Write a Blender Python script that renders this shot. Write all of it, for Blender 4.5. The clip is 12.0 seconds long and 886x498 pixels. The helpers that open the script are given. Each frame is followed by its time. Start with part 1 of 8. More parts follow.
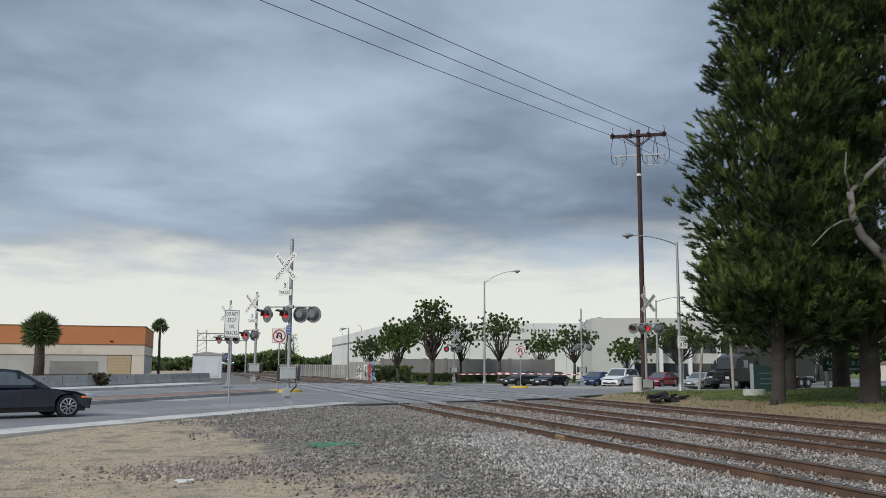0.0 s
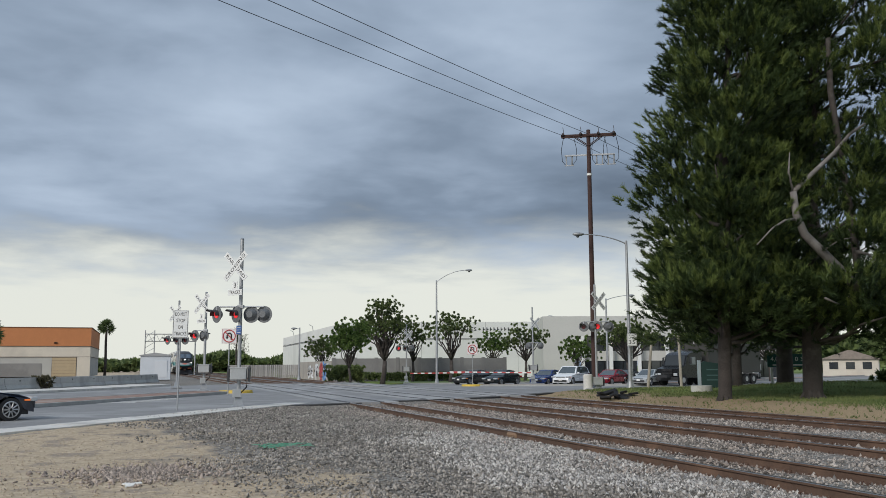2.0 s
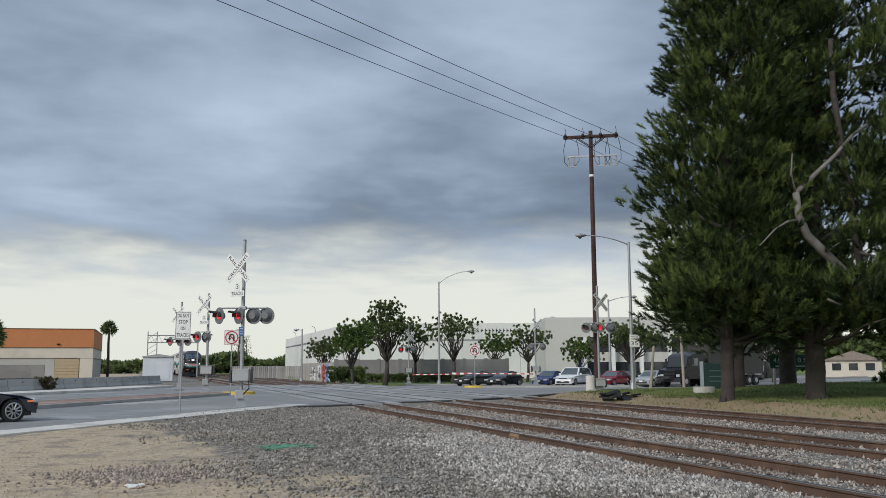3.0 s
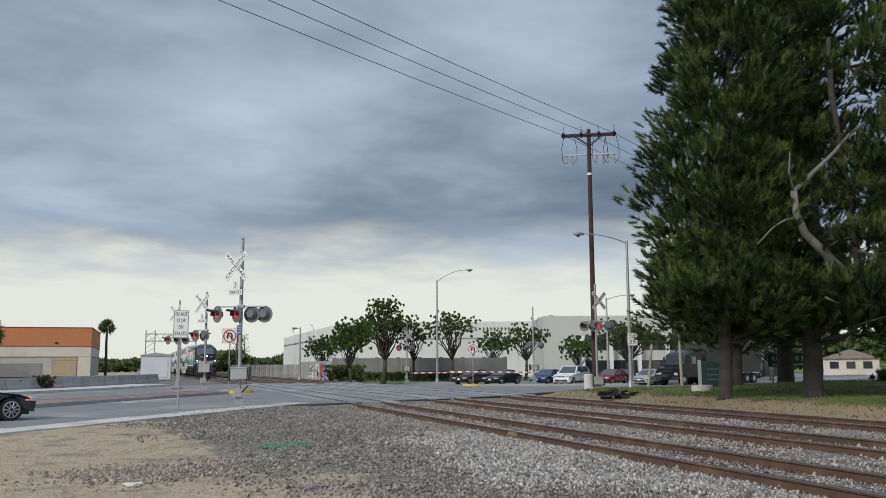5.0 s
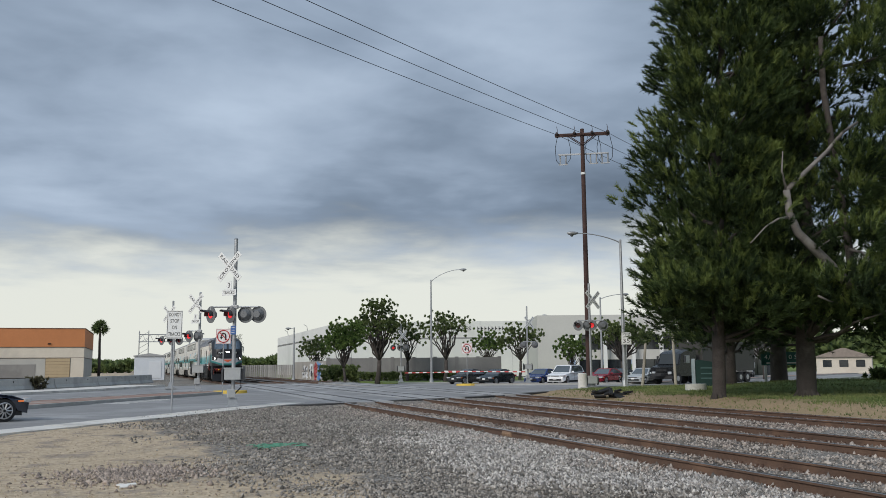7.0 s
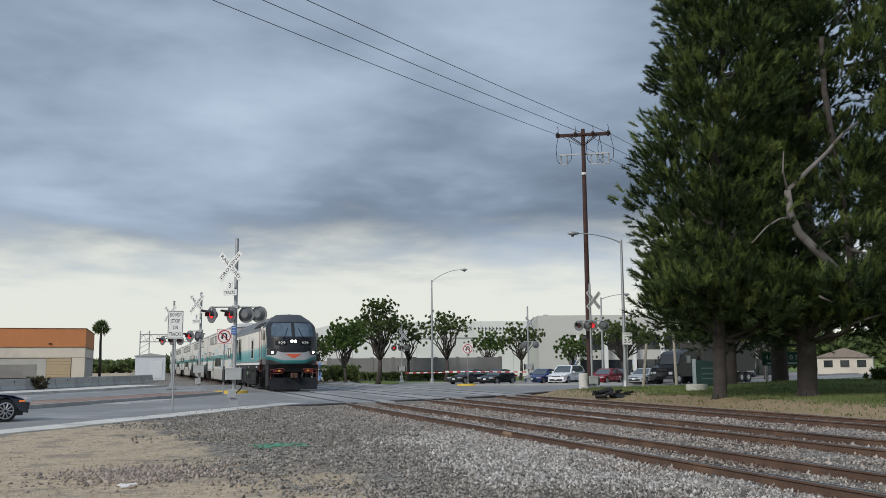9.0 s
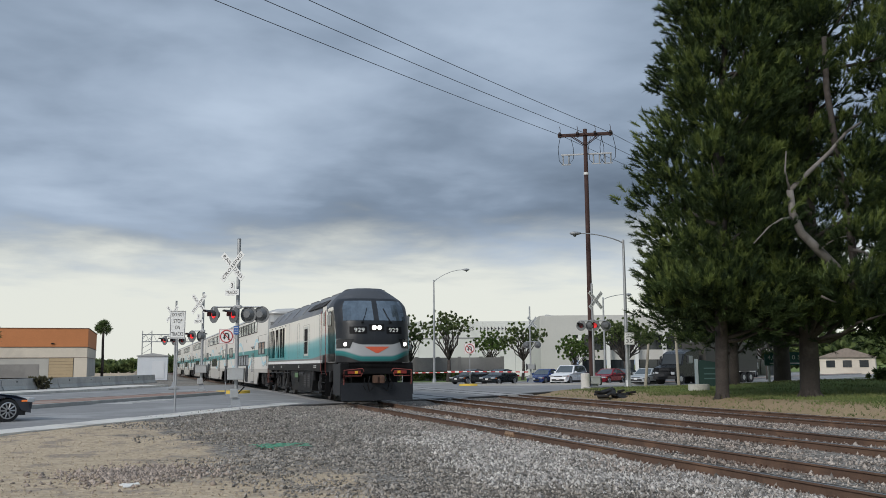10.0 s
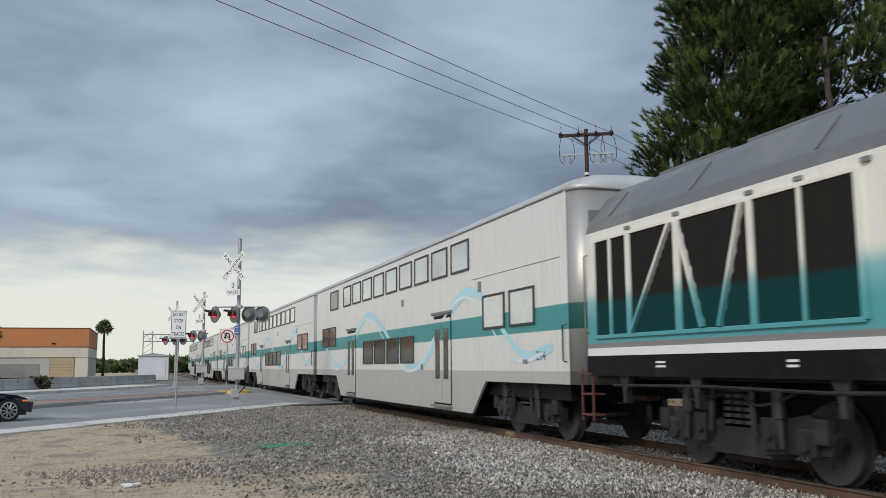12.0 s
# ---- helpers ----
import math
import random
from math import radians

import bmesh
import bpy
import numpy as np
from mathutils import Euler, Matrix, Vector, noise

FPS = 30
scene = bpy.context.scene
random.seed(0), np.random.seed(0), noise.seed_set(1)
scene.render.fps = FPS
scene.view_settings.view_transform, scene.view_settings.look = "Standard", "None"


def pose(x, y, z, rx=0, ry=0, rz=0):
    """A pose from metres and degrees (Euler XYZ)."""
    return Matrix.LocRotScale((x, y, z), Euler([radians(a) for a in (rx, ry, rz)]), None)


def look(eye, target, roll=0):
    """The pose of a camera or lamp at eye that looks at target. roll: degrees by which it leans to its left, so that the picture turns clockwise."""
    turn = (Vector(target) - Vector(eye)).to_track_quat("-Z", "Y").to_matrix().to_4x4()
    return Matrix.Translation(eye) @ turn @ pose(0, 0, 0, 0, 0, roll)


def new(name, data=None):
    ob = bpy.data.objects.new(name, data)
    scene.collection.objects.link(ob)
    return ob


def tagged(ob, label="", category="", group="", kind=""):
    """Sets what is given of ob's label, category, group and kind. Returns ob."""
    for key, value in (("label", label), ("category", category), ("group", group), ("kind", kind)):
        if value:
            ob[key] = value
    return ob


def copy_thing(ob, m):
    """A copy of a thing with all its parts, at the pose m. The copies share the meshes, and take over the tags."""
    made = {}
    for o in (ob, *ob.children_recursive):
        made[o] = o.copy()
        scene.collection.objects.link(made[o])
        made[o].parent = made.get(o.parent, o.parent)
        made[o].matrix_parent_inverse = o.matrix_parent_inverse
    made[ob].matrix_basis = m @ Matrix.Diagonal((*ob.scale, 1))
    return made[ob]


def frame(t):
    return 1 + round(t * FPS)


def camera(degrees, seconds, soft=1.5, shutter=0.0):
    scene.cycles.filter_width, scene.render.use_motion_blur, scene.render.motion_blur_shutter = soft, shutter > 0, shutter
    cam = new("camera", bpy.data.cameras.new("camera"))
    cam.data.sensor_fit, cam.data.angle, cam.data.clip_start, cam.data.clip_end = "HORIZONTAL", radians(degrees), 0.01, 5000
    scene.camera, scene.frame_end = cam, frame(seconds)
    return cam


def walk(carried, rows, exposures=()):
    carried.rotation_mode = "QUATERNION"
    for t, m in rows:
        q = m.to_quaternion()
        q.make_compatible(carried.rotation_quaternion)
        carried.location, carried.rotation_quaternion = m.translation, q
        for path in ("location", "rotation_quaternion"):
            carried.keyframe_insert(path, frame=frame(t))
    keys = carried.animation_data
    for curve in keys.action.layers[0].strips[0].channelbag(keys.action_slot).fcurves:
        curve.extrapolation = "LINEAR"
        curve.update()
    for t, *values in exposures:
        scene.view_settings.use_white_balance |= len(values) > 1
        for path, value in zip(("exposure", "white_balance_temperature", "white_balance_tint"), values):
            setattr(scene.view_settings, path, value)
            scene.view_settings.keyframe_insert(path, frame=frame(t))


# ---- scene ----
cam = camera(52.75, 12.0, soft=0.65, shutter=0.12)
EYE = (0.0, 0.0, 1.504)
PATH = [
    (0.0, 97.52, -0.25, -15.17), (0.5, 97.47, -0.07, -15.80), (1.0, 97.44, 0.09, -17.13), (1.5, 97.44, 0.19, -18.01),
    (2.0, 97.46, 0.24, -18.21), (2.5, 97.51, 0.24, -18.17), (3.0, 97.54, 0.25, -18.06), (5.0, 97.44, 0.28, -18.18),
    (5.5, 97.42, 0.38, -18.20), (6.0, 97.37, 0.46, -18.30), (6.5, 97.37, 0.50, -18.48), (7.0, 97.42, 0.47, -18.55),
    (9.0, 97.43, 0.45, -18.50), (9.5, 97.42, 0.43, -18.46), (10.0, 97.43, 0.43, -18.37), (10.5, 97.43, 0.41, -18.33),
    (11.0, 97.43, 0.41, -18.31), (11.5, 97.43, 0.41, -18.31), (12.0, 97.43, 0.40, -18.32)]
walk(cam, [(t, pose(*EYE, rx, ry, rz)) for t, rx, ry, rz in PATH], exposures=[(0.0, 0.0), (12.0, 0.0)])

# ---- sky and light: a broken overcast with a pale gap along the horizon ----
SUN_AZ, SUN_EL = 234.0, 32.0
world = bpy.data.worlds.new("overcast_sky")
scene.world = world
world.use_nodes = True


class Nodes:
    """Short hand for a node tree."""

    def __init__(self, tree):
        self.t = tree
        tree.nodes.clear()

    def add(self, kind):
        return self.t.nodes.new(kind)

    def link(self, a, b):
        self.t.links.new(a, b)

    def put(self, sock, v):
        if isinstance(v, bpy.types.NodeSocket):
            self.link(v, sock)
        else:
            if sock.type == "RGBA" and len(v) == 3:
                v = (*v, 1.0)
            sock.default_value = v

    def math(self, op, a, b=0.0, c=0.0, clamp=False):
        n = self.add("ShaderNodeMath")
        n.operation, n.use_clamp = op, clamp
        for s, v in zip(n.inputs, (a, b, c)):
            self.put(s, v)
        return n.outputs[0]

    def mix(self, f, a, b, blend="MIX"):
        n = self.add("ShaderNodeMix")
        n.data_type, n.blend_type = "RGBA", blend
        self.put(n.inputs[0], f)
        self.put(n.inputs[6], a)
        self.put(n.inputs[7], b)
        return n.outputs[2]

    def noise(self, vec, scale, detail=4.0, rough=0.55, dist=0.0):
        n = self.add("ShaderNodeTexNoise")
        if vec is not None:
            self.link(vec, n.inputs["Vector"])
        self.put(n.inputs["Scale"], scale)
        self.put(n.inputs["Detail"], detail)
        self.put(n.inputs["Roughness"], rough)
        self.put(n.inputs["Distortion"], dist)
        return n.outputs[0]

    def ramp(self, f, stops):
        n = self.add("ShaderNodeValToRGB")
        e = n.color_ramp.elements
        while len(e) < len(stops):
            e.new(0.5)
        for el, (p, c) in zip(e, stops):
            el.position = p
            el.color = (*c, 1.0) if isinstance(c, tuple) else (c, c, c, 1.0)
        self.put(n.inputs[0], f)
        return n.outputs[0]

    def smooth(self, v, lo, hi):
        n = self.add("ShaderNodeMapRange")
        n.interpolation_type = "SMOOTHSTEP"
        for s, x in zip(n.inputs, (v, lo, hi, 0.0, 1.0)):
            self.put(s, x)
        return n.outputs[0]


def build_world():
    n = Nodes(world.node_tree)
    sky = n.add("ShaderNodeTexSky")
    sky.sky_type, sky.sun_disc, sky.sun_elevation, sky.sun_rotation = "NISHITA", False, radians(SUN_EL), radians(SUN_AZ)
    tc = n.add("ShaderNodeTexCoord")
    sep = n.add("ShaderNodeSeparateXYZ")
    n.link(tc.outputs["Generated"], sep.inputs[0])
    x, y, z = sep.outputs
    zc = n.math("ADD", n.math("MAXIMUM", z, 0.0), 0.10)
    comb = n.add("ShaderNodeCombineXYZ")
    n.link(n.math("DIVIDE", x, zc), comb.inputs[0])
    n.link(n.math("DIVIDE", y, zc), comb.inputs[1])
    big = n.noise(comb.outputs[0], 0.52, 5.0, 0.5, 0.2)
    fine = n.noise(comb.outputs[0], 1.9, 5.0, 0.55, 0.2)
    v = n.math("ADD", n.math("MULTIPLY", big, 0.8), n.math("MULTIPLY", fine, 0.2))
    cloud = n.ramp(v, [(0.36, (0.118, 0.156, 0.211)), (0.45, (0.188, 0.243, 0.322)), (0.52, (0.282, 0.352, 0.452)), (0.64, (0.425, 0.51, 0.625))])
    # the open strip low over the ground
    pale = n.mix(0.004, (0.63, 0.645, 0.595, 1), sky.outputs[0])
    edge = n.math("ADD", z, n.math("MULTIPLY", n.math("SUBTRACT", fine, 0.5), 0.10))
    edge = n.math("ADD", edge, n.math("MULTIPLY", n.math("SUBTRACT", big, 0.5), 0.10))
    cover = n.smooth(edge, 0.075, 0.165)
    # an overcast sky is brightest overhead
    gain = n.math("ADD", 1.0, n.math("MULTIPLY", n.smooth(z, 0.46, 0.95), 0.5))
    lit = n.add("ShaderNodeVectorMath")
    lit.operation = "SCALE"
    n.link(cloud, lit.inputs[0])
    n.link(gain, lit.inputs["Scale"])
    col = n.mix(cover, pale, lit.outputs[0])
    bg = n.add("ShaderNodeBackground")
    n.link(col, bg.inputs[0])
    bg.inputs[1].default_value = 1.2
    out = n.add("ShaderNodeOutputWorld")
    n.link(bg.outputs[0], out.inputs[0])


build_world()
sun = new("sun", bpy.data.lights.new("sun", "SUN"))
sun.data.energy, sun.data.angle, sun.data.color = 2.25, radians(22), (1.0, 0.96, 0.9)
az, el = radians(SUN_AZ), radians(SUN_EL)
toward = Vector((math.sin(az) * math.cos(el), math.cos(az) * math.cos(el), math.sin(el)))
sun.matrix_world = look(toward * 80, (0, 0, 0))

# ---- materials ----
MATS = {}


def mat(name, base, rough=0.7, metal=0.0, var=0.25, scale=3.0, bump=0.2, bscale=None, dirt=None, dscale=0.6, rand=0.0, emit=0.0, spec=0.5, mid=None):
    """A surface with grain and broad stains; dirt: a second colour that lies in patches; rand: how much pieces differ."""
    if name in MATS:
        return MATS[name]
    m = bpy.data.materials.new(name)
    MATS[name] = m
    m.use_nodes = True
    n = Nodes(m.node_tree)
    tc = n.add("ShaderNodeTexCoord").outputs["Object"]
    g = n.noise(tc, scale * 6, 5.0, 0.6)
    b = n.noise(tc, scale * 0.5, 4.0, 0.55)
    f = n.math("ADD", n.math("MULTIPLY", g, 0.5), n.math("MULTIPLY", b, 0.5))
    lo = tuple(c * (1 - var) for c in base)
    hi = tuple(min(1, c * (1 + var)) for c in base)
    col = n.ramp(f, [(0.3, lo), (0.7, hi)] if mid is None else [(0.3, lo), (0.5, mid), (0.7, hi)])
    if dirt:
        d = n.smooth(n.noise(tc, dscale, 6.0, 0.62, 0.3), 0.5, 0.68)
        col = n.mix(n.math("MULTIPLY", d, 0.8), col, dirt)
    if rand:
        oi = n.add("ShaderNodeObjectInfo").outputs["Random"]
        isl = n.add("ShaderNodeNewGeometry").outputs["Random Per Island"]
        r = n.math("FRACT", n.math("ADD", oi, isl))
        hsv = n.add("ShaderNodeHueSaturation")
        n.link(n.math("ADD", n.math("MULTIPLY", r, 2 * rand), 1 - rand), hsv.inputs["Value"])
        n.link(col, hsv.inputs["Color"])
        col = hsv.outputs[0]
    p = n.add("ShaderNodeBsdfPrincipled")
    n.link(col, p.inputs["Base Color"])
    n.link(n.math("ADD", rough - 0.08, n.math("MULTIPLY", g, 0.16), clamp=True), p.inputs["Roughness"])
    p.inputs["Metallic"].default_value = metal
    p.inputs["Specular IOR Level"].default_value = spec
    if bump:
        bn = n.add("ShaderNodeBump")
        bn.inputs["Strength"].default_value = bump
        bn.inputs["Distance"].default_value = 0.02
        n.link(n.noise(tc, bscale or scale * 10, 4.0, 0.6), bn.inputs["Height"])
        n.link(bn.outputs[0], p.inputs["Normal"])
    if emit:
        p.inputs["Emission Color"].default_value = (*base, 1)
        p.inputs["Emission Strength"].default_value = emit
    o = n.add("ShaderNodeOutputMaterial")
    n.link(p.outputs[0], o.inputs[0])
    return m


def glass(name, tint, rough=0.05):
    if name in MATS:
        return MATS[name]
    m = mat(name, tint, rough + 0.05, 0.0, 0.1, 1.0, 0.0, spec=0.9)
    return m


# ---- mesh helpers ----
def box(bm, c, s, m=None, bevel=0.0):
    r = bmesh.ops.create_cube(bm, size=1.0)
    vs = r["verts"]
    bmesh.ops.scale(bm, vec=s, verts=vs)
    if bevel:
        es = list({e for v in vs for e in v.link_edges})
        rb = bmesh.ops.bevel(bm, geom=es, offset=bevel, segments=2, affect="EDGES", profile=0.7)
        vs = list({v for v in rb["verts"]} | {v for v in vs if v.is_valid})
    mm = Matrix.Translation(c) if m is None else m @ Matrix.Translation(c)
    bmesh.ops.transform(bm, matrix=mm, verts=vs)
    return bm


def rod(bm, a, b, r0, r1=None, n=10, caps=True):
    a, b = Vector(a), Vector(b)
    d = b - a
    q = d.to_track_quat("Z", "Y").to_matrix().to_4x4()
    bmesh.ops.create_cone(bm, cap_ends=caps, segments=n, radius1=r0, radius2=r0 if r1 is None else r1, depth=d.length,
                          matrix=Matrix.Translation((a + b) / 2) @ q)
    return bm


def tube(bm, pts, r, n=8, r_end=None):
    """A bent pipe through pts."""
    pts = [Vector(p) for p in pts]
    rings = []
    for i, p in enumerate(pts):
        d = (pts[min(i + 1, len(pts) - 1)] - pts[max(i - 1, 0)]).normalized()
        up = Vector((0, 0, 1)) if abs(d.z) < 0.95 else Vector((1, 0, 0))
        s = d.cross(up).normalized()
        t = s.cross(d)
        rr = r if r_end is None else r + (r_end - r) * i / (len(pts) - 1)
        rings.append([bm.verts.new(p + s * math.cos(k * math.tau / n) * rr + t * math.sin(k * math.tau / n) * rr) for k in range(n)])
    for a, b in zip(rings, rings[1:]):
        for k in range(n):
            bm.faces.new((a[k], a[(k + 1) % n], b[(k + 1) % n], b[k]))
    bm.faces.new(rings[0][::-1])
    bm.faces.new(rings[-1])
    return bm


def loft(bm, rings, close=True, cap=True):
    vs = [[bm.verts.new(p) for p in r] for r in rings]
    k = len(vs[0])
    fs = []
    for a, b in zip(vs, vs[1:]):
        for i in range(k if close else k - 1):
            fs.append(bm.faces.new((a[i], a[(i + 1) % k], b[(i + 1) % k], b[i])))
    if cap:
        bm.faces.new(vs[0][::-1])
        bm.faces.new(vs[-1])
    bmesh.ops.recalc_face_normals(bm, faces=bm.faces[:])
    return bm


def prism(bm, outline, z0, z1, axis="z"):
    """An outline pushed from z0 to z1 along an axis."""
    def at(u, v, w):
        return {"z": (u, v, w), "y": (u, w, v), "x": (w, u, v)}[axis]
    return loft(bm, [[at(u, v, z0) for u, v in outline], [at(u, v, z1) for u, v in outline]])


def part(name, bm, material, parent=None, label="", smooth=False, m=None):
    me = bpy.data.meshes.new(name)
    bm.to_mesh(me)
    bm.free()
    for mm in material if isinstance(material, (list, tuple)) else [material]:
        me.materials.append(mm)
    if smooth:
        for p in me.polygons:
            p.use_smooth = True
    ob = new(name, me)
    if m is not None:
        ob.matrix_basis = m
    if parent is not None:
        ob.parent = parent
    if label:
        ob["label"] = label
    return ob


def thing(name, m, label, category, group="", kind=""):
    ob = new(name)
    ob.empty_display_size = 0.2
    ob.matrix_basis = m
    return tagged(ob, label, category, group, kind)


def B():
    return bmesh.new()


def sstep(v, a, b):
    t = max(0.0, min(1.0, (v - a) / (b - a)))
    return t * t * (3 - 2 * t)


def words(name, text, size, material, parent, m, width=None):
    """Lettering cut as a thin mesh; size: height of the capitals in metres."""
    cu = bpy.data.curves.new(name, "FONT")
    cu.body, cu.size, cu.align_x, cu.align_y, cu.extrude, cu.resolution_u = text, size / 0.7, "CENTER", "CENTER", 0.002, 2
    tmp = bpy.data.objects.new(name + "_text", cu)
    scene.collection.objects.link(tmp)
    bpy.context.view_layer.update()
    me = bpy.data.meshes.new_from_object(tmp.evaluated_get(bpy.context.evaluated_depsgraph_get()))
    bpy.data.objects.remove(tmp)
    xs = [v.co.x for v in me.vertices]
    if width and xs:
        k = width / (max(xs) - min(xs))
        for v in me.vertices:
            v.co.x *= k
    me.materials.append(material)
    ob = new(name, me)
    ob.matrix_basis = m
    ob.parent = parent
    return ob


# ---- the lie of the land ----
TRACKS = (8.945, 13.13, 17.78)


def bend(y):
    """How far the tracks swing to the west as they run off."""
    return -0.0097 * (math.sqrt((y - 40) ** 2 + 400) + (y - 40)) / 2


def far_drop(x, y):
    return -0.32 * sstep(math.hypot(x, y), 58, 82) * sstep(x, 10, 24)


NEAR_KERB = [(-60, -62), (-30, -15), (-12, 11.5), (-3.4, 24.9), (-0.4, 29.3), (3.6, 35.4), (7.0, 37.0), (15.5, 41.6), (26, 50.6), (36, 57), (60, 73), (150, 132)]
FAR_KERB = [(-90, -60), (-50, -15), (-16, 40), (-7.7, 55.5), (-2.5, 65), (1.9, 76), (8, 82), (19, 85), (25, 89), (30, 88), (40, 90), (148, 160)]


def along(line, x=None, k=None):
    f = k * (len(line) - 1)
    i = min(int(f), len(line) - 2)
    f -= i
    return Vector(line[i]) * (1 - f) + Vector(line[i + 1]) * f


def inside_road(x, y, grow=0.0):
    poly = NEAR_KERB + FAR_KERB[::-1]
    c = False
    j = len(poly) - 1
    for i in range(len(poly)):
        (x0, y0), (x1, y1) = poly[i], poly[j]
        if (y0 > y) != (y1 > y) and x < (x1 - x0) * (y - y0) / (y1 - y0) + x0:
            c = not c
        j = i
    return c


def knoll(x, y):
    """The low mown bank beyond the third track."""
    d = x - (19.6 + bend(y))
    return 0.30 * sstep(d, 0.3, 3.0) * sstep(50 - y + (x - 20) * 0.55, 0, 8) + 0.45 * math.exp(-((x - 36) / 7) ** 2 - ((y - 39) / 6) ** 2)


def ground_z(x, y):
    z = -0.17 + far_drop(x, y) + 0.03 * noise.noise((x * 0.35, y * 0.35, 0)) + 0.012 * noise.noise((x * 1.7, y * 1.7, 3))
    z += 0.14 * sstep(y, 17, 25) * (1 - sstep(x, 4.6, 7.0)) * (1 - sstep(y, 60, 70))
    z += 0.11 * sstep(y - (37 + (x - 7) * 0.62), -3.5, -0.3) * sstep(x, 4.6, 7.0) * (1 - sstep(x, 19, 21)) * (1 - sstep(y, 60, 70))
    z += 0.09 * noise.noise((x * 0.9, y * 0.9, 7)) * sstep(x, 19.6, 20.4) * (1 - sstep(x, 22.0, 24.0)) * (1 - sstep(y, 46, 50))
    return z + knoll(x, y)


def axis(lo, hi, fine_lo, fine_hi, step, grow):
    v = [fine_lo + i * step for i in range(int((fine_hi - fine_lo) / step) + 1)]
    s, a = step, v[-1]
    while a < hi:
        s *= grow
        a += s
        v.append(a)
    s, a, low = step, v[0], []
    while a > lo:
        s *= grow
        a -= s
        low.append(a)
    return low[::-1] + v


def sheet(xs, ys, zf, keep=None):
    bm = B()
    grid = [[bm.verts.new((x, y, zf(x, y))) for x in xs] for y in ys]
    for j in range(len(ys) - 1):
        for i in range(len(xs) - 1):
            if keep is None or keep((xs[i] + xs[i + 1]) / 2, (ys[j] + ys[j + 1]) / 2):
                bm.faces.new((grid[j][i], grid[j][i + 1], grid[j + 1][i + 1], grid[j + 1][i]))
    if keep:
        bmesh.ops.delete(bm, geom=[v for v in bm.verts if not v.link_faces], context="VERTS")
    return bm


# ---- ground, road, tracks ----
def ground_material():
    """Tan dirt that gives way to grey crushed stone towards the tracks, and mown grass on the bank."""
    m = bpy.data.materials.new("dirt_and_gravel")
    m.use_nodes = True
    n = Nodes(m.node_tree)
    tc = n.add("ShaderNodeTexCoord").outputs["Object"]
    sep = n.add("ShaderNodeSeparateXYZ")
    n.link(tc, sep.inputs[0])
    x, y = sep.outputs[0], sep.outputs[1]
    vor = n.add("ShaderNodeTexVoronoi")
    vor.inputs["Scale"].default_value = 16.0
    n.link(tc, vor.inputs["Vector"])
    fine = n.noise(tc, 22.0, 6.0, 0.7)
    broad = n.noise(tc, 0.55, 5.0, 0.6, 0.4)
    sp = n.add("ShaderNodeSeparateColor")
    n.link(vor.outputs["Color"], sp.inputs[0])
    tone = n.math("ADD", n.math("MULTIPLY", sp.outputs[0], 0.45), n.math("MULTIPLY", fine, 0.55))
    stone = n.ramp(tone, [(0.25, (0.075, 0.066, 0.056)), (0.5, (0.20, 0.183, 0.162)), (0.8, (0.40, 0.375, 0.34))])
    damp = n.smooth(n.noise(tc, 0.28, 5.0, 0.6, 0.5), 0.45, 0.62)
    stone = n.mix(n.math("MULTIPLY", damp, 0.55), stone, (0.17, 0.145, 0.115, 1))
    tan = n.ramp(n.noise(tc, 9.0, 6.0, 0.68), [(0.3, (0.34, 0.265, 0.18)), (0.7, (0.60, 0.49, 0.355))])
    tan = n.mix(n.smooth(n.noise(tc, 1.4, 5.0, 0.6), 0.52, 0.62), tan, n.ramp(fine, [(0.3, (0.20, 0.16, 0.12)), (0.7, (0.44, 0.37, 0.30))]))
    f = n.math("ADD", n.math("MULTIPLY", x, 0.30), n.math("MULTIPLY", n.math("MINIMUM", y, 40.0), 0.0465))
    f = n.math("ADD", f, n.math("MULTIPLY", broad, 3.0))
    f = n.smooth(f, 2.5, 3.0)
    col = n.mix(f, tan, stone)
    grass = n.ramp(fine, [(0.3, (0.08, 0.13, 0.03)), (0.7, (0.21, 0.26, 0.08))])
    dry = n.ramp(fine, [(0.3, (0.20, 0.145, 0.085)), (0.7, (0.42, 0.32, 0.20))])
    g = n.math("ADD", n.math("SUBTRACT", x, 22.8), n.math("MULTIPLY", n.math("SUBTRACT", n.noise(tc, 0.35, 5.0, 0.6), 0.5), 7.0))
    green = n.mix(n.smooth(g, -0.6, 2.2), dry, grass)
    col = n.mix(n.smooth(x, 19.3, 19.9), col, green)
    p = n.add("ShaderNodeBsdfPrincipled")
    n.link(col, p.inputs["Base Color"])
    p.inputs["Roughness"].default_value = 0.95
    p.inputs["Specular IOR Level"].default_value = 0.2
    bn = n.add("ShaderNodeBump")
    bn.inputs["Strength"].default_value = 0.8
    bn.inputs["Distance"].default_value = 0.03
    n.link(n.math("ADD", n.noise(tc, 14.0, 6.0, 0.7), n.math("MULTIPLY", vor.outputs["Distance"], 0.5)), bn.inputs["Height"])
    n.link(bn.outputs[0], p.inputs["Normal"])
    o = n.add("ShaderNodeOutputMaterial")
    n.link(p.outputs[0], o.inputs[0])
    return m


def well_inside(x, y):
    return all(inside_road(x + a, y + c) for a, c in ((0.7, 0), (-0.7, 0), (0, 0.7), (0, -0.7)))


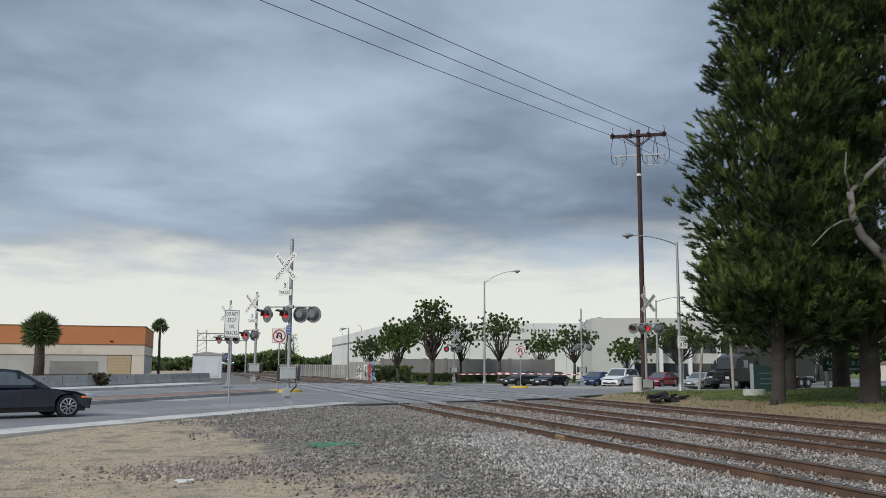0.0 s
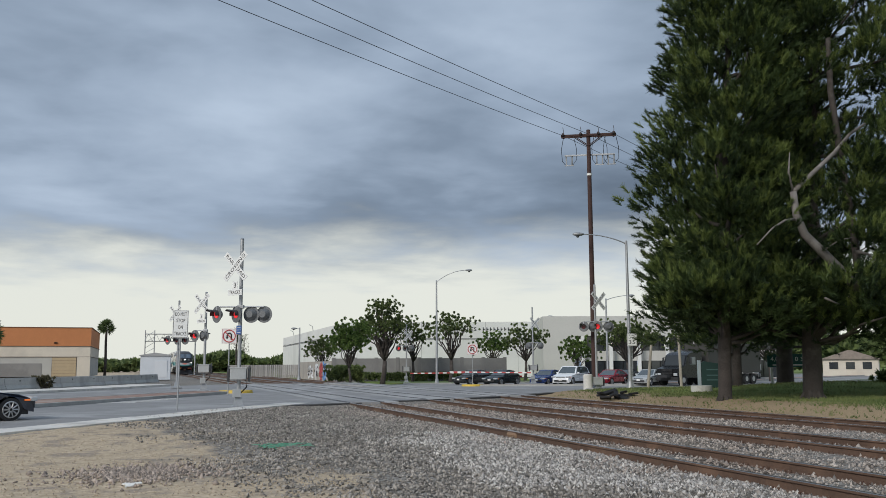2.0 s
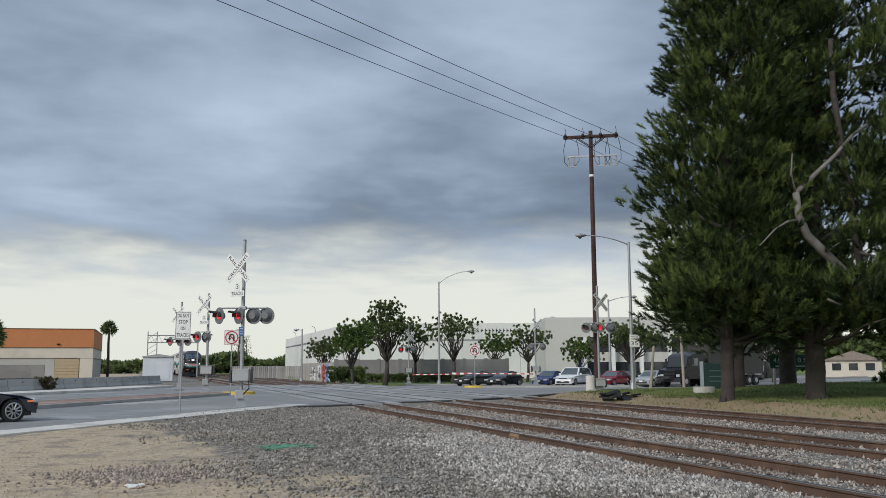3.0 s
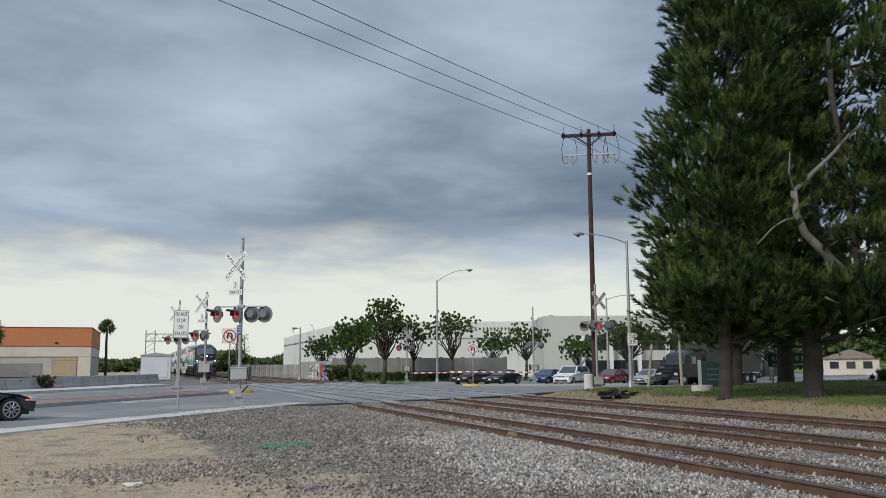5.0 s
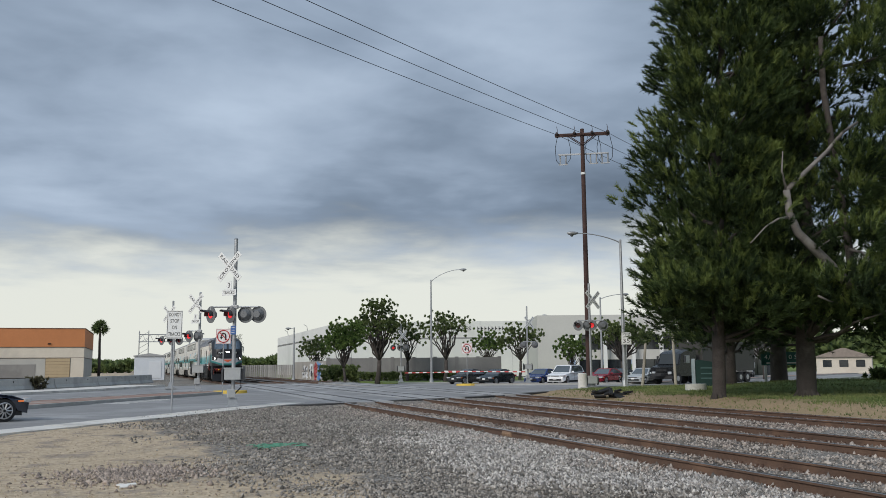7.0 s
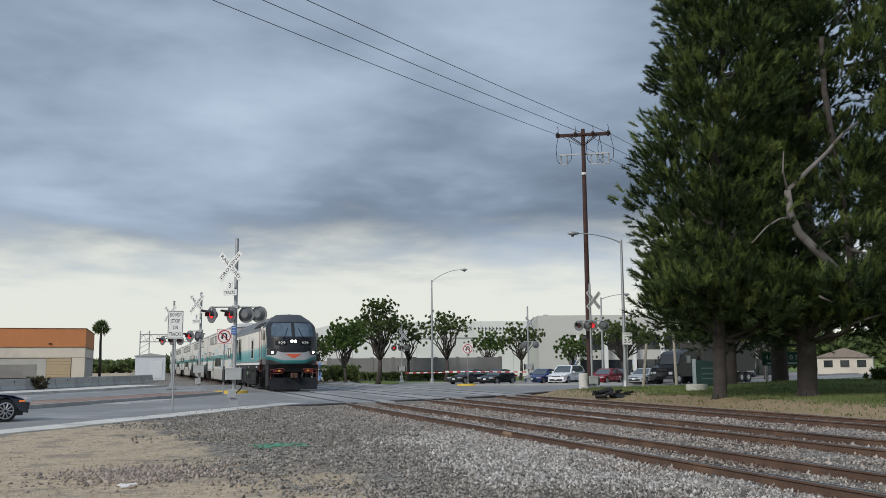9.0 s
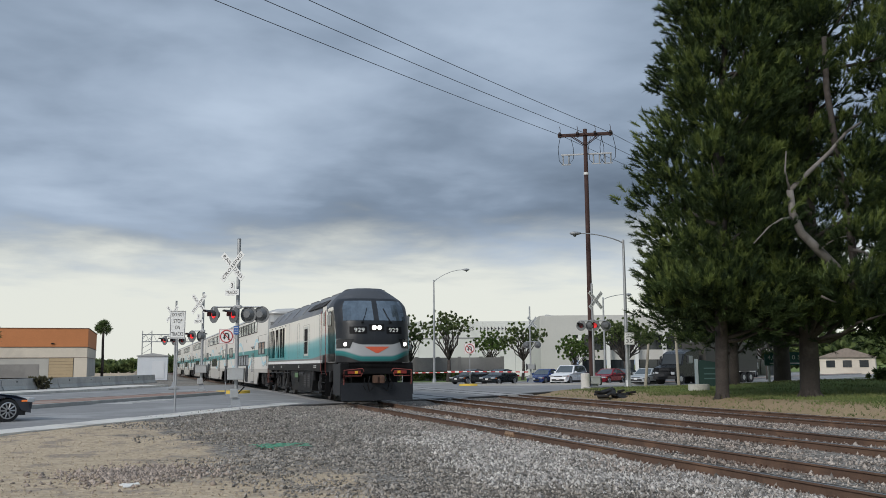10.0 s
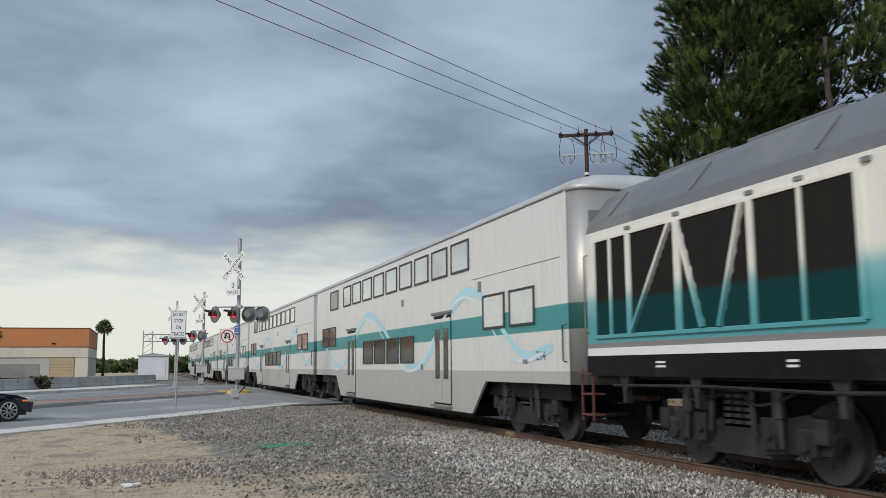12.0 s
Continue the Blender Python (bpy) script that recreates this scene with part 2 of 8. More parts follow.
xs = axis(-2500, 2500, -14, 60, 0.5, 1.22)
ys = axis(-2500, 3500, -2, 95, 0.5, 1.22)
ground = part("ground", sheet(xs, ys, lambda x, y: ground_z(x, y) - (0.14 if well_inside(x, y) else 0)), ground_material(), smooth=True)
tagged(ground, "tan dirt, grey crushed stone and mown grass beside the tracks", "ground", kind="structure")

ASPHALT = mat("asphalt_worn", (0.225, 0.22, 0.215), 0.72, 0, 0.22, 2.0, 0.3, 60, (0.36, 0.355, 0.35), 0.22)
CONCRETE = mat("concrete_pale", (0.60, 0.575, 0.53), 0.9, 0, 0.14, 1.5, 0.25, 40, (0.38, 0.36, 0.33), 0.7)
CONCRETE_GREY = mat("concrete_grey", (0.36, 0.36, 0.345), 0.9, 0, 0.15, 1.2, 0.25, 30, (0.26, 0.26, 0.25), 0.5)


def road_mesh():
    bm = B()
    rows = []
    for i in range(133):
        k = i / 132
        a, b = along(NEAR_KERB, k=k), along(FAR_KERB, k=k)
        row = []
        for j in range(41):
            p = a.lerp(b, j / 40)
            row.append(bm.verts.new((p.x, p.y, far_drop(p.x, p.y) - 0.008)))
        rows.append(row)
    for r0, r1 in zip(rows, rows[1:]):
        for j in range(40):
            bm.faces.new((r0[j], r1[j], r1[j + 1], r0[j + 1]))
    bmesh.ops.recalc_face_normals(bm, faces=bm.faces[:])
    for f in bm.faces:
        if f.normal.z < 0:
            f.normal_flip()
    return bm


road = tagged(part("road", road_mesh(), ASPHALT, smooth=True), "worn grey asphalt street crossing the tracks", "road", kind="structure")

STONE = mat("crushed_stone", (0.24, 0.217, 0.19), 0.95, 0, 0.35, 8.0, 0.3, None, (0.34, 0.315, 0.285), 0.5, rand=0.7)
RUST = mat("rusty_rail_steel", (0.112, 0.067, 0.046), 0.75, 0.1, 0.35, 3.0, 0.3, 40, (0.20, 0.118, 0.076), 0.8)
POLISHED = mat("polished_rail_head", (0.36, 0.34, 0.33), 0.28, 0.9, 0.15, 1.0, 0.05)
TIE = mat("weathered_tie_wood", (0.115, 0.085, 0.065), 0.9, 0, 0.35, 3.0, 0.6, 25, (0.2, 0.16, 0.13), 2.0, rand=0.3)
IRON = mat("rusty_iron", (0.12, 0.07, 0.05), 0.8, 0.4, 0.3, 5.0, 0.2)


def bed_material():
    m = bpy.data.materials.new("packed_ballast")
    m.use_nodes = True
    n = Nodes(m.node_tree)
    tc = n.add("ShaderNodeTexCoord").outputs["Object"]
    vor = n.add("ShaderNodeTexVoronoi")
    vor.inputs["Scale"].default_value = 19.0
    n.link(tc, vor.inputs["Vector"])
    sp = n.add("ShaderNodeSeparateColor")
    n.link(vor.outputs["Color"], sp.inputs[0])
    tone = n.math("ADD", n.math("MULTIPLY", sp.outputs[0], 0.7), n.math("MULTIPLY", n.noise(tc, 0.8, 5.0, 0.6), 0.5))
    col = n.ramp(tone, [(0.25, (0.07, 0.058, 0.049)), (0.55, (0.20, 0.175, 0.152)), (0.95, (0.42, 0.38, 0.34))])
    # shade between the stones is painted: colour goes near black at cell edges
    gap = n.smooth(vor.outputs["Distance"], 0.25, 0.75)
    col = n.mix(gap, col, (0.045, 0.04, 0.036, 1))
    p = n.add("ShaderNodeBsdfPrincipled")
    n.link(col, p.inputs["Base Color"])
    p.inputs["Roughness"].default_value = 0.95
    bn = n.add("ShaderNodeBump")
    bn.inputs["Strength"].default_value = 1.0
    bn.inputs["Distance"].default_value = 0.04
    bn.invert = True
    n.link(vor.outputs["Distance"], bn.inputs["Height"])
    n.link(bn.outputs[0], p.inputs["Normal"])
    o = n.add("ShaderNodeOutputMaterial")
    n.link(p.outputs[0], o.inputs[0])
    return m


BED = bed_material()


def bed_z(x, y):
    """Ballast between and beside the tracks."""
    u = x - bend(y)
    e = sstep(u, 6.0, 7.3) * (1 - sstep(u, 19.2, 20.2))
    e += 0.6 * sstep(y - (37 + (x - 7) * 0.62), -3.5, -0.3) * (1 - sstep(y, 60, 70)) * e
    return -0.30 + 0.125 * e + 0.02 * noise.noise((x * 1.3, y * 1.3, 9))


bxs = [5.6 + i * 0.25 for i in range(61)]
for side, (y0, y1, st) in enumerate(((-60, 40.5, 0.5), (74, 340, 3.0))):
    bys = [y0 + i * st for i in range(int((y1 - y0) / st) + 1)]
    bm = B()
    g = [[bm.verts.new((x + bend(y), y, bed_z(x + bend(y), y))) for x in bxs] for y in bys]
    for r0, r1 in zip(g, g[1:]):
        for i in range(len(bxs) - 1):
            bm.faces.new((r0[i], r0[i + 1], r1[i + 1], r1[i]))
    tagged(part("ballast_bed", bm, BED, smooth=True), "bed of grey crushed stone under the tracks", "ballast", kind="structure")


def rail_profile():
    return [(-0.076, -0.172), (0.076, -0.172), (0.076, -0.158), (0.012, -0.14), (0.010, -0.052), (0.036, -0.038), (0.037, -0.008), (0.028, 0.0),
            (-0.028, 0.0), (-0.037, -0.008), (-0.036, -0.038), (-0.010, -0.052), (-0.012, -0.14), (-0.076, -0.158)]


def rail(cx, parent):
    bm = B()
    yy = [-60 + 5 * i for i in range(93)]
    loft(bm, [[(cx + bend(y) + px, y, pz) for px, pz in rail_profile()] for y in yy])
    for f in bm.faces:
        f.material_index = 1 if f.normal.z > 0.6 and f.calc_center_median().z > -0.02 else 0
    return part("rail", bm, [RUST, POLISHED], parent, "rusty steel rail with a worn bright head")


def tie_mesh():
    bm = B()
    box(bm, (0, 0, -0.09), (2.6, 0.22, 0.18), None, 0.012)
    me = bpy.data.meshes.new("tie")
    bm.to_mesh(me)
    bm.free()
    me.materials.append(TIE)
    return me


TIE_MESH = tie_mesh()
PLATE = B()
box(PLATE, (0, 0, 0.006), (0.30, 0.19, 0.016), None, 0.003)
for sx in (-0.1, 0.1):
    for sy in (-0.06, 0.06):
        rod(PLATE, (sx, sy, 0.01), (sx * 0.95, sy, 0.05), 0.013, 0.02, 6)
PLATE_MESH = bpy.data.meshes.new("tie_plate")
PLATE.to_mesh(PLATE_MESH)
PLATE.free()
PLATE_MESH.materials.append(IRON)


def track(cx, k):
    t = thing("railway_track", pose(0, 0, 0), "railway track of rusty rails on weathered wooden ties in grey stone", "track", "tracks through the crossing")
    for s in (-0.7525, 0.7525):
        rail(cx + s, t)
    rng = random.Random(11 + k)
    far = B()
    y = -30.0
    while y < 330:
        if not (39.5 < y < 76):
            c = (cx + bend(y) + rng.uniform(-0.05, 0.05), y, -0.168 - rng.uniform(0, 0.012))
            if 4 < y < 39.5:
                o = new("tie", TIE_MESH)
                o.matrix_basis = pose(*c, 0, 0, rng.uniform(-1.2, 1.2))
                o.parent = t
                for s in (-0.7525, 0.7525):
                    q = new("tie_plate", PLATE_MESH)
                    q.matrix_basis = pose(s + cx + bend(y) - c[0], 0, 0.0)
                    q.parent = o
            else:
                box(far, (c[0], c[1], c[2] - 0.09), (2.6, 0.22, 0.18))
        y += 0.53
    tagged(part("far_ties", far, TIE, t), kind="stuff")
    return t


track_things = [track(c, k) for k, c in enumerate(TRACKS)]


# ---- the train ----
def livery(name, bands, rough=0.35, metal=0.0, streak=0.12, sweep=None, bow=0.0, spec=0.5):
    """Paint in level bands: bands is a list of (height, colour) from the sill up; each band begins at its height."""
    m = bpy.data.materials.new(name)
    m.use_nodes = True
    n = Nodes(m.node_tree)
    tc = n.add("ShaderNodeTexCoord").outputs["Object"]
    sep = n.add("ShaderNodeSeparateXYZ")
    n.link(tc, sep.inputs[0])
    z = sep.outputs[2]
    if sweep:
        z = n.math("SUBTRACT", z, n.math("MULTIPLY", n.smooth(sep.outputs[1], sweep[0], sweep[1]), sweep[2]))
    if bow:
        z = n.math("SUBTRACT", z, n.math("MULTIPLY", n.smooth(n.math("ABSOLUTE", sep.outputs[0]), 0.55, 1.5), bow))
    col = None
    for h, c, w in bands:
        if col is None:
            col = n.mix(0.0, (*c, 1), (*c, 1))
        else:
            col = n.mix(n.smooth(z, h - w, h + w), col, (*c, 1))
    mp = n.add("ShaderNodeMapping")
    mp.inputs["Scale"].default_value = (1.5, 3.0, 0.35)
    n.link(tc, mp.inputs[0])
    st = n.noise(mp.outputs[0], 2.2, 6.0, 0.65)
    dirt = n.math("MULTIPLY", n.smooth(st, 0.45, 0.75), streak * 2)
    col = n.mix(dirt, col, (0.20, 0.18, 0.15, 1))
    p = n.add("ShaderNodeBsdfPrincipled")
    n.link(col, p.inputs["Base Color"])
    n.link(n.math("ADD", rough, n.math("MULTIPLY", st, 0.2)), p.inputs["Roughness"])
    p.inputs["Metallic"].default_value = metal
    p.inputs["Specular IOR Level"].default_value = spec
    bn = n.add("ShaderNodeBump")
    bn.inputs["Strength"].default_value = 0.06
    bn.inputs["Distance"].default_value = 0.05
    n.link(n.noise(tc, 1.6, 3.0, 0.5), bn.inputs["Height"])
    n.link(bn.outputs[0], p.inputs["Normal"])
    o = n.add("ShaderNodeOutputMaterial")
    n.link(p.outputs[0], o.inputs[0])
    return m


CREAM, TEAL, DEEP, GREY = (0.78, 0.75, 0.67), (0.07, 0.30, 0.31), (0.012, 0.12, 0.12), (0.21, 0.205, 0.20)
LOCO_SIDE = livery("loco_side_paint", [(0, GREY, 0.02), (1.86, (0.09, 0.35, 0.37), 0.02), (2.36, (0.22, 0.46, 0.47), 0.20), (2.66, CREAM, 0.16)], 0.32, 0.1, 0.08, (6.5, 2.5, 0.16))
LOCO_NOSE = livery("loco_nose_paint", [(0, (0.008, 0.008, 0.010), 0.02), (1.70, DEEP, 0.03), (1.79, (0.015, 0.17, 0.17), 0.04), (1.90, (0.36, 0.37, 0.38), 0.05), (2.36, (0.009, 0.011, 0.015), 0.015)], 0.34, 0.0, 0.03, bow=0.24)
DARKROOF = mat("dark_grey_roof_paint", (0.058, 0.062, 0.070), 0.5, 0.1, 0.2, 1.5, 0.1, None, (0.13, 0.13, 0.13), 0.6)
HOODROOF = mat("mid_grey_hood_roof", (0.15, 0.155, 0.165), 0.5, 0.1, 0.15, 1.5, 0.1, None, (0.21, 0.21, 0.205), 0.6)
BLACK = mat("black_underframe", (0.009, 0.009, 0.010), 0.55, 0.2, 0.4, 4.0, 0.2, None, (0.022, 0.021, 0.019), 1.2, spec=0.18)
TRUCKGREY = mat("grimy_truck_steel", (0.022, 0.022, 0.024), 0.6, 0.2, 0.4, 4.0, 0.3, None, (0.055, 0.052, 0.048), 1.5)
WHEEL = mat("wheel_steel", (0.085, 0.08, 0.078), 0.5, 0.6, 0.3, 4.0, 0.1, None, (0.04, 0.035, 0.032), 2.0)
WHITE = mat("white_stripe", (0.75, 0.75, 0.73), 0.5, 0, 0.06, 2.0, 0.05)
RED = mat("red_handrail", (0.24, 0.055, 0.045), 0.5, 0, 0.15, 4.0, 0.05)
ORANGE = mat("orange_red_marking", (0.62, 0.11, 0.05), 0.45, 0, 0.1, 2.0, 0.03)
WINDSHIELD = mat("windshield_glass", (0.12, 0.155, 0.19), 0.08, 0.55, 0.3, 0.8, 0.0, spec=0.9)
WINDOW = mat("dark_window_glass", (0.05, 0.05, 0.048), 0.10, 0, 0.4, 0.6, 0.0, spec=0.9)
# pale glass: bright sky on and behind the panes put into the colour
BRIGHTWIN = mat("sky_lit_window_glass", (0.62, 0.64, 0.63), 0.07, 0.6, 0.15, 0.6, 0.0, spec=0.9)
LAMP_WHITE = mat("headlight_glow", (1.0, 0.97, 0.9), 0.4, 0, 0.0, 1.0, 0.0, emit=6.0)
LAMP_OFF = mat("clear_lamp_lens", (0.09, 0.095, 0.10), 0.1, 0, 0.2, 3.0, 0.0, spec=0.9)
MESH_GRILLE = mat("dark_radiator_grille", (0.035, 0.032, 0.030), 0.7, 0.4, 0.4, 10.0, 0.4)
AMBER = mat("yellow_step_plate", (0.65, 0.38, 0.03), 0.5, 0, 0.15, 4.0, 0.05)
SCREEN = livery("radiator_screen_paint", [(0, (0.005, 0.040, 0.042), 0.02), (2.55, (0.018, 0.016, 0.014), 0.05)], 0.75, 0.0, 0.01, spec=0.12)
LOCO_L = 20.45
COUPLED = 21.2  # from the locomotive's front to the first coach's side wall


def half_width(z):
    """Half the width of the locomotive's body at a height."""
    if z < 3.75:
        return 1.50
    t = min(1.0, (z - 3.75) / 0.85)
    return 1.50 - 0.75 * t ** 1.6


def nose_y(z):
    if z < 1.7:
        return 0.06
    if z < 2.5:
        return 0.06 + 0.02 * (z - 1.7)
    if z < 3.25:
        return 0.076 + 0.16 * (z - 2.5)
    return 0.196 + 0.62 * (z - 3.25) + 0.55 * max(0, z - 4.0) ** 1.2 * 1.6


def nose_at(u, z, out=0.0):
    """A point of the front, u from -1 to 1 across; out: metres off the surface."""
    w = half_width(z)
    a = abs(u)
    y = nose_y(z) + 0.20 * a ** 2 + 0.60 * a ** 5
    return (u * (w + 0.0), y - out, z)


def nose_patch(u0, u1, z0, z1, out, nu=8, nz=5, shape=None, thick=0.02):
    """A plate that follows the front, from (u0, z0) to (u1, z1)."""
    bm = B()
    front, back = [], []
    for j in range(nz + 1):
        z = z0 + (z1 - z0) * j / nz
        fr, bk = [], []
        for i in range(nu + 1):
            a, b = (u0, u1) if shape is None else shape(j / nz)
            u = a + (b - a) * i / nu
            fr.append(bm.verts.new(nose_at(u, z, out)))
            bk.append(bm.verts.new(nose_at(u, z, out - thick)))
        front.append(fr)
        back.append(bk)
    for j in range(nz):
        for i in range(nu):
            bm.faces.new((front[j][i], front[j][i + 1], front[j + 1][i + 1], front[j + 1][i]))
    rim = front[0] + [r[-1] for r in front[1:]] + front[-1][-2::-1] + [r[0] for r in front[-2:0:-1]]
    rimb = back[0] + [r[-1] for r in back[1:]] + back[-1][-2::-1] + [r[0] for r in back[-2:0:-1]]
    for i in range(len(rim)):
        k = (i + 1) % len(rim)
        bm.faces.new((rim[i], rimb[i], rimb[k], rim[k]))
    bmesh.ops.delete(bm, geom=[v for v in bm.verts if not v.link_faces], context="VERTS")
    bmesh.ops.recalc_face_normals(bm, faces=bm.faces[:])
    return bm


def wheelset(r=0.5, gauge=0.7525):
    bm = B()
    for s in (-1, 1):
        rod(bm, (s * (gauge - 0.06), 0, 0), (s * (gauge + 0.07), 0, 0), r, r * 0.985, 28)
        rod(bm, (s * (gauge - 0.085), 0, 0), (s * (gauge - 0.055), 0, 0), r + 0.03, r + 0.03, 28)
        rod(bm, (s * (gauge + 0.05), 0, 0), (s * (gauge + 0.085), 0, 0), 0.16, 0.13, 12)
        for k in range(5):
            a = k * math.tau / 5
            rod(bm, (s * (gauge + 0.06), 0.28 * math.cos(a), 0.28 * math.sin(a)), (s * (gauge + 0.078), 0.28 * math.cos(a), 0.28 * math.sin(a)), 0.05, 0.05, 8)
    rod(bm, (-1.0, 0, 0), (1.0, 0, 0), 0.085, 0.085, 12)
    me = bpy.data.meshes.new("wheelset")
    bm.to_mesh(me)
    bm.free()
    me.materials.append(WHEEL)
    return me


WHEELS = wheelset()
wheel_parts = []


def add_wheels(car, ys):
    for y in ys:
        w = new("wheelset", WHEELS)
        w["label"] = "worn steel wheelset"
        w.parent = car
        w.matrix_basis = pose(0, y, 0.5)
        wheel_parts.append((w, y))


def truck_frame(car, y, wb, sx):
    """One side frame of a bogie with its journal boxes, springs and brake gear."""
    x = sx * 1.06
    bm = B()
    prism(bm, [(y - wb / 2 - 0.45, 0.62), (y - wb / 2 - 0.35, 0.38), (y - wb / 2 + 0.35, 0.36), (y - 0.5, 0.30), (y + 0.5, 0.30), (y + wb / 2 - 0.35, 0.36),
               (y + wb / 2 + 0.35, 0.38), (y + wb / 2 + 0.45, 0.62), (y + wb / 2, 0.84), (y + 0.55, 0.72), (y + 0.3, 0.62), (y - 0.3, 0.62), (y - 0.55, 0.72), (y - wb / 2, 0.84)],
          x - 0.07, x + 0.07, "x")
    for e in (-1, 1):
        yy = y + e * wb / 2
        box(bm, (x + sx * 0.06, yy, 0.52), (0.18, 0.34, 0.34), None, 0.03)
        rod(bm, (x + sx * 0.1, yy, 0.5), (x + sx * 0.2, yy, 0.5), 0.12, 0.10, 12)
        tube(bm, [(x + sx * 0.13, y + e * 0.42, 1.18), (x + sx * 0.16, y + e * 0.45, 0.9), (x + sx * 0.16, y + e * 0.48, 0.55)], 0.045, 8)
        box(bm, (x + sx * 0.08, y + e * wb / 2 * 0.55, 0.50), (0.12, 0.14, 0.12), None, 0.02)
    for k in (-0.22, 0.0, 0.22):
        for q in range(5):
            rod(bm, (x + sx * 0.02, y + k, 0.66 + q * 0.085), (x + sx * 0.02, y + k, 0.71 + q * 0.085), 0.10, 0.10, 10)
    box(bm, (x, y, 1.12), (0.22, 1.0, 0.08), None, 0.01)
    for e in (-1, 1):
        rod(bm, (x + sx * 0.17, y + e * (wb / 2 - 0.42), 1.15), (x + sx * 0.19, y + e * (wb / 2 - 0.36), 0.42), 0.06, 0.05, 10)
        rod(bm, (x + sx * 0.17, y + e * (wb / 2 - 0.42), 1.12), (x + sx * 0.18, y + e * (wb / 2 - 0.40), 0.78), 0.085, 0.085, 10)
        box(bm, (x + sx * 0.10, y + e * (wb / 2 + 0.30), 0.66), (0.14, 0.22, 0.30), None, 0.03)
        prism(bm, [(y + e * 0.75 - 0.16, 0.78), (y + e * 0.75 + 0.16, 0.78), (y + e * 0.75 + 0.12, 0.40), (y + e * 0.75 - 0.12, 0.40)], x + sx * 0.06, x + sx * 0.16, "x")
        rod(bm, (x + sx * 0.14, y + e * 0.75, 0.58), (x + sx * 0.20, y + e * 0.75, 0.58), 0.09, 0.07, 10)
        tube(bm, [(x + sx * 0.15, y + e * 0.2, 1.05), (x + sx * 0.21, y + e * 0.6, 0.92), (x + sx * 0.2, y + e * 1.0, 0.97), (x + sx * 0.14, y + e * 1.3, 1.1)], 0.02, 6)
    box(bm, (x + sx * 0.04, y, 0.28), (0.06, 1.3, 0.04))
    part("truck_frame", bm, TRUCKGREY, car, "grimy cast truck side frame with springs")


def steps_down(bm, x, y, sx, z0, w):
    for k in range(3):
        box(bm, (x - sx * 0.08, y, z0 - 0.35 * k), (0.25, w, 0.03), None, 0.005)
    for e in (-1, 1):
        box(bm, (x - sx * 0.08, y + e * w / 2, z0 - 0.42), (0.22, 0.025, 0.95))


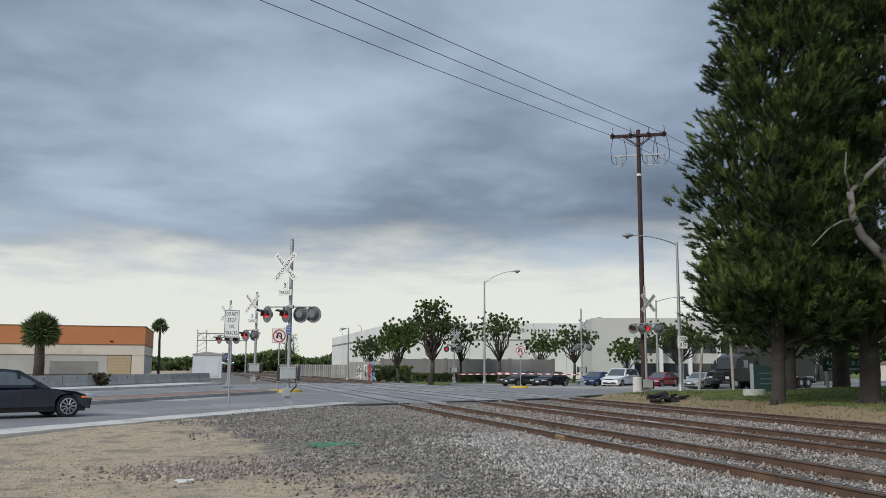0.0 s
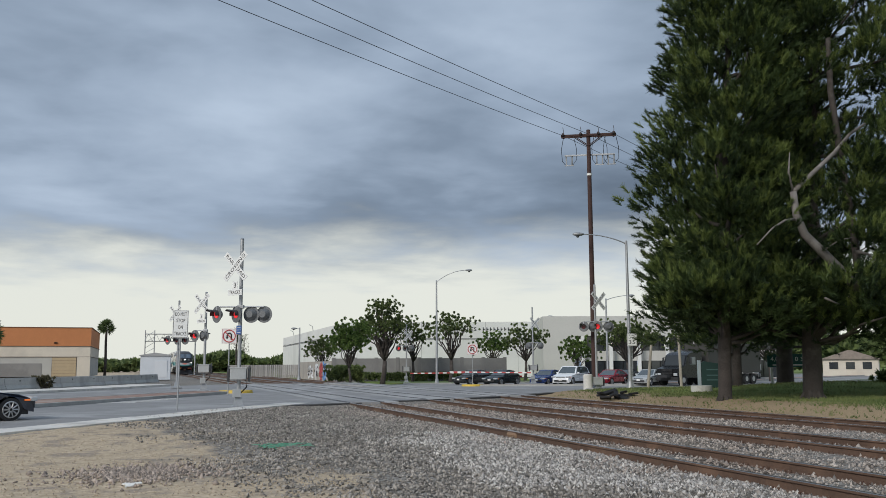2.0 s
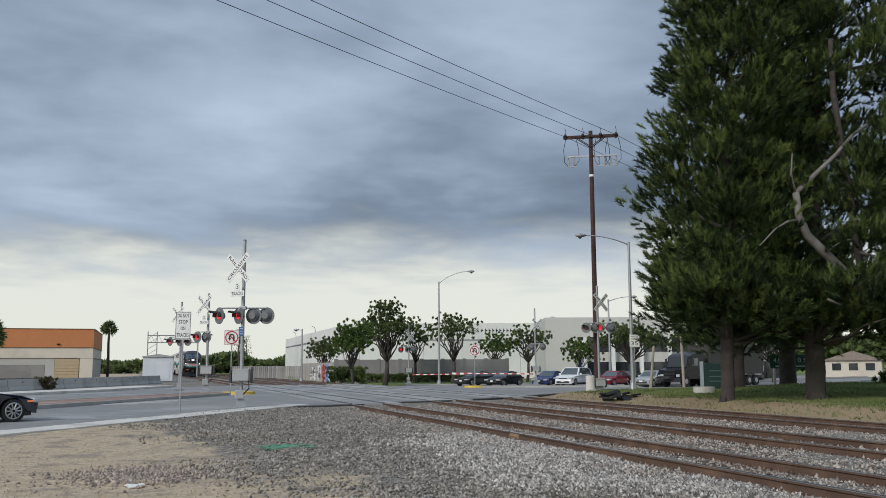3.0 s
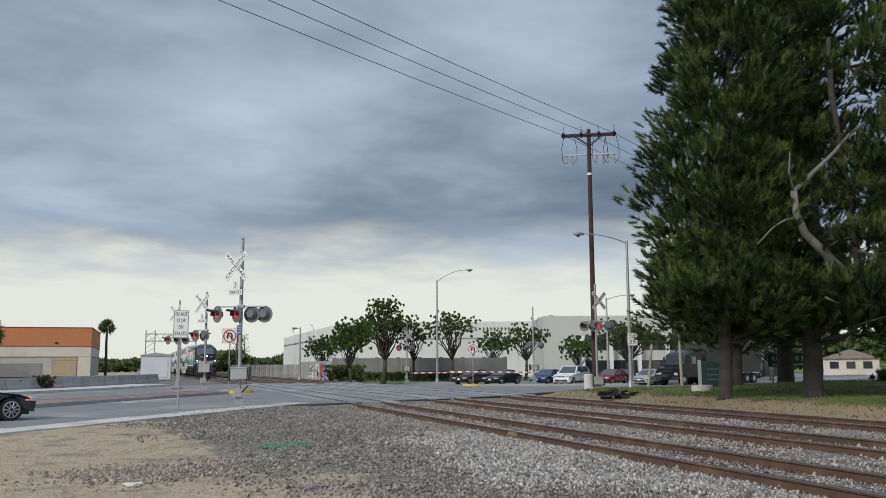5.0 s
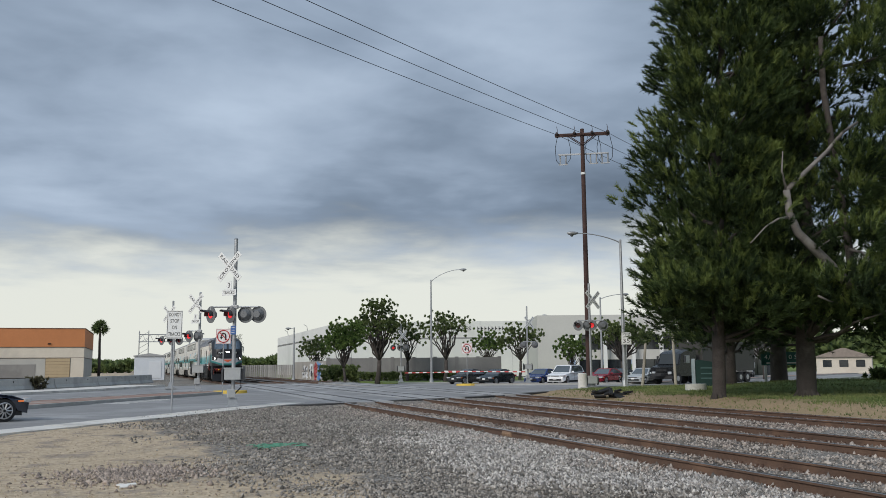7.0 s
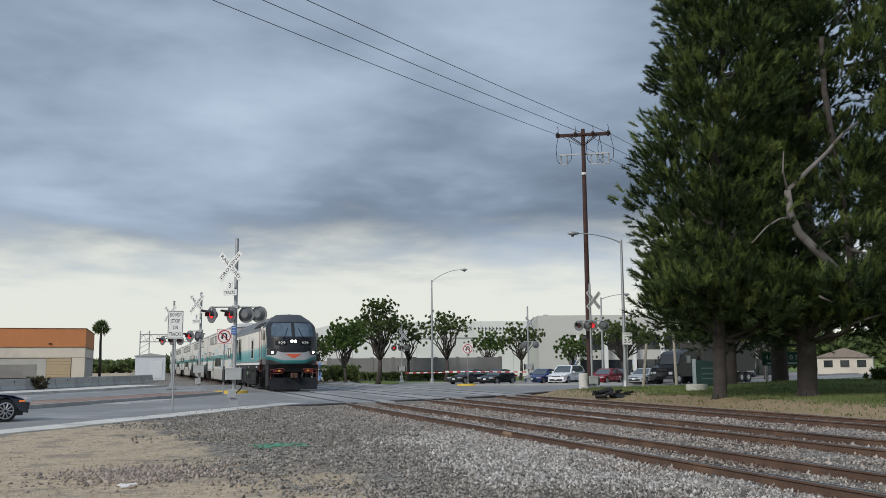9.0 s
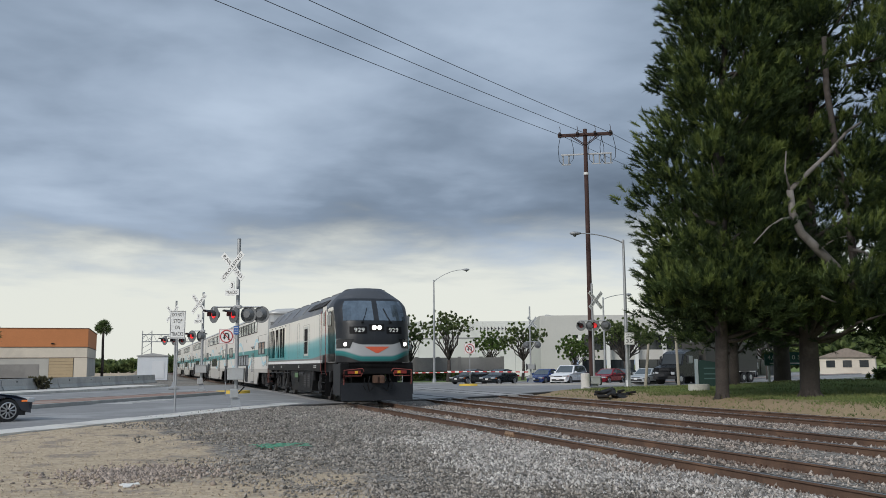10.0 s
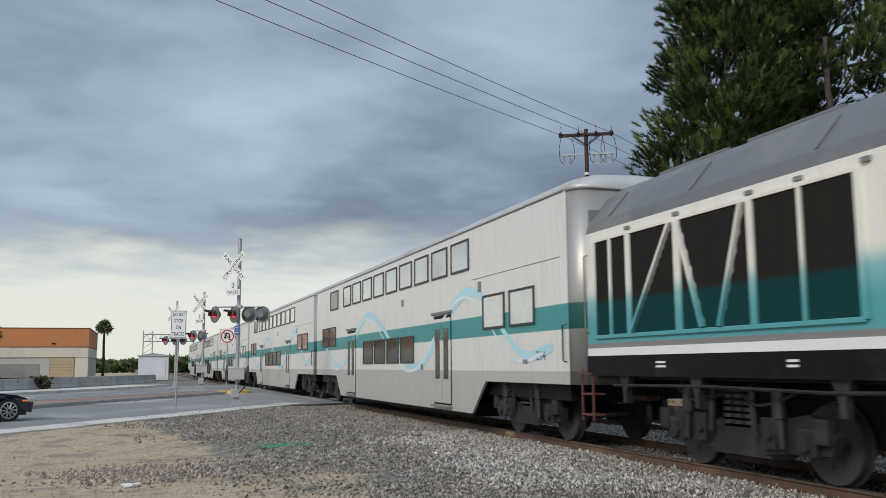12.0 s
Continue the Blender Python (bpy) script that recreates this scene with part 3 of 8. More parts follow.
def locomotive():
    t = thing("locomotive", pose(TRACKS[0], 250, 0), "cream and teal passenger diesel locomotive with a dark sloping nose", "locomotive")
    # long hood: side walls and the chamfered roof
    for sx, nm in ((-1, "side_wall"), (1, "side_wall")):
        bm = B()
        prism(bm, [(0.84, 1.62), (LOCO_L - 0.1, 1.62), (LOCO_L - 0.1, 3.66), (2.3, 3.66), (2.2, 3.80), (1.36, 3.80), (1.18, 3.50), (0.97, 3.2), (0.85, 2.5)], sx * 1.44, sx * 1.50, "x")
        part("side_wall", bm, LOCO_SIDE, t)
    bm = B()
    prof = [(-1.50, 3.64), (-1.43, 3.86), (-1.05, 4.30), (-0.75, 4.50), (0, 4.58), (0.75, 4.50), (1.05, 4.30), (1.43, 3.86), (1.50, 3.64)]
    loft(bm, [[(x, y, z) for x, z in prof] for y in (2.2, 2.8, LOCO_L - 0.1)])
    part("roof", bm, HOODROOF, t, "mid grey chamfered roof")
    for y in (5.2, 7.8, 10.6, 13.4, 16.0, 18.4):
        bm = B()
        box(bm, (0, y, 4.58), (1.2, 1.9, 0.06), None, 0.02)
        part("roof_hatch", bm, HOODROOF, t)
        for sx in (-1, 1):
            bm = B()
            rod(bm, (sx * 1.44, y + 1.2, 3.88), (sx * 1.06, y + 1.2, 4.31), 0.014, 0.014, 5)
            part("roof_seam", bm, HOODROOF, t)
    for sx in (-1, 1):
        for y in (4.3, 5.6, 6.9):
            bm = B()
            box(bm, (0, 0, 0), (0.04, 1.15, 0.44), pose(sx * 1.26, y, 4.10, 0, sx * -49, 0), 0.01)
            part("roof_intake", bm, MESH_GRILLE, t, "black roof intake screen")
    # the front
    bm = B()
    zs = [1.6 + i * (4.58 - 1.6) / 26 for i in range(27)]
    us = [-1 + i / 14 for i in range(29)]
    rows = [[bm.verts.new(nose_at(u, z)) for u in us] for z in zs]
    for r0, r1 in zip(rows, rows[1:]):
        for i in range(28):
            bm.faces.new((r0[i], r0[i + 1], r1[i + 1], r1[i]))
    # cab roof running back to the hood
    edge = rows[-1]
    last = edge
    for y, zt in ((1.9, 4.62), (2.6, 4.60)):
        ring = [bm.verts.new((u * 0.80, y, zt - 0.08 * abs(u))) for u in us]
        for i in range(28):
            bm.faces.new((last[i], last[i + 1], ring[i + 1], ring[i]))
        last = ring
    # cab sides between the nose and the hood, above the side wall
    for s in (0, 28):
        prev = None
        for r, z in zip(rows, zs):
            a = r[s]
            back = bm.verts.new((math.copysign(half_width(z), us[s]), 2.4, z))
            if prev:
                bm.faces.new((prev[0], a, back, prev[1]))
            prev = (a, back)
    bmesh.ops.recalc_face_normals(bm, faces=bm.faces[:])
    for f in bm.faces:
        c = f.calc_center_median()
        u = abs(c.x) / half_width(c.z)
        f.material_index = 1 if c.z > 4.08 or (u > 0.97 and c.z > 3.82) else (2 if c.y > 1.05 and u > 0.97 else 0)
    part("nose", bm, [LOCO_NOSE, DARKROOF, LOCO_SIDE], t, "dark nose over a grey band and a teal sweep", True)
    for sx in (-1, 1):
        part("windshield", nose_patch(0, 0, 3.22, 4.02, 0.012, 8, 5, lambda v, sx=sx: ((0.07, 0.84 - 0.03 * v) if sx > 0 else (-0.84 + 0.03 * v, -0.07))), WINDSHIELD, t, "slanted windshield pane")
        # wiper, seam round the mask
        bm = B()
        p = [Vector(nose_at(sx * 0.38, 3.16, 0.05)), Vector(nose_at(sx * 0.30, 3.4, 0.05)), Vector(nose_at(sx * 0.22, 3.72, 0.04))]
        tube(bm, p, 0.014, 6)
        box(bm, Vector(nose_at(sx * 0.38, 3.14, 0.05)), (0.1, 0.06, 0.06), None, 0.01)
        part("wiper", bm, BLACK, t)
        nb = part("number_board", nose_patch(0, 0, 2.70, 2.98, 0.012, 5, 3, lambda v, sx=sx: ((0.26, 0.70) if sx > 0 else (-0.70, -0.26))), BLACK, t, "black number board")
        c = Vector(nose_at(sx * 0.46, 2.84, 0.024))
        words("number", "929", 0.17, WHITE, nb, Matrix.Translation(c) @ pose(0, 0, 0, 90 - 8, 0, sx * 9), 0.42)
        part("lamp_housing", nose_patch(0, 0, 2.14, 2.50, 0.014, 7, 4, lambda v, sx=sx: ((0.70 - 0.10 * v, 0.98) if sx > 0 else (-0.98, -0.70 + 0.10 * v))), mat("smoked_lamp_cover", (0.02, 0.021, 0.023), 0.2, 0, 0.2, 3.0, 0.0), t, "swept lamp housing")
        bm = B()
        c = Vector(nose_at(sx * 0.80, 2.30, 0.03))
        rod(bm, c, c + Vector((0, -0.03, 0)), 0.075, 0.07, 16)
        part("ditch_light", bm, LAMP_WHITE, t, "lit round ditch light")
    hb = part("headlight_box", nose_patch(-0.20, 0.20, 2.80, 3.08, 0.02, 4, 3), BLACK, t)
    for sx in (-1, 1):
        bm = B()
        c = Vector(nose_at(sx * 0.07, 2.94, 0.03))
        rod(bm, c, c + Vector((0, -0.03, 0)), 0.085, 0.08, 18)
        part("headlight", bm, LAMP_WHITE, hb, "lit round headlight")
    part("marking", nose_patch(0, 0, 1.96, 2.20, 0.010, 6, 4, lambda v: (-0.04 - 0.30 * v, 0.04 + 0.30 * v), 0.004), ORANGE, t, "orange-red wedge marking")
    bm = B()
    for k in range(4):
        box(bm, (0, 0.03, 1.42 + 0.05 * k), (2.3, 0.05, 0.022))
    part("front_grille", bm, BLACK, t)
    # pilot, plow, coupler
    bm = B()
    box(bm, (0, 0.35, 1.36), (2.9, 0.6, 0.45), None, 0.05)
    part("pilot_beam", bm, BLACK, t)
    bm = B()
    loft(bm, [[(-1.42, 0.12, 0.82), (1.42, 0.12, 0.82), (1.42, 0.17, 0.82), (-1.42, 0.17, 0.82)], [(-1.42, 0.02, 0.14), (1.42, 0.02, 0.14), (1.42, 0.08, 0.14), (-1.42, 0.08, 0.14)]])
    for sx in (-1, 1):
        box(bm, (sx * 1.43, 0.75, 0.95), (0.06, 1.3, 1.2), None, 0.02)
    part("snow_plow", bm, mat("plow_paint", (0.018, 0.020, 0.024), 0.5, 0.1, 0.3, 2.0, 0.1, spec=0.25), t, "black plow plate")
    bm = B()
    box(bm, (0, -0.05, 0.95), (0.34, 0.5, 0.30), None, 0.05)
    box(bm, (0.09, -0.34, 0.95), (0.16, 0.22, 0.30), None, 0.05)
    box(bm, (-0.12, -0.30, 0.95), (0.10, 0.16, 0.26), None, 0.04)
    part("coupler", bm, IRON, t, "rusty knuckle coupler")
    for sx in (-1, 1):
        bm = B()
        tube(bm, [(sx * 0.3, 0.0, 1.05), (sx * 0.42, -0.12, 0.75), (sx * 0.35, -0.12, 0.5), (sx * 0.22, -0.08, 0.62)], 0.03, 8)
        tube(bm, [(sx * 0.5, 0.02, 1.0), (sx * 0.58, -0.1, 0.7), (sx * 0.5, -0.1, 0.55)], 0.022, 8)
        part("brake_hose", bm, BLACK, t)
        bm = B()
        box(bm, (sx * 0.92, 0.02, 1.22), (0.50, 0.1, 0.13), None, 0.02)
        part("step_light", bm, mat("red_marker_plate", (0.20, 0.02, 0.016), 0.4, 0, 0.2, 4.0, 0.0), t)
        bm = B()
        box(bm, (sx * 0.85, -0.04, 1.22), (0.12, 0.04, 0.10), None, 0.01)
        part("amber_reflector", bm, AMBER, t)
        bm = B()
        tube(bm, [(sx * 1.34, -0.02, 0.75), (sx * 1.34, -0.06, 0.8), (sx * 1.34, -0.06, 1.3), (sx * 0.6, -0.06, 1.36), (sx * 0.55, -0.02, 1.25)], 0.018, 6)
        tube(bm, [(sx * 1.3, -0.07, 1.08), (sx * 0.66, -0.07, 1.08), (sx * 0.62, -0.05, 1.2)], 0.016, 6)
        part("front_grab_rail", bm, RED, t, "red grab rail")
        # mirror
        bm = B()
        box(bm, (sx * 1.66, 1.5, 3.28), (0.12, 0.10, 0.42), None, 0.03)
        tube(bm, [(sx * 1.50, 1.5, 3.5), (sx * 1.64, 1.5, 3.48)], 0.015, 6)
        part("mirror", bm, mat("mirror_case", (0.42, 0.42, 0.40), 0.4, 0.2, 0.1, 2.0, 0.0), t, "grey side mirror")
        bm = B()
        box(bm, (sx * 1.505, 1.95, 3.34), (0.03, 0.62, 0.56), None, 0.03)
        part("cab_window", bm, WINDOW, t, "cab side window")
        # cab door recess with red handrails
        bm = B()
        box(bm, (sx * 1.495, 3.05, 2.86), (0.03, 0.72, 2.1), None, 0.02)
        door = part("cab_door", bm, LOCO_SIDE, t, "cream and teal cab door")
        bm = B()
        box(bm, (sx * 1.512, 3.05, 3.4), (0.02, 0.40, 0.55), None, 0.02)
        part("door_window", bm, WINDOW, door)
        bm = B()
        box(bm, (sx * 1.507, 3.05, 1.76), (0.02, 0.66, 0.30), None, 0.01)
        part("step_well", bm, BLACK, t)
        for e in (-0.48, 0.48):
            bm = B()
            tube(bm, [(sx * 1.50, 3.05 + e, 3.75), (sx * 1.56, 3.05 + e, 3.72), (sx * 1.56, 3.05 + e, 1.3), (sx * 1.5, 3.05 + e, 1.1)], 0.014, 6)
            part("handrail", bm, RED, t, "red vertical handrail")
        bm = B()
        steps_down(bm, sx * 1.5, 3.05, sx, 1.15, 0.7)
        part("steps", bm, BLACK, t)
        # sill, white stripe
        bm = B()
        box(bm, (sx * 1.49, LOCO_L / 2 + 1.8, 1.45), (0.06, LOCO_L - 3.8, 0.36))
        part("sill", bm, BLACK, t)
        bm = B()
        box(bm, (sx * 1.515, LOCO_L / 2 + 1.7, 1.655), (0.03, LOCO_L - 3.7, 0.125))
        part("stripe", bm, WHITE, t, "white sill stripe")
        # hood window, hatch, seams
        bm = B()
        box(bm, (sx * 1.504, 7.45, 2.60), (0.03, 1.0, 1.34), None, 0.015)
        hw = part("louvre_frame", bm, mat("frame_cream", (0.5, 0.5, 0.46), 0.5, 0, 0.12, 2.0, 0.05), t)
        for z in (2.31, 2.89):
            bm = B()
            for k in range(9):
                box(bm, (sx * 1.520, 7.45 - 0.36 + k * 0.09, z), (0.03, 0.035, 0.54))
            box(bm, (sx * 1.516, 7.45, z), (0.012, 0.80, 0.55))
            part("louvre", bm, MESH_GRILLE, hw, "dark louvred screen")
        for y0, y1, z0, z1 in ((9.45, 10.0, 1.9, 3.5), (4.2, 4.22, 1.75, 3.62), (12.6, 12.62, 1.75, 3.62), (6.7, 8.2, 1.86, 3.34)):
            bm = B()
            for a, b in (((y0, z0), (y0, z1)), ((y1, z0), (y1, z1)), ((y0, z1), (y1, z1)), ((y0, z0), (y1, z0))):
                rod(bm, (sx * 1.5015, a[0], a[1]), (sx * 1.5015, b[0] + 1e-3, b[1]), 0.007, 0.007, 5)
            part("panel_seam", bm, GREYSEAM, t)
        # radiator bay: dark screens in a frame, four of them behind slanting bars
        fr = B()
        ya, yb = 13.9, LOCO_L - 0.45
        zl, zh = 1.90, 3.50
        for zz, th in ((zh, 0.06), (zl, 0.06)):
            box(fr, (sx * 1.515, (ya + yb) / 2, zz), (0.05, yb - ya, th), None, 0.01)
        for y, w in ((ya, 0.10), (ya + 0.93, 0.06), (ya + 1.86, 0.12), (ya + 3.55, 0.16), (ya + 4.95, 0.14), (ya + 5.55, 0.07), (yb, 0.07)):
            box(fr, (sx * 1.515, y, (zl + zh) / 2), (0.056, w, zh - zl), None, 0.012)
        for (y0, z0), (y1, z1) in (((ya + 1.98, 3.48), (ya + 2.55, 1.94)), ((ya + 3.50, 3.48), (ya + 2.95, 1.94)), ((ya + 3.66, 3.48), (ya + 4.85, 1.94))):
            a, b = Vector((sx * 1.532, y0, z0)), Vector((sx * 1.532, y1, z1))
            box(fr, (0, 0, 0), (0.05, 0.12, (b - a).length), Matrix.Translation((a + b) / 2) @ (b - a).to_track_quat("Z", "X").to_matrix().to_4x4(), 0.008)
        part("radiator_frame", fr, LOCO_SIDE, t, "slanting bars over the radiator screens")
        for y0, y1 in ((ya + 0.05, ya + 0.90), (ya + 0.96, ya + 1.80), (ya + 1.92, ya + 3.47), (ya + 3.63, ya + 4.88), (ya + 5.02, ya + 5.51), (ya + 5.59, yb - 0.04)):
            bm = B()
            k = int((y1 - y0) / 0.085)
            step = (y1 - y0) / k
            line = []
            for q in range(k):
                line += [(y0 + q * step, 0.0), (y0 + (q + 0.3) * step, 0.03), (y0 + (q + 0.7) * step, 0.03)]
            line.append((y1, 0.0))
            rows_ = [[bm.verts.new((sx * (1.503 + d * 0.8), y, zz)) for y, d in line] for zz in (zl + 0.03, zh - 0.03)]
            back = [[bm.verts.new((sx * 1.47, y, zz)) for y in (y0, y1)] for zz in (zl + 0.03, zh - 0.03)]
            for q in range(len(line) - 1):
                bm.faces.new((rows_[0][q], rows_[0][q + 1], rows_[1][q + 1], rows_[1][q]))
            bm.faces.new((back[0][0], back[0][1], back[1][1], back[1][0]))
            bmesh.ops.recalc_face_normals(bm, faces=bm.faces[:])
            part("radiator_screen", bm, SCREEN, t, "dark ribbed radiator screen")
        # hinges and bolts round the bay, latches along the hood edge
        for y in (ya - 0.14, ya + 0.93, ya + 1.86, ya + 3.55, ya + 4.95):
            bm = B()
            box(bm, (sx * 1.522, y, 3.57), (0.05, 0.13, 0.06), None, 0.012)
            part("hinge", bm, GREYSEAM, t)
        # rear corner: red steps and grab irons
        bm = B()
        for q in range(3):
            box(bm, (sx * 1.40, LOCO_L - 0.05, 1.30 - 0.34 * q), (0.26, 0.40, 0.03), None, 0.006)
        for e in (-0.2, 0.2):
            box(bm, (sx * 1.50, LOCO_L - 0.05 + e, 0.95), (0.03, 0.03, 0.85))
        part("rear_step", bm, mat("rusty_red_step", (0.13, 0.045, 0.035), 0.7, 0.1, 0.35, 5.0, 0.2), t, "rusty red steps at the rear corner")
        bm = B()
        tube(bm, [(sx * 1.50, LOCO_L - 0.16, 3.3), (sx * 1.57, LOCO_L - 0.16, 3.28), (sx * 1.57, LOCO_L - 0.16, 2.0), (sx * 1.50, LOCO_L - 0.16, 1.98)], 0.014, 6)
        part("handrail", bm, GREYSEAM, t)
        # brackets, air lines and stencils along the sill
        for y in (13.3, 14.4, 17.2, 19.2, 5.9, 2.1):
            bm = B()
            prism(bm, [(y - 0.16, 1.28), (y + 0.16, 1.28), (y + 0.05, 1.02), (y + 0.05, 0.85), (y - 0.05, 0.85), (y - 0.05, 1.02)], sx * 1.36, sx * 1.46, "x")
            part("bracket", bm, TRUCKGREY, t, "hanging steel bracket")
        for y, w in ((5.0, 0.32), (5.35, 0.2), (15.1, 0.2), (18.0, 0.26), (9.4, 0.3)):
            bm = B()
            for q in range(2):
                box(bm, (sx * 1.522, y, 1.42 + 0.06 * q), (0.006, w, 0.03))
            part("lettering_bars", bm, WHITE, t, "small white stencil bars")
        bm = B()
        tube(bm, [(sx * 1.44, 12.7, 1.16), (sx * 1.46, 14.6, 1.12), (sx * 1.46, 17.0, 1.15), (sx * 1.44, 19.6, 1.12)], 0.025, 6)
        part("air_line", bm, TRUCKGREY, t)
        for y in (8.9, 9.9):
            bm = B()
            rod(bm, (sx * 1.30, y - 0.45, 1.12), (sx * 1.30, y + 0.45, 1.12), 0.16, 0.16, 14)
            part("air_tank", bm, TRUCKGREY, t, "small round air tank")
        # fuel tank and boxes
        bm = B()
        prism(bm, [(6.0, 1.25), (6.3, 0.42), (6.6, 0.34), (11.6, 0.34), (12.0, 0.5), (12.5, 1.25)], sx * 0.9, sx * 1.42, "x")
        box(bm, (sx * 1.42, 10.9, 0.98), (0.1, 2.2, 0.5), None, 0.05)
        part("fuel_tank", bm, BLACK, t)
        for k in range(2):
            bm = B()
            box(bm, (sx * 1.425, 7.0 + k * 1.0, 0.82), (0.03, 0.7, 0.62), None, 0.01)
            vent = part("tank_vent", bm, TRUCKGREY, t)
            for q in range(5):
                bm = B()
                box(bm, (sx * 1.445, 7.0 + k * 1.0, 0.62 + q * 0.1), (0.03, 0.6, 0.035))
                part("slat", bm, WHEEL, vent)
        bm = B()
        box(bm, (sx * 1.46, 10.3, 1.05), (0.06, 0.9, 0.22), None, 0.02)
        part("fuel_filler", bm, mat("filler_green", (0.12, 0.22, 0.10), 0.5, 0.2, 0.3, 4.0, 0.1), t, "green fuel filler panel")
        for y in (4.12, 16.75):
            truck_frame(t, y, 2.8, sx)
    bm = B()
    box(bm, (0, LOCO_L / 2 + 0.6, 1.42), (2.7, LOCO_L - 1.4, 0.4))
    box(bm, (0, LOCO_L / 2, 0.9), (1.8, 6.2, 0.9))
    for y in (4.12, 16.75):
        box(bm, (0, y, 0.82), (1.2, 4.4, 0.75), None, 0.08)
    part("underframe", bm, BLACK, t)
    bm = B()
    box(bm, (0, LOCO_L - 0.12, 2.9), (2.86, 0.06, 2.4))
    box(bm, (0, LOCO_L + 0.15, 2.75), (0.9, 0.5, 2.2), None, 0.05)
    part("rear_wall", bm, GREYSEAM, t)
    add_wheels(t, (2.72, 5.52, 15.35, 18.15))
    return t


GREYSEAM = mat("grey_trim", (0.20, 0.20, 0.19), 0.6, 0.1, 0.2, 3.0, 0.1)
loco = locomotive()

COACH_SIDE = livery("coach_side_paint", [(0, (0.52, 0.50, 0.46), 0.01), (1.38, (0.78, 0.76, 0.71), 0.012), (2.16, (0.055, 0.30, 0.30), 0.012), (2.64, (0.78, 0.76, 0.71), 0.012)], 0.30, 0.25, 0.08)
# greyer metal, every side band darkened: the end's shade put into the colour
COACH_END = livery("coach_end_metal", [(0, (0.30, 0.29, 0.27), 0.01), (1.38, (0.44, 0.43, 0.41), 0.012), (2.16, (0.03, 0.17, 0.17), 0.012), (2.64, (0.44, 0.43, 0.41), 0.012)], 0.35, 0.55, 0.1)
COACH_ROOF = mat("coach_roof_grey", (0.50, 0.50, 0.49), 0.4, 0.2, 0.1, 1.0, 0.06, None, (0.36, 0.35, 0.33), 0.5)
SWIRL = mat("pale_blue_swirl", (0.42, 0.66, 0.74), 0.4, 0, 0.12, 2.0, 0.0)
COACH_L = 25.3


def frame_ring(bm, x, y0, y1, z0, z1, w=0.06, sx=1, d=0.05):
    for a in ((y0 + y1) / 2,):
        box(bm, (x, a, z0), (d, y1 - y0 + w, w), None, 0.01)
        box(bm, (x, a, z1), (d, y1 - y0 + w, w), None, 0.01)
    for yy in (y0, y1):
        box(bm, (x, yy, (z0 + z1) / 2), (d, w, z1 - z0), None, 0.01)


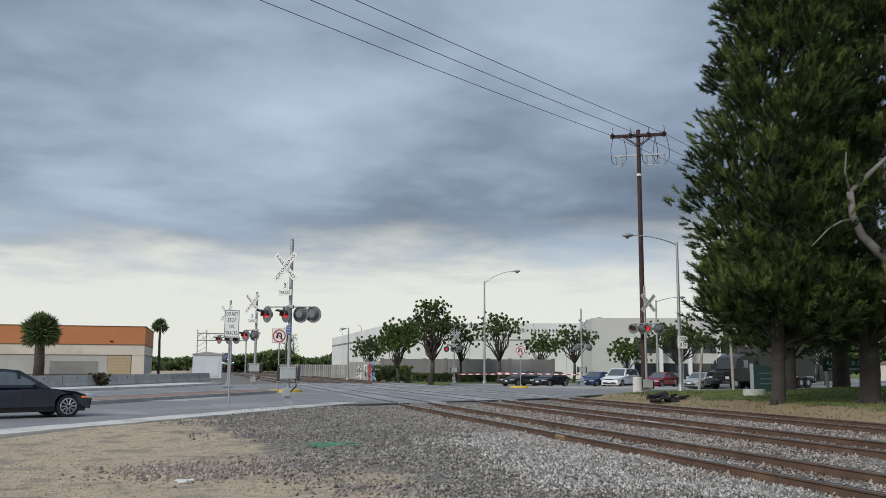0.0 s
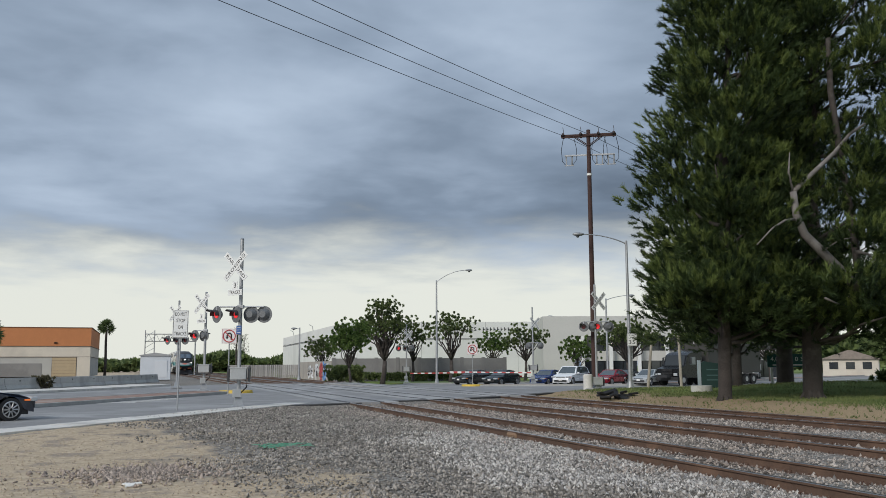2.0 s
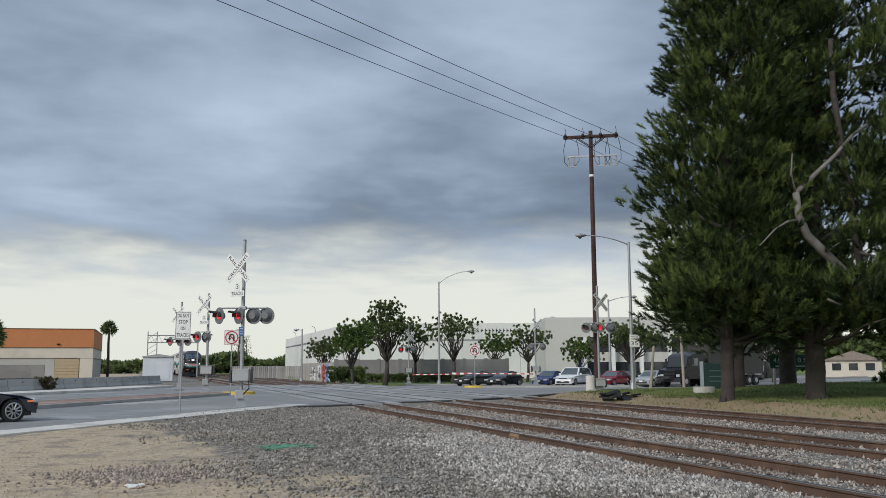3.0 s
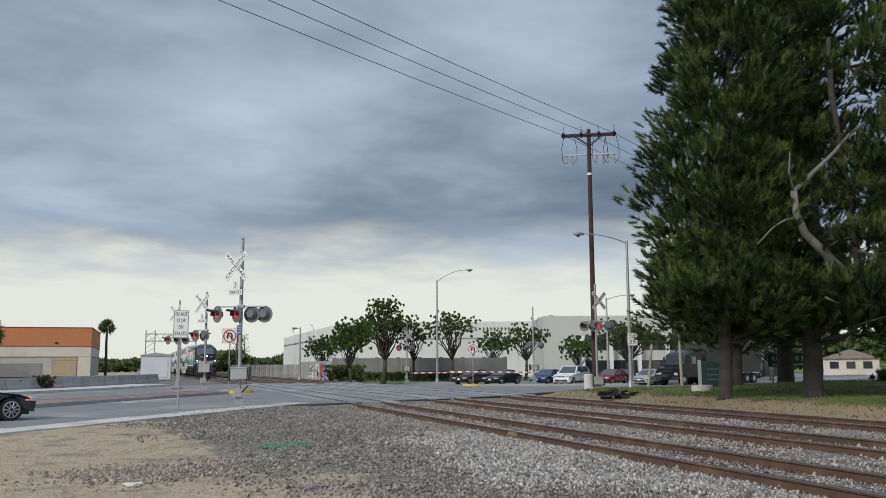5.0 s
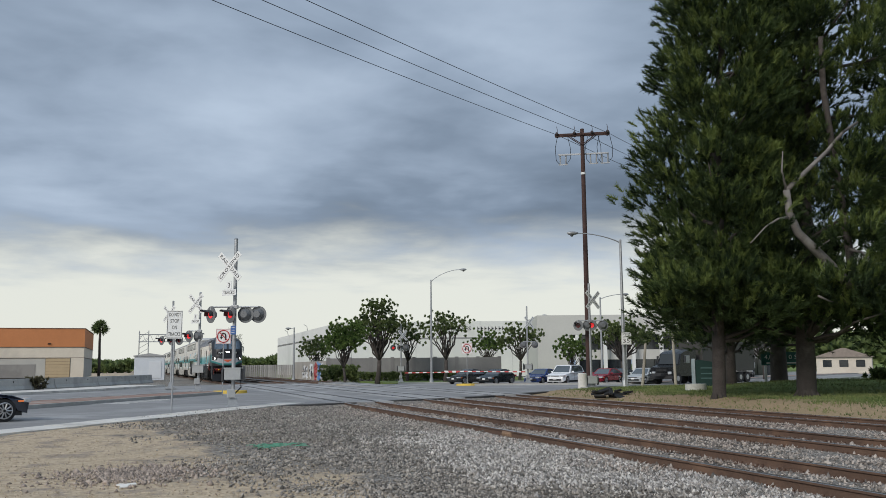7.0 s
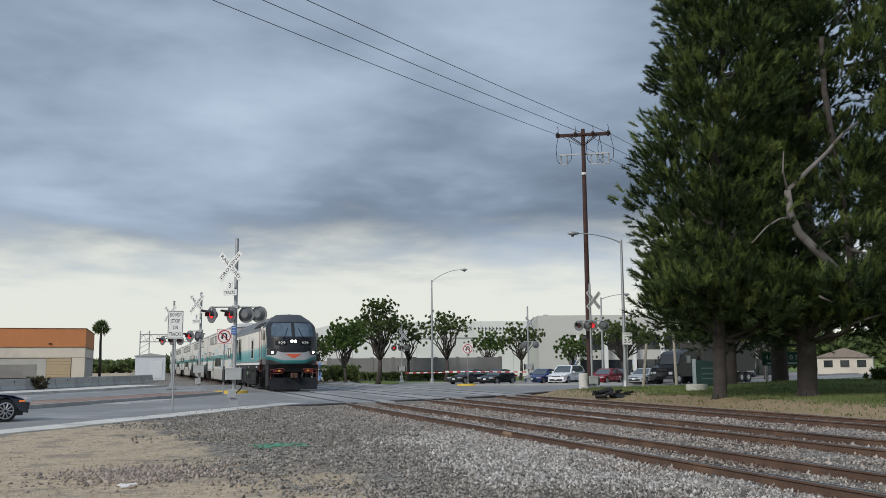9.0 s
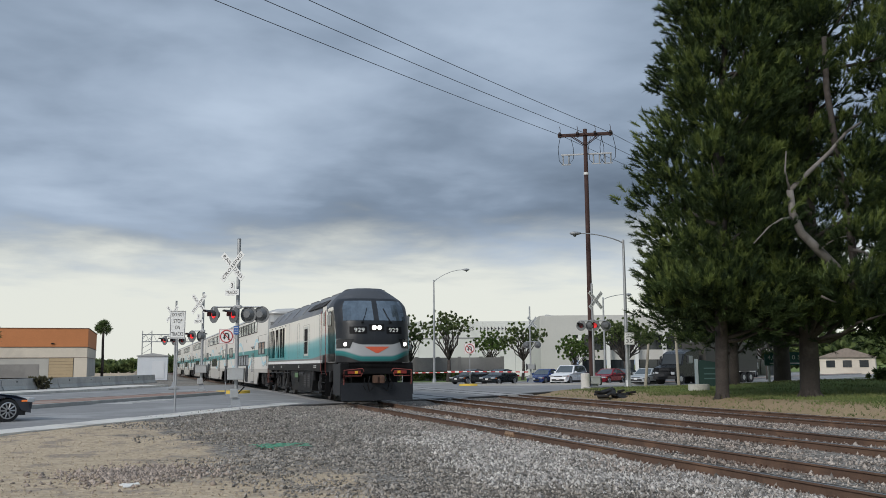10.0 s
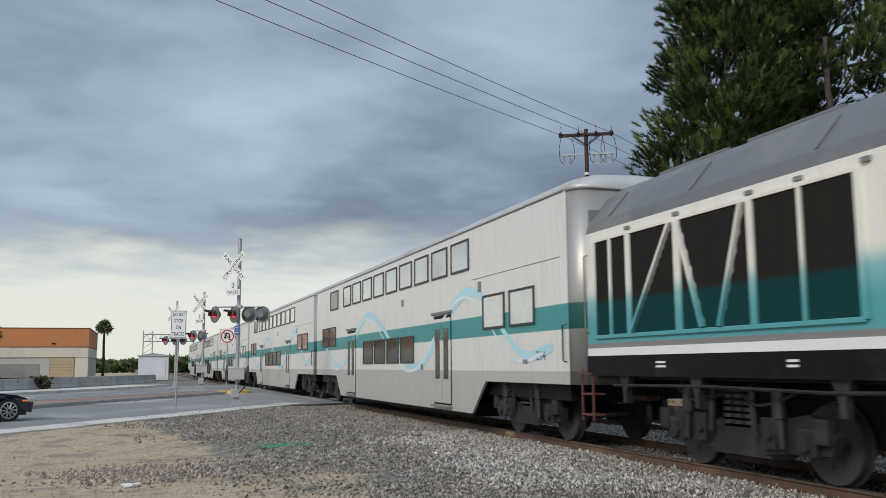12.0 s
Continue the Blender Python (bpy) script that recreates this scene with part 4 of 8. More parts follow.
def coach(number=True):
    """A double-deck coach: mezzanines over the bogies, two decks between them."""
    L = COACH_L
    t = thing("passenger_coach", pose(TRACKS[0], 300, 0), "cream double-deck passenger coach with a teal band and pale swirls", "train car", "coaches of the train")
    bm = B()
    side = [(0.0, 1.10), (4.3, 1.10), (5.2, 0.36), (L - 5.2, 0.36), (L - 4.3, 1.10), (L, 1.10), (L, 4.60), (0, 4.60)]
    for sx in (-1, 1):
        bm = B()
        prism(bm, side, sx * 1.40, sx * 1.46, "x")
        part("side_wall", bm, COACH_SIDE, t)
    bm = B()
    prof = [(-1.46, 4.60), (-1.43, 4.70), (-1.28, 4.82), (-0.9, 4.92), (0, 4.96), (0.9, 4.92), (1.28, 4.82), (1.43, 4.70), (1.46, 4.60)]
    # domed at both ends
    rings = []
    ends = [(0.40, 0.45, 0.05), (0.385, 0.62, 0.35), (0.33, 0.78, 0.66), (0.22, 0.91, 0.88), (0.08, 0.98, 0.98), (-0.1, 1.0, 1.0)]
    for y, kx, kz in [(-a, b, c) for a, b, c in ends] + [(L + a, b, c) for a, b, c in ends[::-1]]:
        rings.append([(x * kx, y, 4.60 + (z - 4.60) * kz) for x, z in prof])
    loft(bm, rings)
    part("roof", bm, COACH_ROOF, t, "pale rounded roof", True)
    bm = B()
    for sx in (-1, 1):
        rod(bm, (sx * 1.47, 0.1, 4.62), (sx * 1.47, L - 0.1, 4.62), 0.02, 0.02, 6)
    for y in [2.0 + 2.6 * i for i in range(9)]:
        rod(bm, (-1.44, y, 4.68), (1.44, y, 4.68), 0.012, 0.012, 4)
    part("gutter", bm, GREYSEAM, t)
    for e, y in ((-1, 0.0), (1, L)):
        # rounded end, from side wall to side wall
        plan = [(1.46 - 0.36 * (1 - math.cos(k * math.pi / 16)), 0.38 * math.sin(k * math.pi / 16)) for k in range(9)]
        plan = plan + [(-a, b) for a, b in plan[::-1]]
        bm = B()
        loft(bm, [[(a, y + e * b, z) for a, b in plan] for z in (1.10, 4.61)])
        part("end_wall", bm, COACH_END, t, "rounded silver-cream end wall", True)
        bm = B()
        tube(bm, [(a * 1.004, y + e * (b + 0.006), 4.60) for a, b in plan], 0.022, 6)
        part("end_seam", bm, GREYSEAM, t)
        bm = B()
        box(bm, (0, y + e * 0.42, 2.0), (1.1, 0.14, 2.2), None, 0.05)
        part("gangway", bm, BLACK, t)
        bm = B()
        box(bm, (0, y + e * 0.15, 0.95), (0.3, 0.5, 0.3), None, 0.04)
        part("coupler", bm, IRON, t)
    bm = B()
    box(bm, (0, L / 2, 0.95), (2.5, L - 0.8, 0.3))
    box(bm, (0, L / 2, 0.42), (2.6, L - 11, 0.3))
    part("underframe", bm, BLACK, t)
    for sx in (-1, 1):
        X = sx * 1.462
        fr_mat = mat("window_gasket", (0.05, 0.05, 0.05), 0.6, 0, 0.2, 4.0, 0.0)

        def window(y0, y1, z0, z1, glassmat):
            bm = B()
            box(bm, (X, (y0 + y1) / 2, (z0 + z1) / 2), (0.03, y1 - y0, z1 - z0), None, 0.012)
            w = part("window", bm, glassmat, t)
            bm = B()
            frame_ring(bm, X + sx * 0.008, y0, y1, z0, z1, 0.05)
            part("window_frame", bm, fr_mat, w)

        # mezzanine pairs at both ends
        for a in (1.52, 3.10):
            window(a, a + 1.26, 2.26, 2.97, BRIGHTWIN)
        for a in (L - 4.17, L - 2.67):
            window(a, a + 1.22, 2.26, 2.98, WINDOW)
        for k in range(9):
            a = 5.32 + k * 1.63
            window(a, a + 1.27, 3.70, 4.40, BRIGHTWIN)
        window(L - 4.6, L - 3.1, 3.70, 4.40, WINDOW)
        for k in range(4):
            a = 10.02 + k * 1.62
            window(a, a + 1.36, 1.55, 2.27, WINDOW)
        for c in (7.38, L - 7.1):
            bm = B()
            box(bm, (X - sx * 0.005, c, 1.60), (0.02, 1.44, 2.24))
            dr = part("doorway", bm, BLACK, t)
            for e in (-1, 1):
                bm = B()
                box(bm, (X + sx * 0.008, c + e * 0.345, 1.58), (0.03, 0.64, 2.12), None, 0.015)
                d = part("door_leaf", bm, COACH_SIDE, dr, "sliding door leaf")
                d["label"] = "cream sliding door leaf with a tall window"
            for e in (-1, 1):
                bm = B()
                box(bm, (X + sx * 0.024, c + e * 0.345, 1.75), (0.02, 0.36, 1.25), None, 0.02)
                part("door_window", bm, WINDOW, dr)
            bm = B()
            box(bm, (X + sx * 0.03, c, 2.78), (0.08, 1.6, 0.06), None, 0.01)
            box(bm, (X + sx * 0.03, c, 0.44), (0.12, 1.5, 0.05), None, 0.01)
            part("door_sill", bm, GREYSEAM, t)
        # two ribbons that swing over the band along the flank
        knots = [(0.6, 1.78), (1.7, 1.62), (5.3, 3.16), (10.0, 1.40), (15.5, 3.14), (20.4, 1.42), (23.6, 2.2)]
        for shift, wide in ((0.0, 0.15), (0.42, 0.05)):
            pts = []
            for (ya, za), (yb, zb) in zip(knots, knots[1:]):
                for i in range(14):
                    k = i / 14
                    pts.append(Vector((ya + (yb - ya) * k + shift, za + (zb - za) * (0.5 - 0.5 * math.cos(math.pi * k)) - shift * 0.25)))
            bm = B()
            top, low = [], []
            for i in range(1, len(pts) - 1):
                d = (pts[i + 1] - pts[i - 1]).normalized()
                w = wide * (0.45 + 0.55 * math.sin(math.pi * i / len(pts)) ** 0.5) * (0.75 + 0.25 * math.sin(i * 0.23))
                nv = Vector((-d.y, d.x)) * w
                for row, q in ((top, pts[i] + nv), (low, pts[i] - nv)):
                    row.append(bm.verts.new((X + sx * (0.004 + 0.003 * (wide < 0.1)), q.x, q.y)))
            for i in range(len(top) - 1):
                bm.faces.new((top[i], top[i + 1], low[i + 1], low[i]))
            bmesh.ops.recalc_face_normals(bm, faces=bm.faces[:])
            part("swirl", bm, SWIRL if wide > 0.1 else mat("white_swirl", (0.66, 0.76, 0.78), 0.4, 0, 0.1, 2.0, 0.0), t, "pale blue painted swirl")
        for y in (0.12, L - 0.12):
            bm = B()
            tube(bm, [(X, y, 1.5), (X + sx * 0.07, y, 1.52), (X + sx * 0.07, y, 2.15), (X, y, 2.17)], 0.015, 6)
            part("grab_rail", bm, BLACK, t)
        bm = B()
        rod(bm, (X, 0.3, 3.42), (X, 5.1, 3.42), 0.008, 0.008, 4)
        part("panel_seam", bm, GREYSEAM, t)
        for c, size in (((X, 2.0, 1.52), (0.03, 0.25, 0.08)), ((X, 4.6, 3.22), (0.03, 0.2, 0.24)), ((X, 11.2, 3.28), (0.03, 0.2, 0.2)), ((X, 9.2, 1.42), (0.03, 0.2, 0.14))):
            bm = B()
            box(bm, c, size, None, 0.01)
            part("side_fitting", bm, GREYSEAM, t, "small grey fitting")
        if number:
            words("number", "214", 0.18, BLACK, t, Matrix.Translation((X + sx * 0.004, 1.25, 1.62)) @ pose(0, 0, 0, 90, 0, 90 * sx), 0.42)
        for y in (2.75, L - 2.75):
            truck_frame(t, y, 2.5, sx)
    add_wheels(t, (1.5, 4.0, L - 4.0, L - 1.5))
    return t


COACHES = [coach()]
# coaches share their meshes; each keeps its own wheels
base = COACHES[0]
base_wheels = [(w, y) for w, y in wheel_parts if w.parent == base]
for k in range(4):
    c = copy_thing(base, pose(TRACKS[0], 330 + 26 * k, 0))
    COACHES.append(c)
    for o in list(c.children):
        if o.name.startswith("wheelset"):
            wheel_parts.append((o, o.location.y))
        elif o.name.startswith("number"):
            bpy.data.objects.remove(o)


# ---- kerbs, pavements, median, barrier ----
def strip(bm, line_a, line_b, z0, z1, drop=True):
    """A slab between two lines of points, its top at z1 and its sides down to z0."""
    n = len(line_a)
    va, vb, wa, wb = [], [], [], []
    for (ax, ay), (bx, by) in zip(line_a, line_b):
        da, db = (far_drop(ax, ay), far_drop(bx, by)) if drop else (0, 0)
        va.append(bm.verts.new((ax, ay, z1 + da)))
        vb.append(bm.verts.new((bx, by, z1 + db)))
        wa.append(bm.verts.new((ax, ay, z0 + da)))
        wb.append(bm.verts.new((bx, by, z0 + db)))
    for i in range(n - 1):
        bm.faces.new((va[i], va[i + 1], vb[i + 1], vb[i]))
        bm.faces.new((va[i], wa[i], wa[i + 1], va[i + 1]))
        bm.faces.new((vb[i], vb[i + 1], wb[i + 1], wb[i]))
    bm.faces.new((va[0], vb[0], wb[0], wa[0]))
    bm.faces.new((va[-1], wa[-1], wb[-1], vb[-1]))
    bmesh.ops.recalc_face_normals(bm, faces=bm.faces[:])
    return bm


def dense(line, step=1.0):
    out = []
    for a, b in zip(line, line[1:]):
        a, b = Vector(a), Vector(b)
        k = max(1, int((b - a).length / step))
        out += [tuple(a.lerp(b, i / k)) for i in range(k)]
    return out + [tuple(line[-1])]


def offset(line, d):
    """The line moved d metres to its right."""
    out = []
    for i, p in enumerate(line):
        a, b = Vector(line[max(0, i - 1)]), Vector(line[min(len(line) - 1, i + 1)])
        t = (b - a).normalized()
        out.append((p[0] + t.y * d, p[1] - t.x * d))
    return out


left_near = dense(NEAR_KERB[:6] + [(5.6, 38.2)], 1.6)
walkway = thing("pavement", pose(0, 0, 0), "pale concrete pavement slabs along the street", "pavement", kind="structure")
for i in range(len(left_near) - 1):
    bm = B()
    seg = left_near[i:i + 2]
    o = offset(left_near, 1.15)[i:i + 2]
    a, b = Vector(seg[0]), Vector(seg[1])
    e = (b - a).normalized() * 0.008
    strip(bm, [tuple(a + e), tuple(b - e)], [(o[0][0] + e.x, o[0][1] + e.y), (o[1][0] - e.x, o[1][1] - e.y)], -0.30, 0.0 + 0.006 * (i % 3))
    part("slab", bm, CONCRETE, walkway)
far_left = dense(FAR_KERB[1:6], 3.0)
bm = strip(B(), far_left, offset(far_left, -3.2), -0.3, 0.14)
tagged(part("far_pavement", bm, CONCRETE), "raised concrete kerb and pavement beside a barrier", "pavement", kind="structure")
right_near = dense(NEAR_KERB[8:], 2.0)
bm = strip(B(), right_near, offset(right_near, 0.5), -0.35, 0.10)
tagged(part("near_kerb", bm, CONCRETE_GREY), "grey concrete kerb along the grass", "kerb", kind="structure")
far_right = dense(FAR_KERB[8:], 2.0)
bm = strip(B(), far_right, offset(far_right, -0.35), -0.5, 0.12)
tagged(part("far_kerb", bm, CONCRETE_GREY), "grey concrete kerb before a lawn", "kerb", kind="structure")

edge = dense(NEAR_KERB[5:9], 1.0)
bm = strip(B(), edge, offset(edge, 0.5), -0.5, -0.012)
tagged(part("road_edge", bm, mat("dark_asphalt_edge", (0.075, 0.072, 0.07), 0.9, 0, 0.25, 4.0, 0.5, 40)), "broken dark asphalt edge beside the rails", "road", kind="structure")

# lawn beyond the street
LAWN = mat("mown_lawn", (0.11, 0.16, 0.045), 0.95, 0, 0.35, 5.0, 0.6, 60, (0.19, 0.17, 0.08), 0.25)
lawn_back = [(24, 106), (40, 100), (52, 106), (70, 118), (160, 178)]
fr = [along(FAR_KERB[8:], k=i / 24) for i in range(25)]
bk = [along(lawn_back, k=i / 24) for i in range(25)]
fr = [tuple(p + (q - p) * 0.02) for p, q in zip(fr, bk)]
tagged(part("lawn", strip(B(), fr, [tuple(q) for q in bk], -0.5, 0.08), LAWN), "mown green lawn between street and wall", "lawn", kind="structure")

PAVER = mat("red_brown_stamped_concrete", (0.26, 0.165, 0.13), 0.9, 0, 0.2, 3.0, 0.3, 30, (0.33, 0.27, 0.23), 0.6)
YELLOW = mat("faded_yellow_paint", (0.62, 0.42, 0.06), 0.7, 0, 0.2, 3.0, 0.1, None, (0.4, 0.32, 0.15), 1.5)
WORN_WHITE = mat("worn_white_road_paint", (0.50, 0.50, 0.49), 0.8, 0, 0.3, 3.0, 0.1, None, (0.26, 0.26, 0.26), 1.2)


def median(near, far, tip):
    m = thing("median", pose(0, 0, 0), "raised traffic median of red-brown stamped concrete with grey kerbs", "median", "medians of the street", kind="structure")
    near, far = dense(near, 2.0), dense(far, 2.0)
    k = 28
    a = [tuple(along(near, k=i / k)) for i in range(k + 1)]
    b = [tuple(along(far, k=i / k)) for i in range(k + 1)]
    def between(s):
        return [tuple(Vector(p).lerp(Vector(q), s)) for p, q in zip(a, b)]
    part("paving", strip(B(), between(0.07), between(0.93), -0.1, 0.125), PAVER, m)
    part("kerb", strip(B(), between(0.0), between(0.068), -0.1, 0.14), CONCRETE_GREY, m)
    part("kerb", strip(B(), between(0.932), between(1.0), -0.1, 0.14), CONCRETE_GREY, m)
    p = Vector(tip)
    bm = B()
    z = far_drop(p.x, p.y)
    rod(bm, (p.x, p.y, z - 0.05), (p.x, p.y, z + 0.15), 1.0, 0.96, 20)
    part("nose", bm, YELLOW, m, "yellow painted rounded nose")


median([(-45, -32), (-20, 8), (-4.2, 37), (4.4, 52.0)], [(-47, -30), (-22, 10.5), (-5.6, 41.5), (3.6, 55.5)], (5.0, 54.0))
median([(28.6, 76.2), (42, 71), (60, 82), (120, 122)], [(28.6, 78.2), (42.5, 73.0), (59, 84), (119, 124)], (28.2, 77.2))


def barrier(a, b, group="concrete barriers"):
    """One section of concrete barrier with its sloped foot."""
    a, b = Vector(a), Vector(b)
    d = (b - a)
    t = thing("concrete_barrier", pose(a.x, a.y, 0.12, 0, 0, math.degrees(math.atan2(d.y, d.x))), "weathered grey concrete traffic barrier section", "barrier", group)
    bm = B()
    prism(bm, [(-0.30, 0), (0.30, 0), (0.30, 0.08), (0.16, 0.30), (0.10, 0.72), (0.08, 0.75), (-0.08, 0.75), (-0.10, 0.72), (-0.16, 0.30), (-0.30, 0.08)], 0.03, d.length - 0.03, "x")
    part("body", bm, CONCRETE_GREY, t)
    for k in (0.25, 0.75):
        bm = B()
        rod(bm, (d.length * k, -0.14, 0.55), (d.length * k, -0.09, 0.56), 0.05, 0.05, 10)
        part("lifting_hole", bm, BLACK, t)


bl = [(-30.0, 20.0), (-26.3, 27), (-22.7, 34), (-19, 41), (-15.4, 48), (-11.8, 55), (-8.4, 61.5), (-5.7, 67.5), (-3.2, 74), (-1.0, 80.5), (0.9, 87)]
for a, b in zip(bl, bl[1:]):
    barrier(a, b)

# paint on the street
bm = B()
for i in range(7):
    y = 41.0 + 0.75 * i
    box(bm, (-1.2 + 0.35 * i, y, 0.002), (1.6, 0.30, 0.012), None)
tagged(part("crosswalk_paint", bm, WORN_WHITE), "worn white paint bars on asphalt", "road marking", kind="structure")
PANEL = mat("crossing_panel_concrete", (0.32, 0.315, 0.31), 0.9, 0, 0.16, 2.5, 0.3, 40, (0.22, 0.22, 0.22), 0.4, rand=0.16)
panels = thing("crossing_panels", pose(0, 0, 0), "worn concrete crossing panels between the rails", "crossing panel", kind="structure")
for c in TRACKS:
    for j in range(16):
        y = 38.6 + 2.6 * j + (c - 8.9) * 0.62
        bm = B()
        for x0, w in ((0, 1.26), (-1.15, 0.60), (1.15, 0.60)):
            box(bm, (c + bend(y) + x0, y, -0.06), (w, 2.57, 0.122), None)
        part("panel", bm, PANEL, panels)

# open grooves beside the rails, drawn as dark strips for the shade in them
FLANGE = mat("flangeway_rubber", (0.03, 0.029, 0.028), 0.8, 0, 0.3, 3.0, 0.2)
for c in TRACKS:
    for s in (-0.7525, 0.7525):
        for w in (-0.085, 0.085):
            bm = B()
            yy = [37.6 + (c - 8.9) * 0.62 + 2.0 * i for i in range(22)]
            a = [(c + s + w - 0.038 + bend(y), y) for y in yy]
            b = [(c + s + w + 0.038 + bend(y), y) for y in yy]
            part("flangeway", strip(bm, a, b, -0.06, 0.004, False), FLANGE, panels, "dark strip painted for the shade in the flangeway")

# ---- crossing signals ----
GALV = mat("galvanised_steel", (0.38, 0.39, 0.40), 0.5, 0.6, 0.18, 3.0, 0.1, None, (0.27, 0.26, 0.25), 1.5)
ALU = mat("dull_aluminium_cabinet", (0.42, 0.43, 0.43), 0.55, 0.35, 0.12, 2.0, 0.06, None, (0.32, 0.31, 0.29), 1.3)
SIGNWHITE = mat("white_sign_sheeting", (0.72, 0.72, 0.70), 0.5, 0, 0.06, 2.0, 0.03)
INK = mat("black_sign_ink", (0.03, 0.03, 0.03), 0.6, 0, 0.1, 2.0, 0.0)
SIGNRED = mat("red_sign_ink", (0.45, 0.05, 0.05), 0.55, 0, 0.1, 2.0, 0.0)
LAMPBLACK = mat("black_lamp_hood", (0.045, 0.045, 0.047), 0.6, 0, 0.3, 3.0, 0.1)
DISCGREY = mat("faded_disc_back", (0.15, 0.155, 0.16), 0.55, 0.2, 0.2, 3.0, 0.1)
RED_ON = mat("red_lens_lit", (0.95, 0.03, 0.035), 0.3, 0, 0.0, 1.0, 0.0, emit=0.55)
RED_OFF = mat("red_lens_dark", (0.12, 0.012, 0.014), 0.25, 0, 0.1, 1.0, 0.0)
BLUE = mat("blue_plate", (0.05, 0.12, 0.32), 0.5, 0, 0.1, 1.0, 0.0)


def face_dir(m_deg):
    return pose(0, 0, 0, 0, 0, m_deg)


def crossbuck(parent, z, rz, out=0.36, text=True):
    """Two crossed blades facing the local -y of a frame turned by rz."""
    for s in (-1, 1):
        bm = B()
        box(bm, (0, 0, 0), (1.45, 0.012, 0.25), pose(0, -out + 0.008 * s, z, 0, s * 45, 0), 0.004)
        bl = part("crossbuck_blade", bm, SIGNWHITE, parent, "white crossbuck blade with black letters", m=face_dir(rz))
        if text:
            words("lettering", "RAILROAD" if s > 0 else "CROSSING", 0.135, INK, bl, pose(0, -out + 0.008 * s - 0.0085, z, 0, s * 45, 0) @ pose(0, 0, 0, 90, 0, 0), 1.28)


def flasher(parent, p, rz, lit):
    """A round lamp with its disc and hood, facing the local -y turned by rz."""
    m = pose(*p, 0, 0, rz)
    bm = B()
    rod(bm, (0, 0.02, 0), (0, 0.0, 0), 0.33, 0.33, 28)
    rod(bm, (0, 0.20, 0), (0, 0.02, 0), 0.13, 0.25, 24)
    lamp = part("flasher", bm, DISCGREY, parent, "round flashing lamp on its disc", m=m)
    bm = B()
    rings = []
    for y, r in ((-0.01, 0.17), (-0.42, 0.185)):
        rings.append([(r * math.cos(math.radians(a)), y * (1 if 30 < a < 150 else 0.45), r * math.sin(math.radians(a))) for a in range(-20, 201, 10)])
    loft(bm, rings, False, False)
    part("hood", bm, LAMPBLACK, lamp, "black lamp hood")
    bm = B()
    rod(bm, (0, -0.005, 0), (0, -0.02, 0), 0.15, 0.14, 24)
    part("lens", bm, RED_ON if lit else RED_OFF, lamp, "red lamp lens")


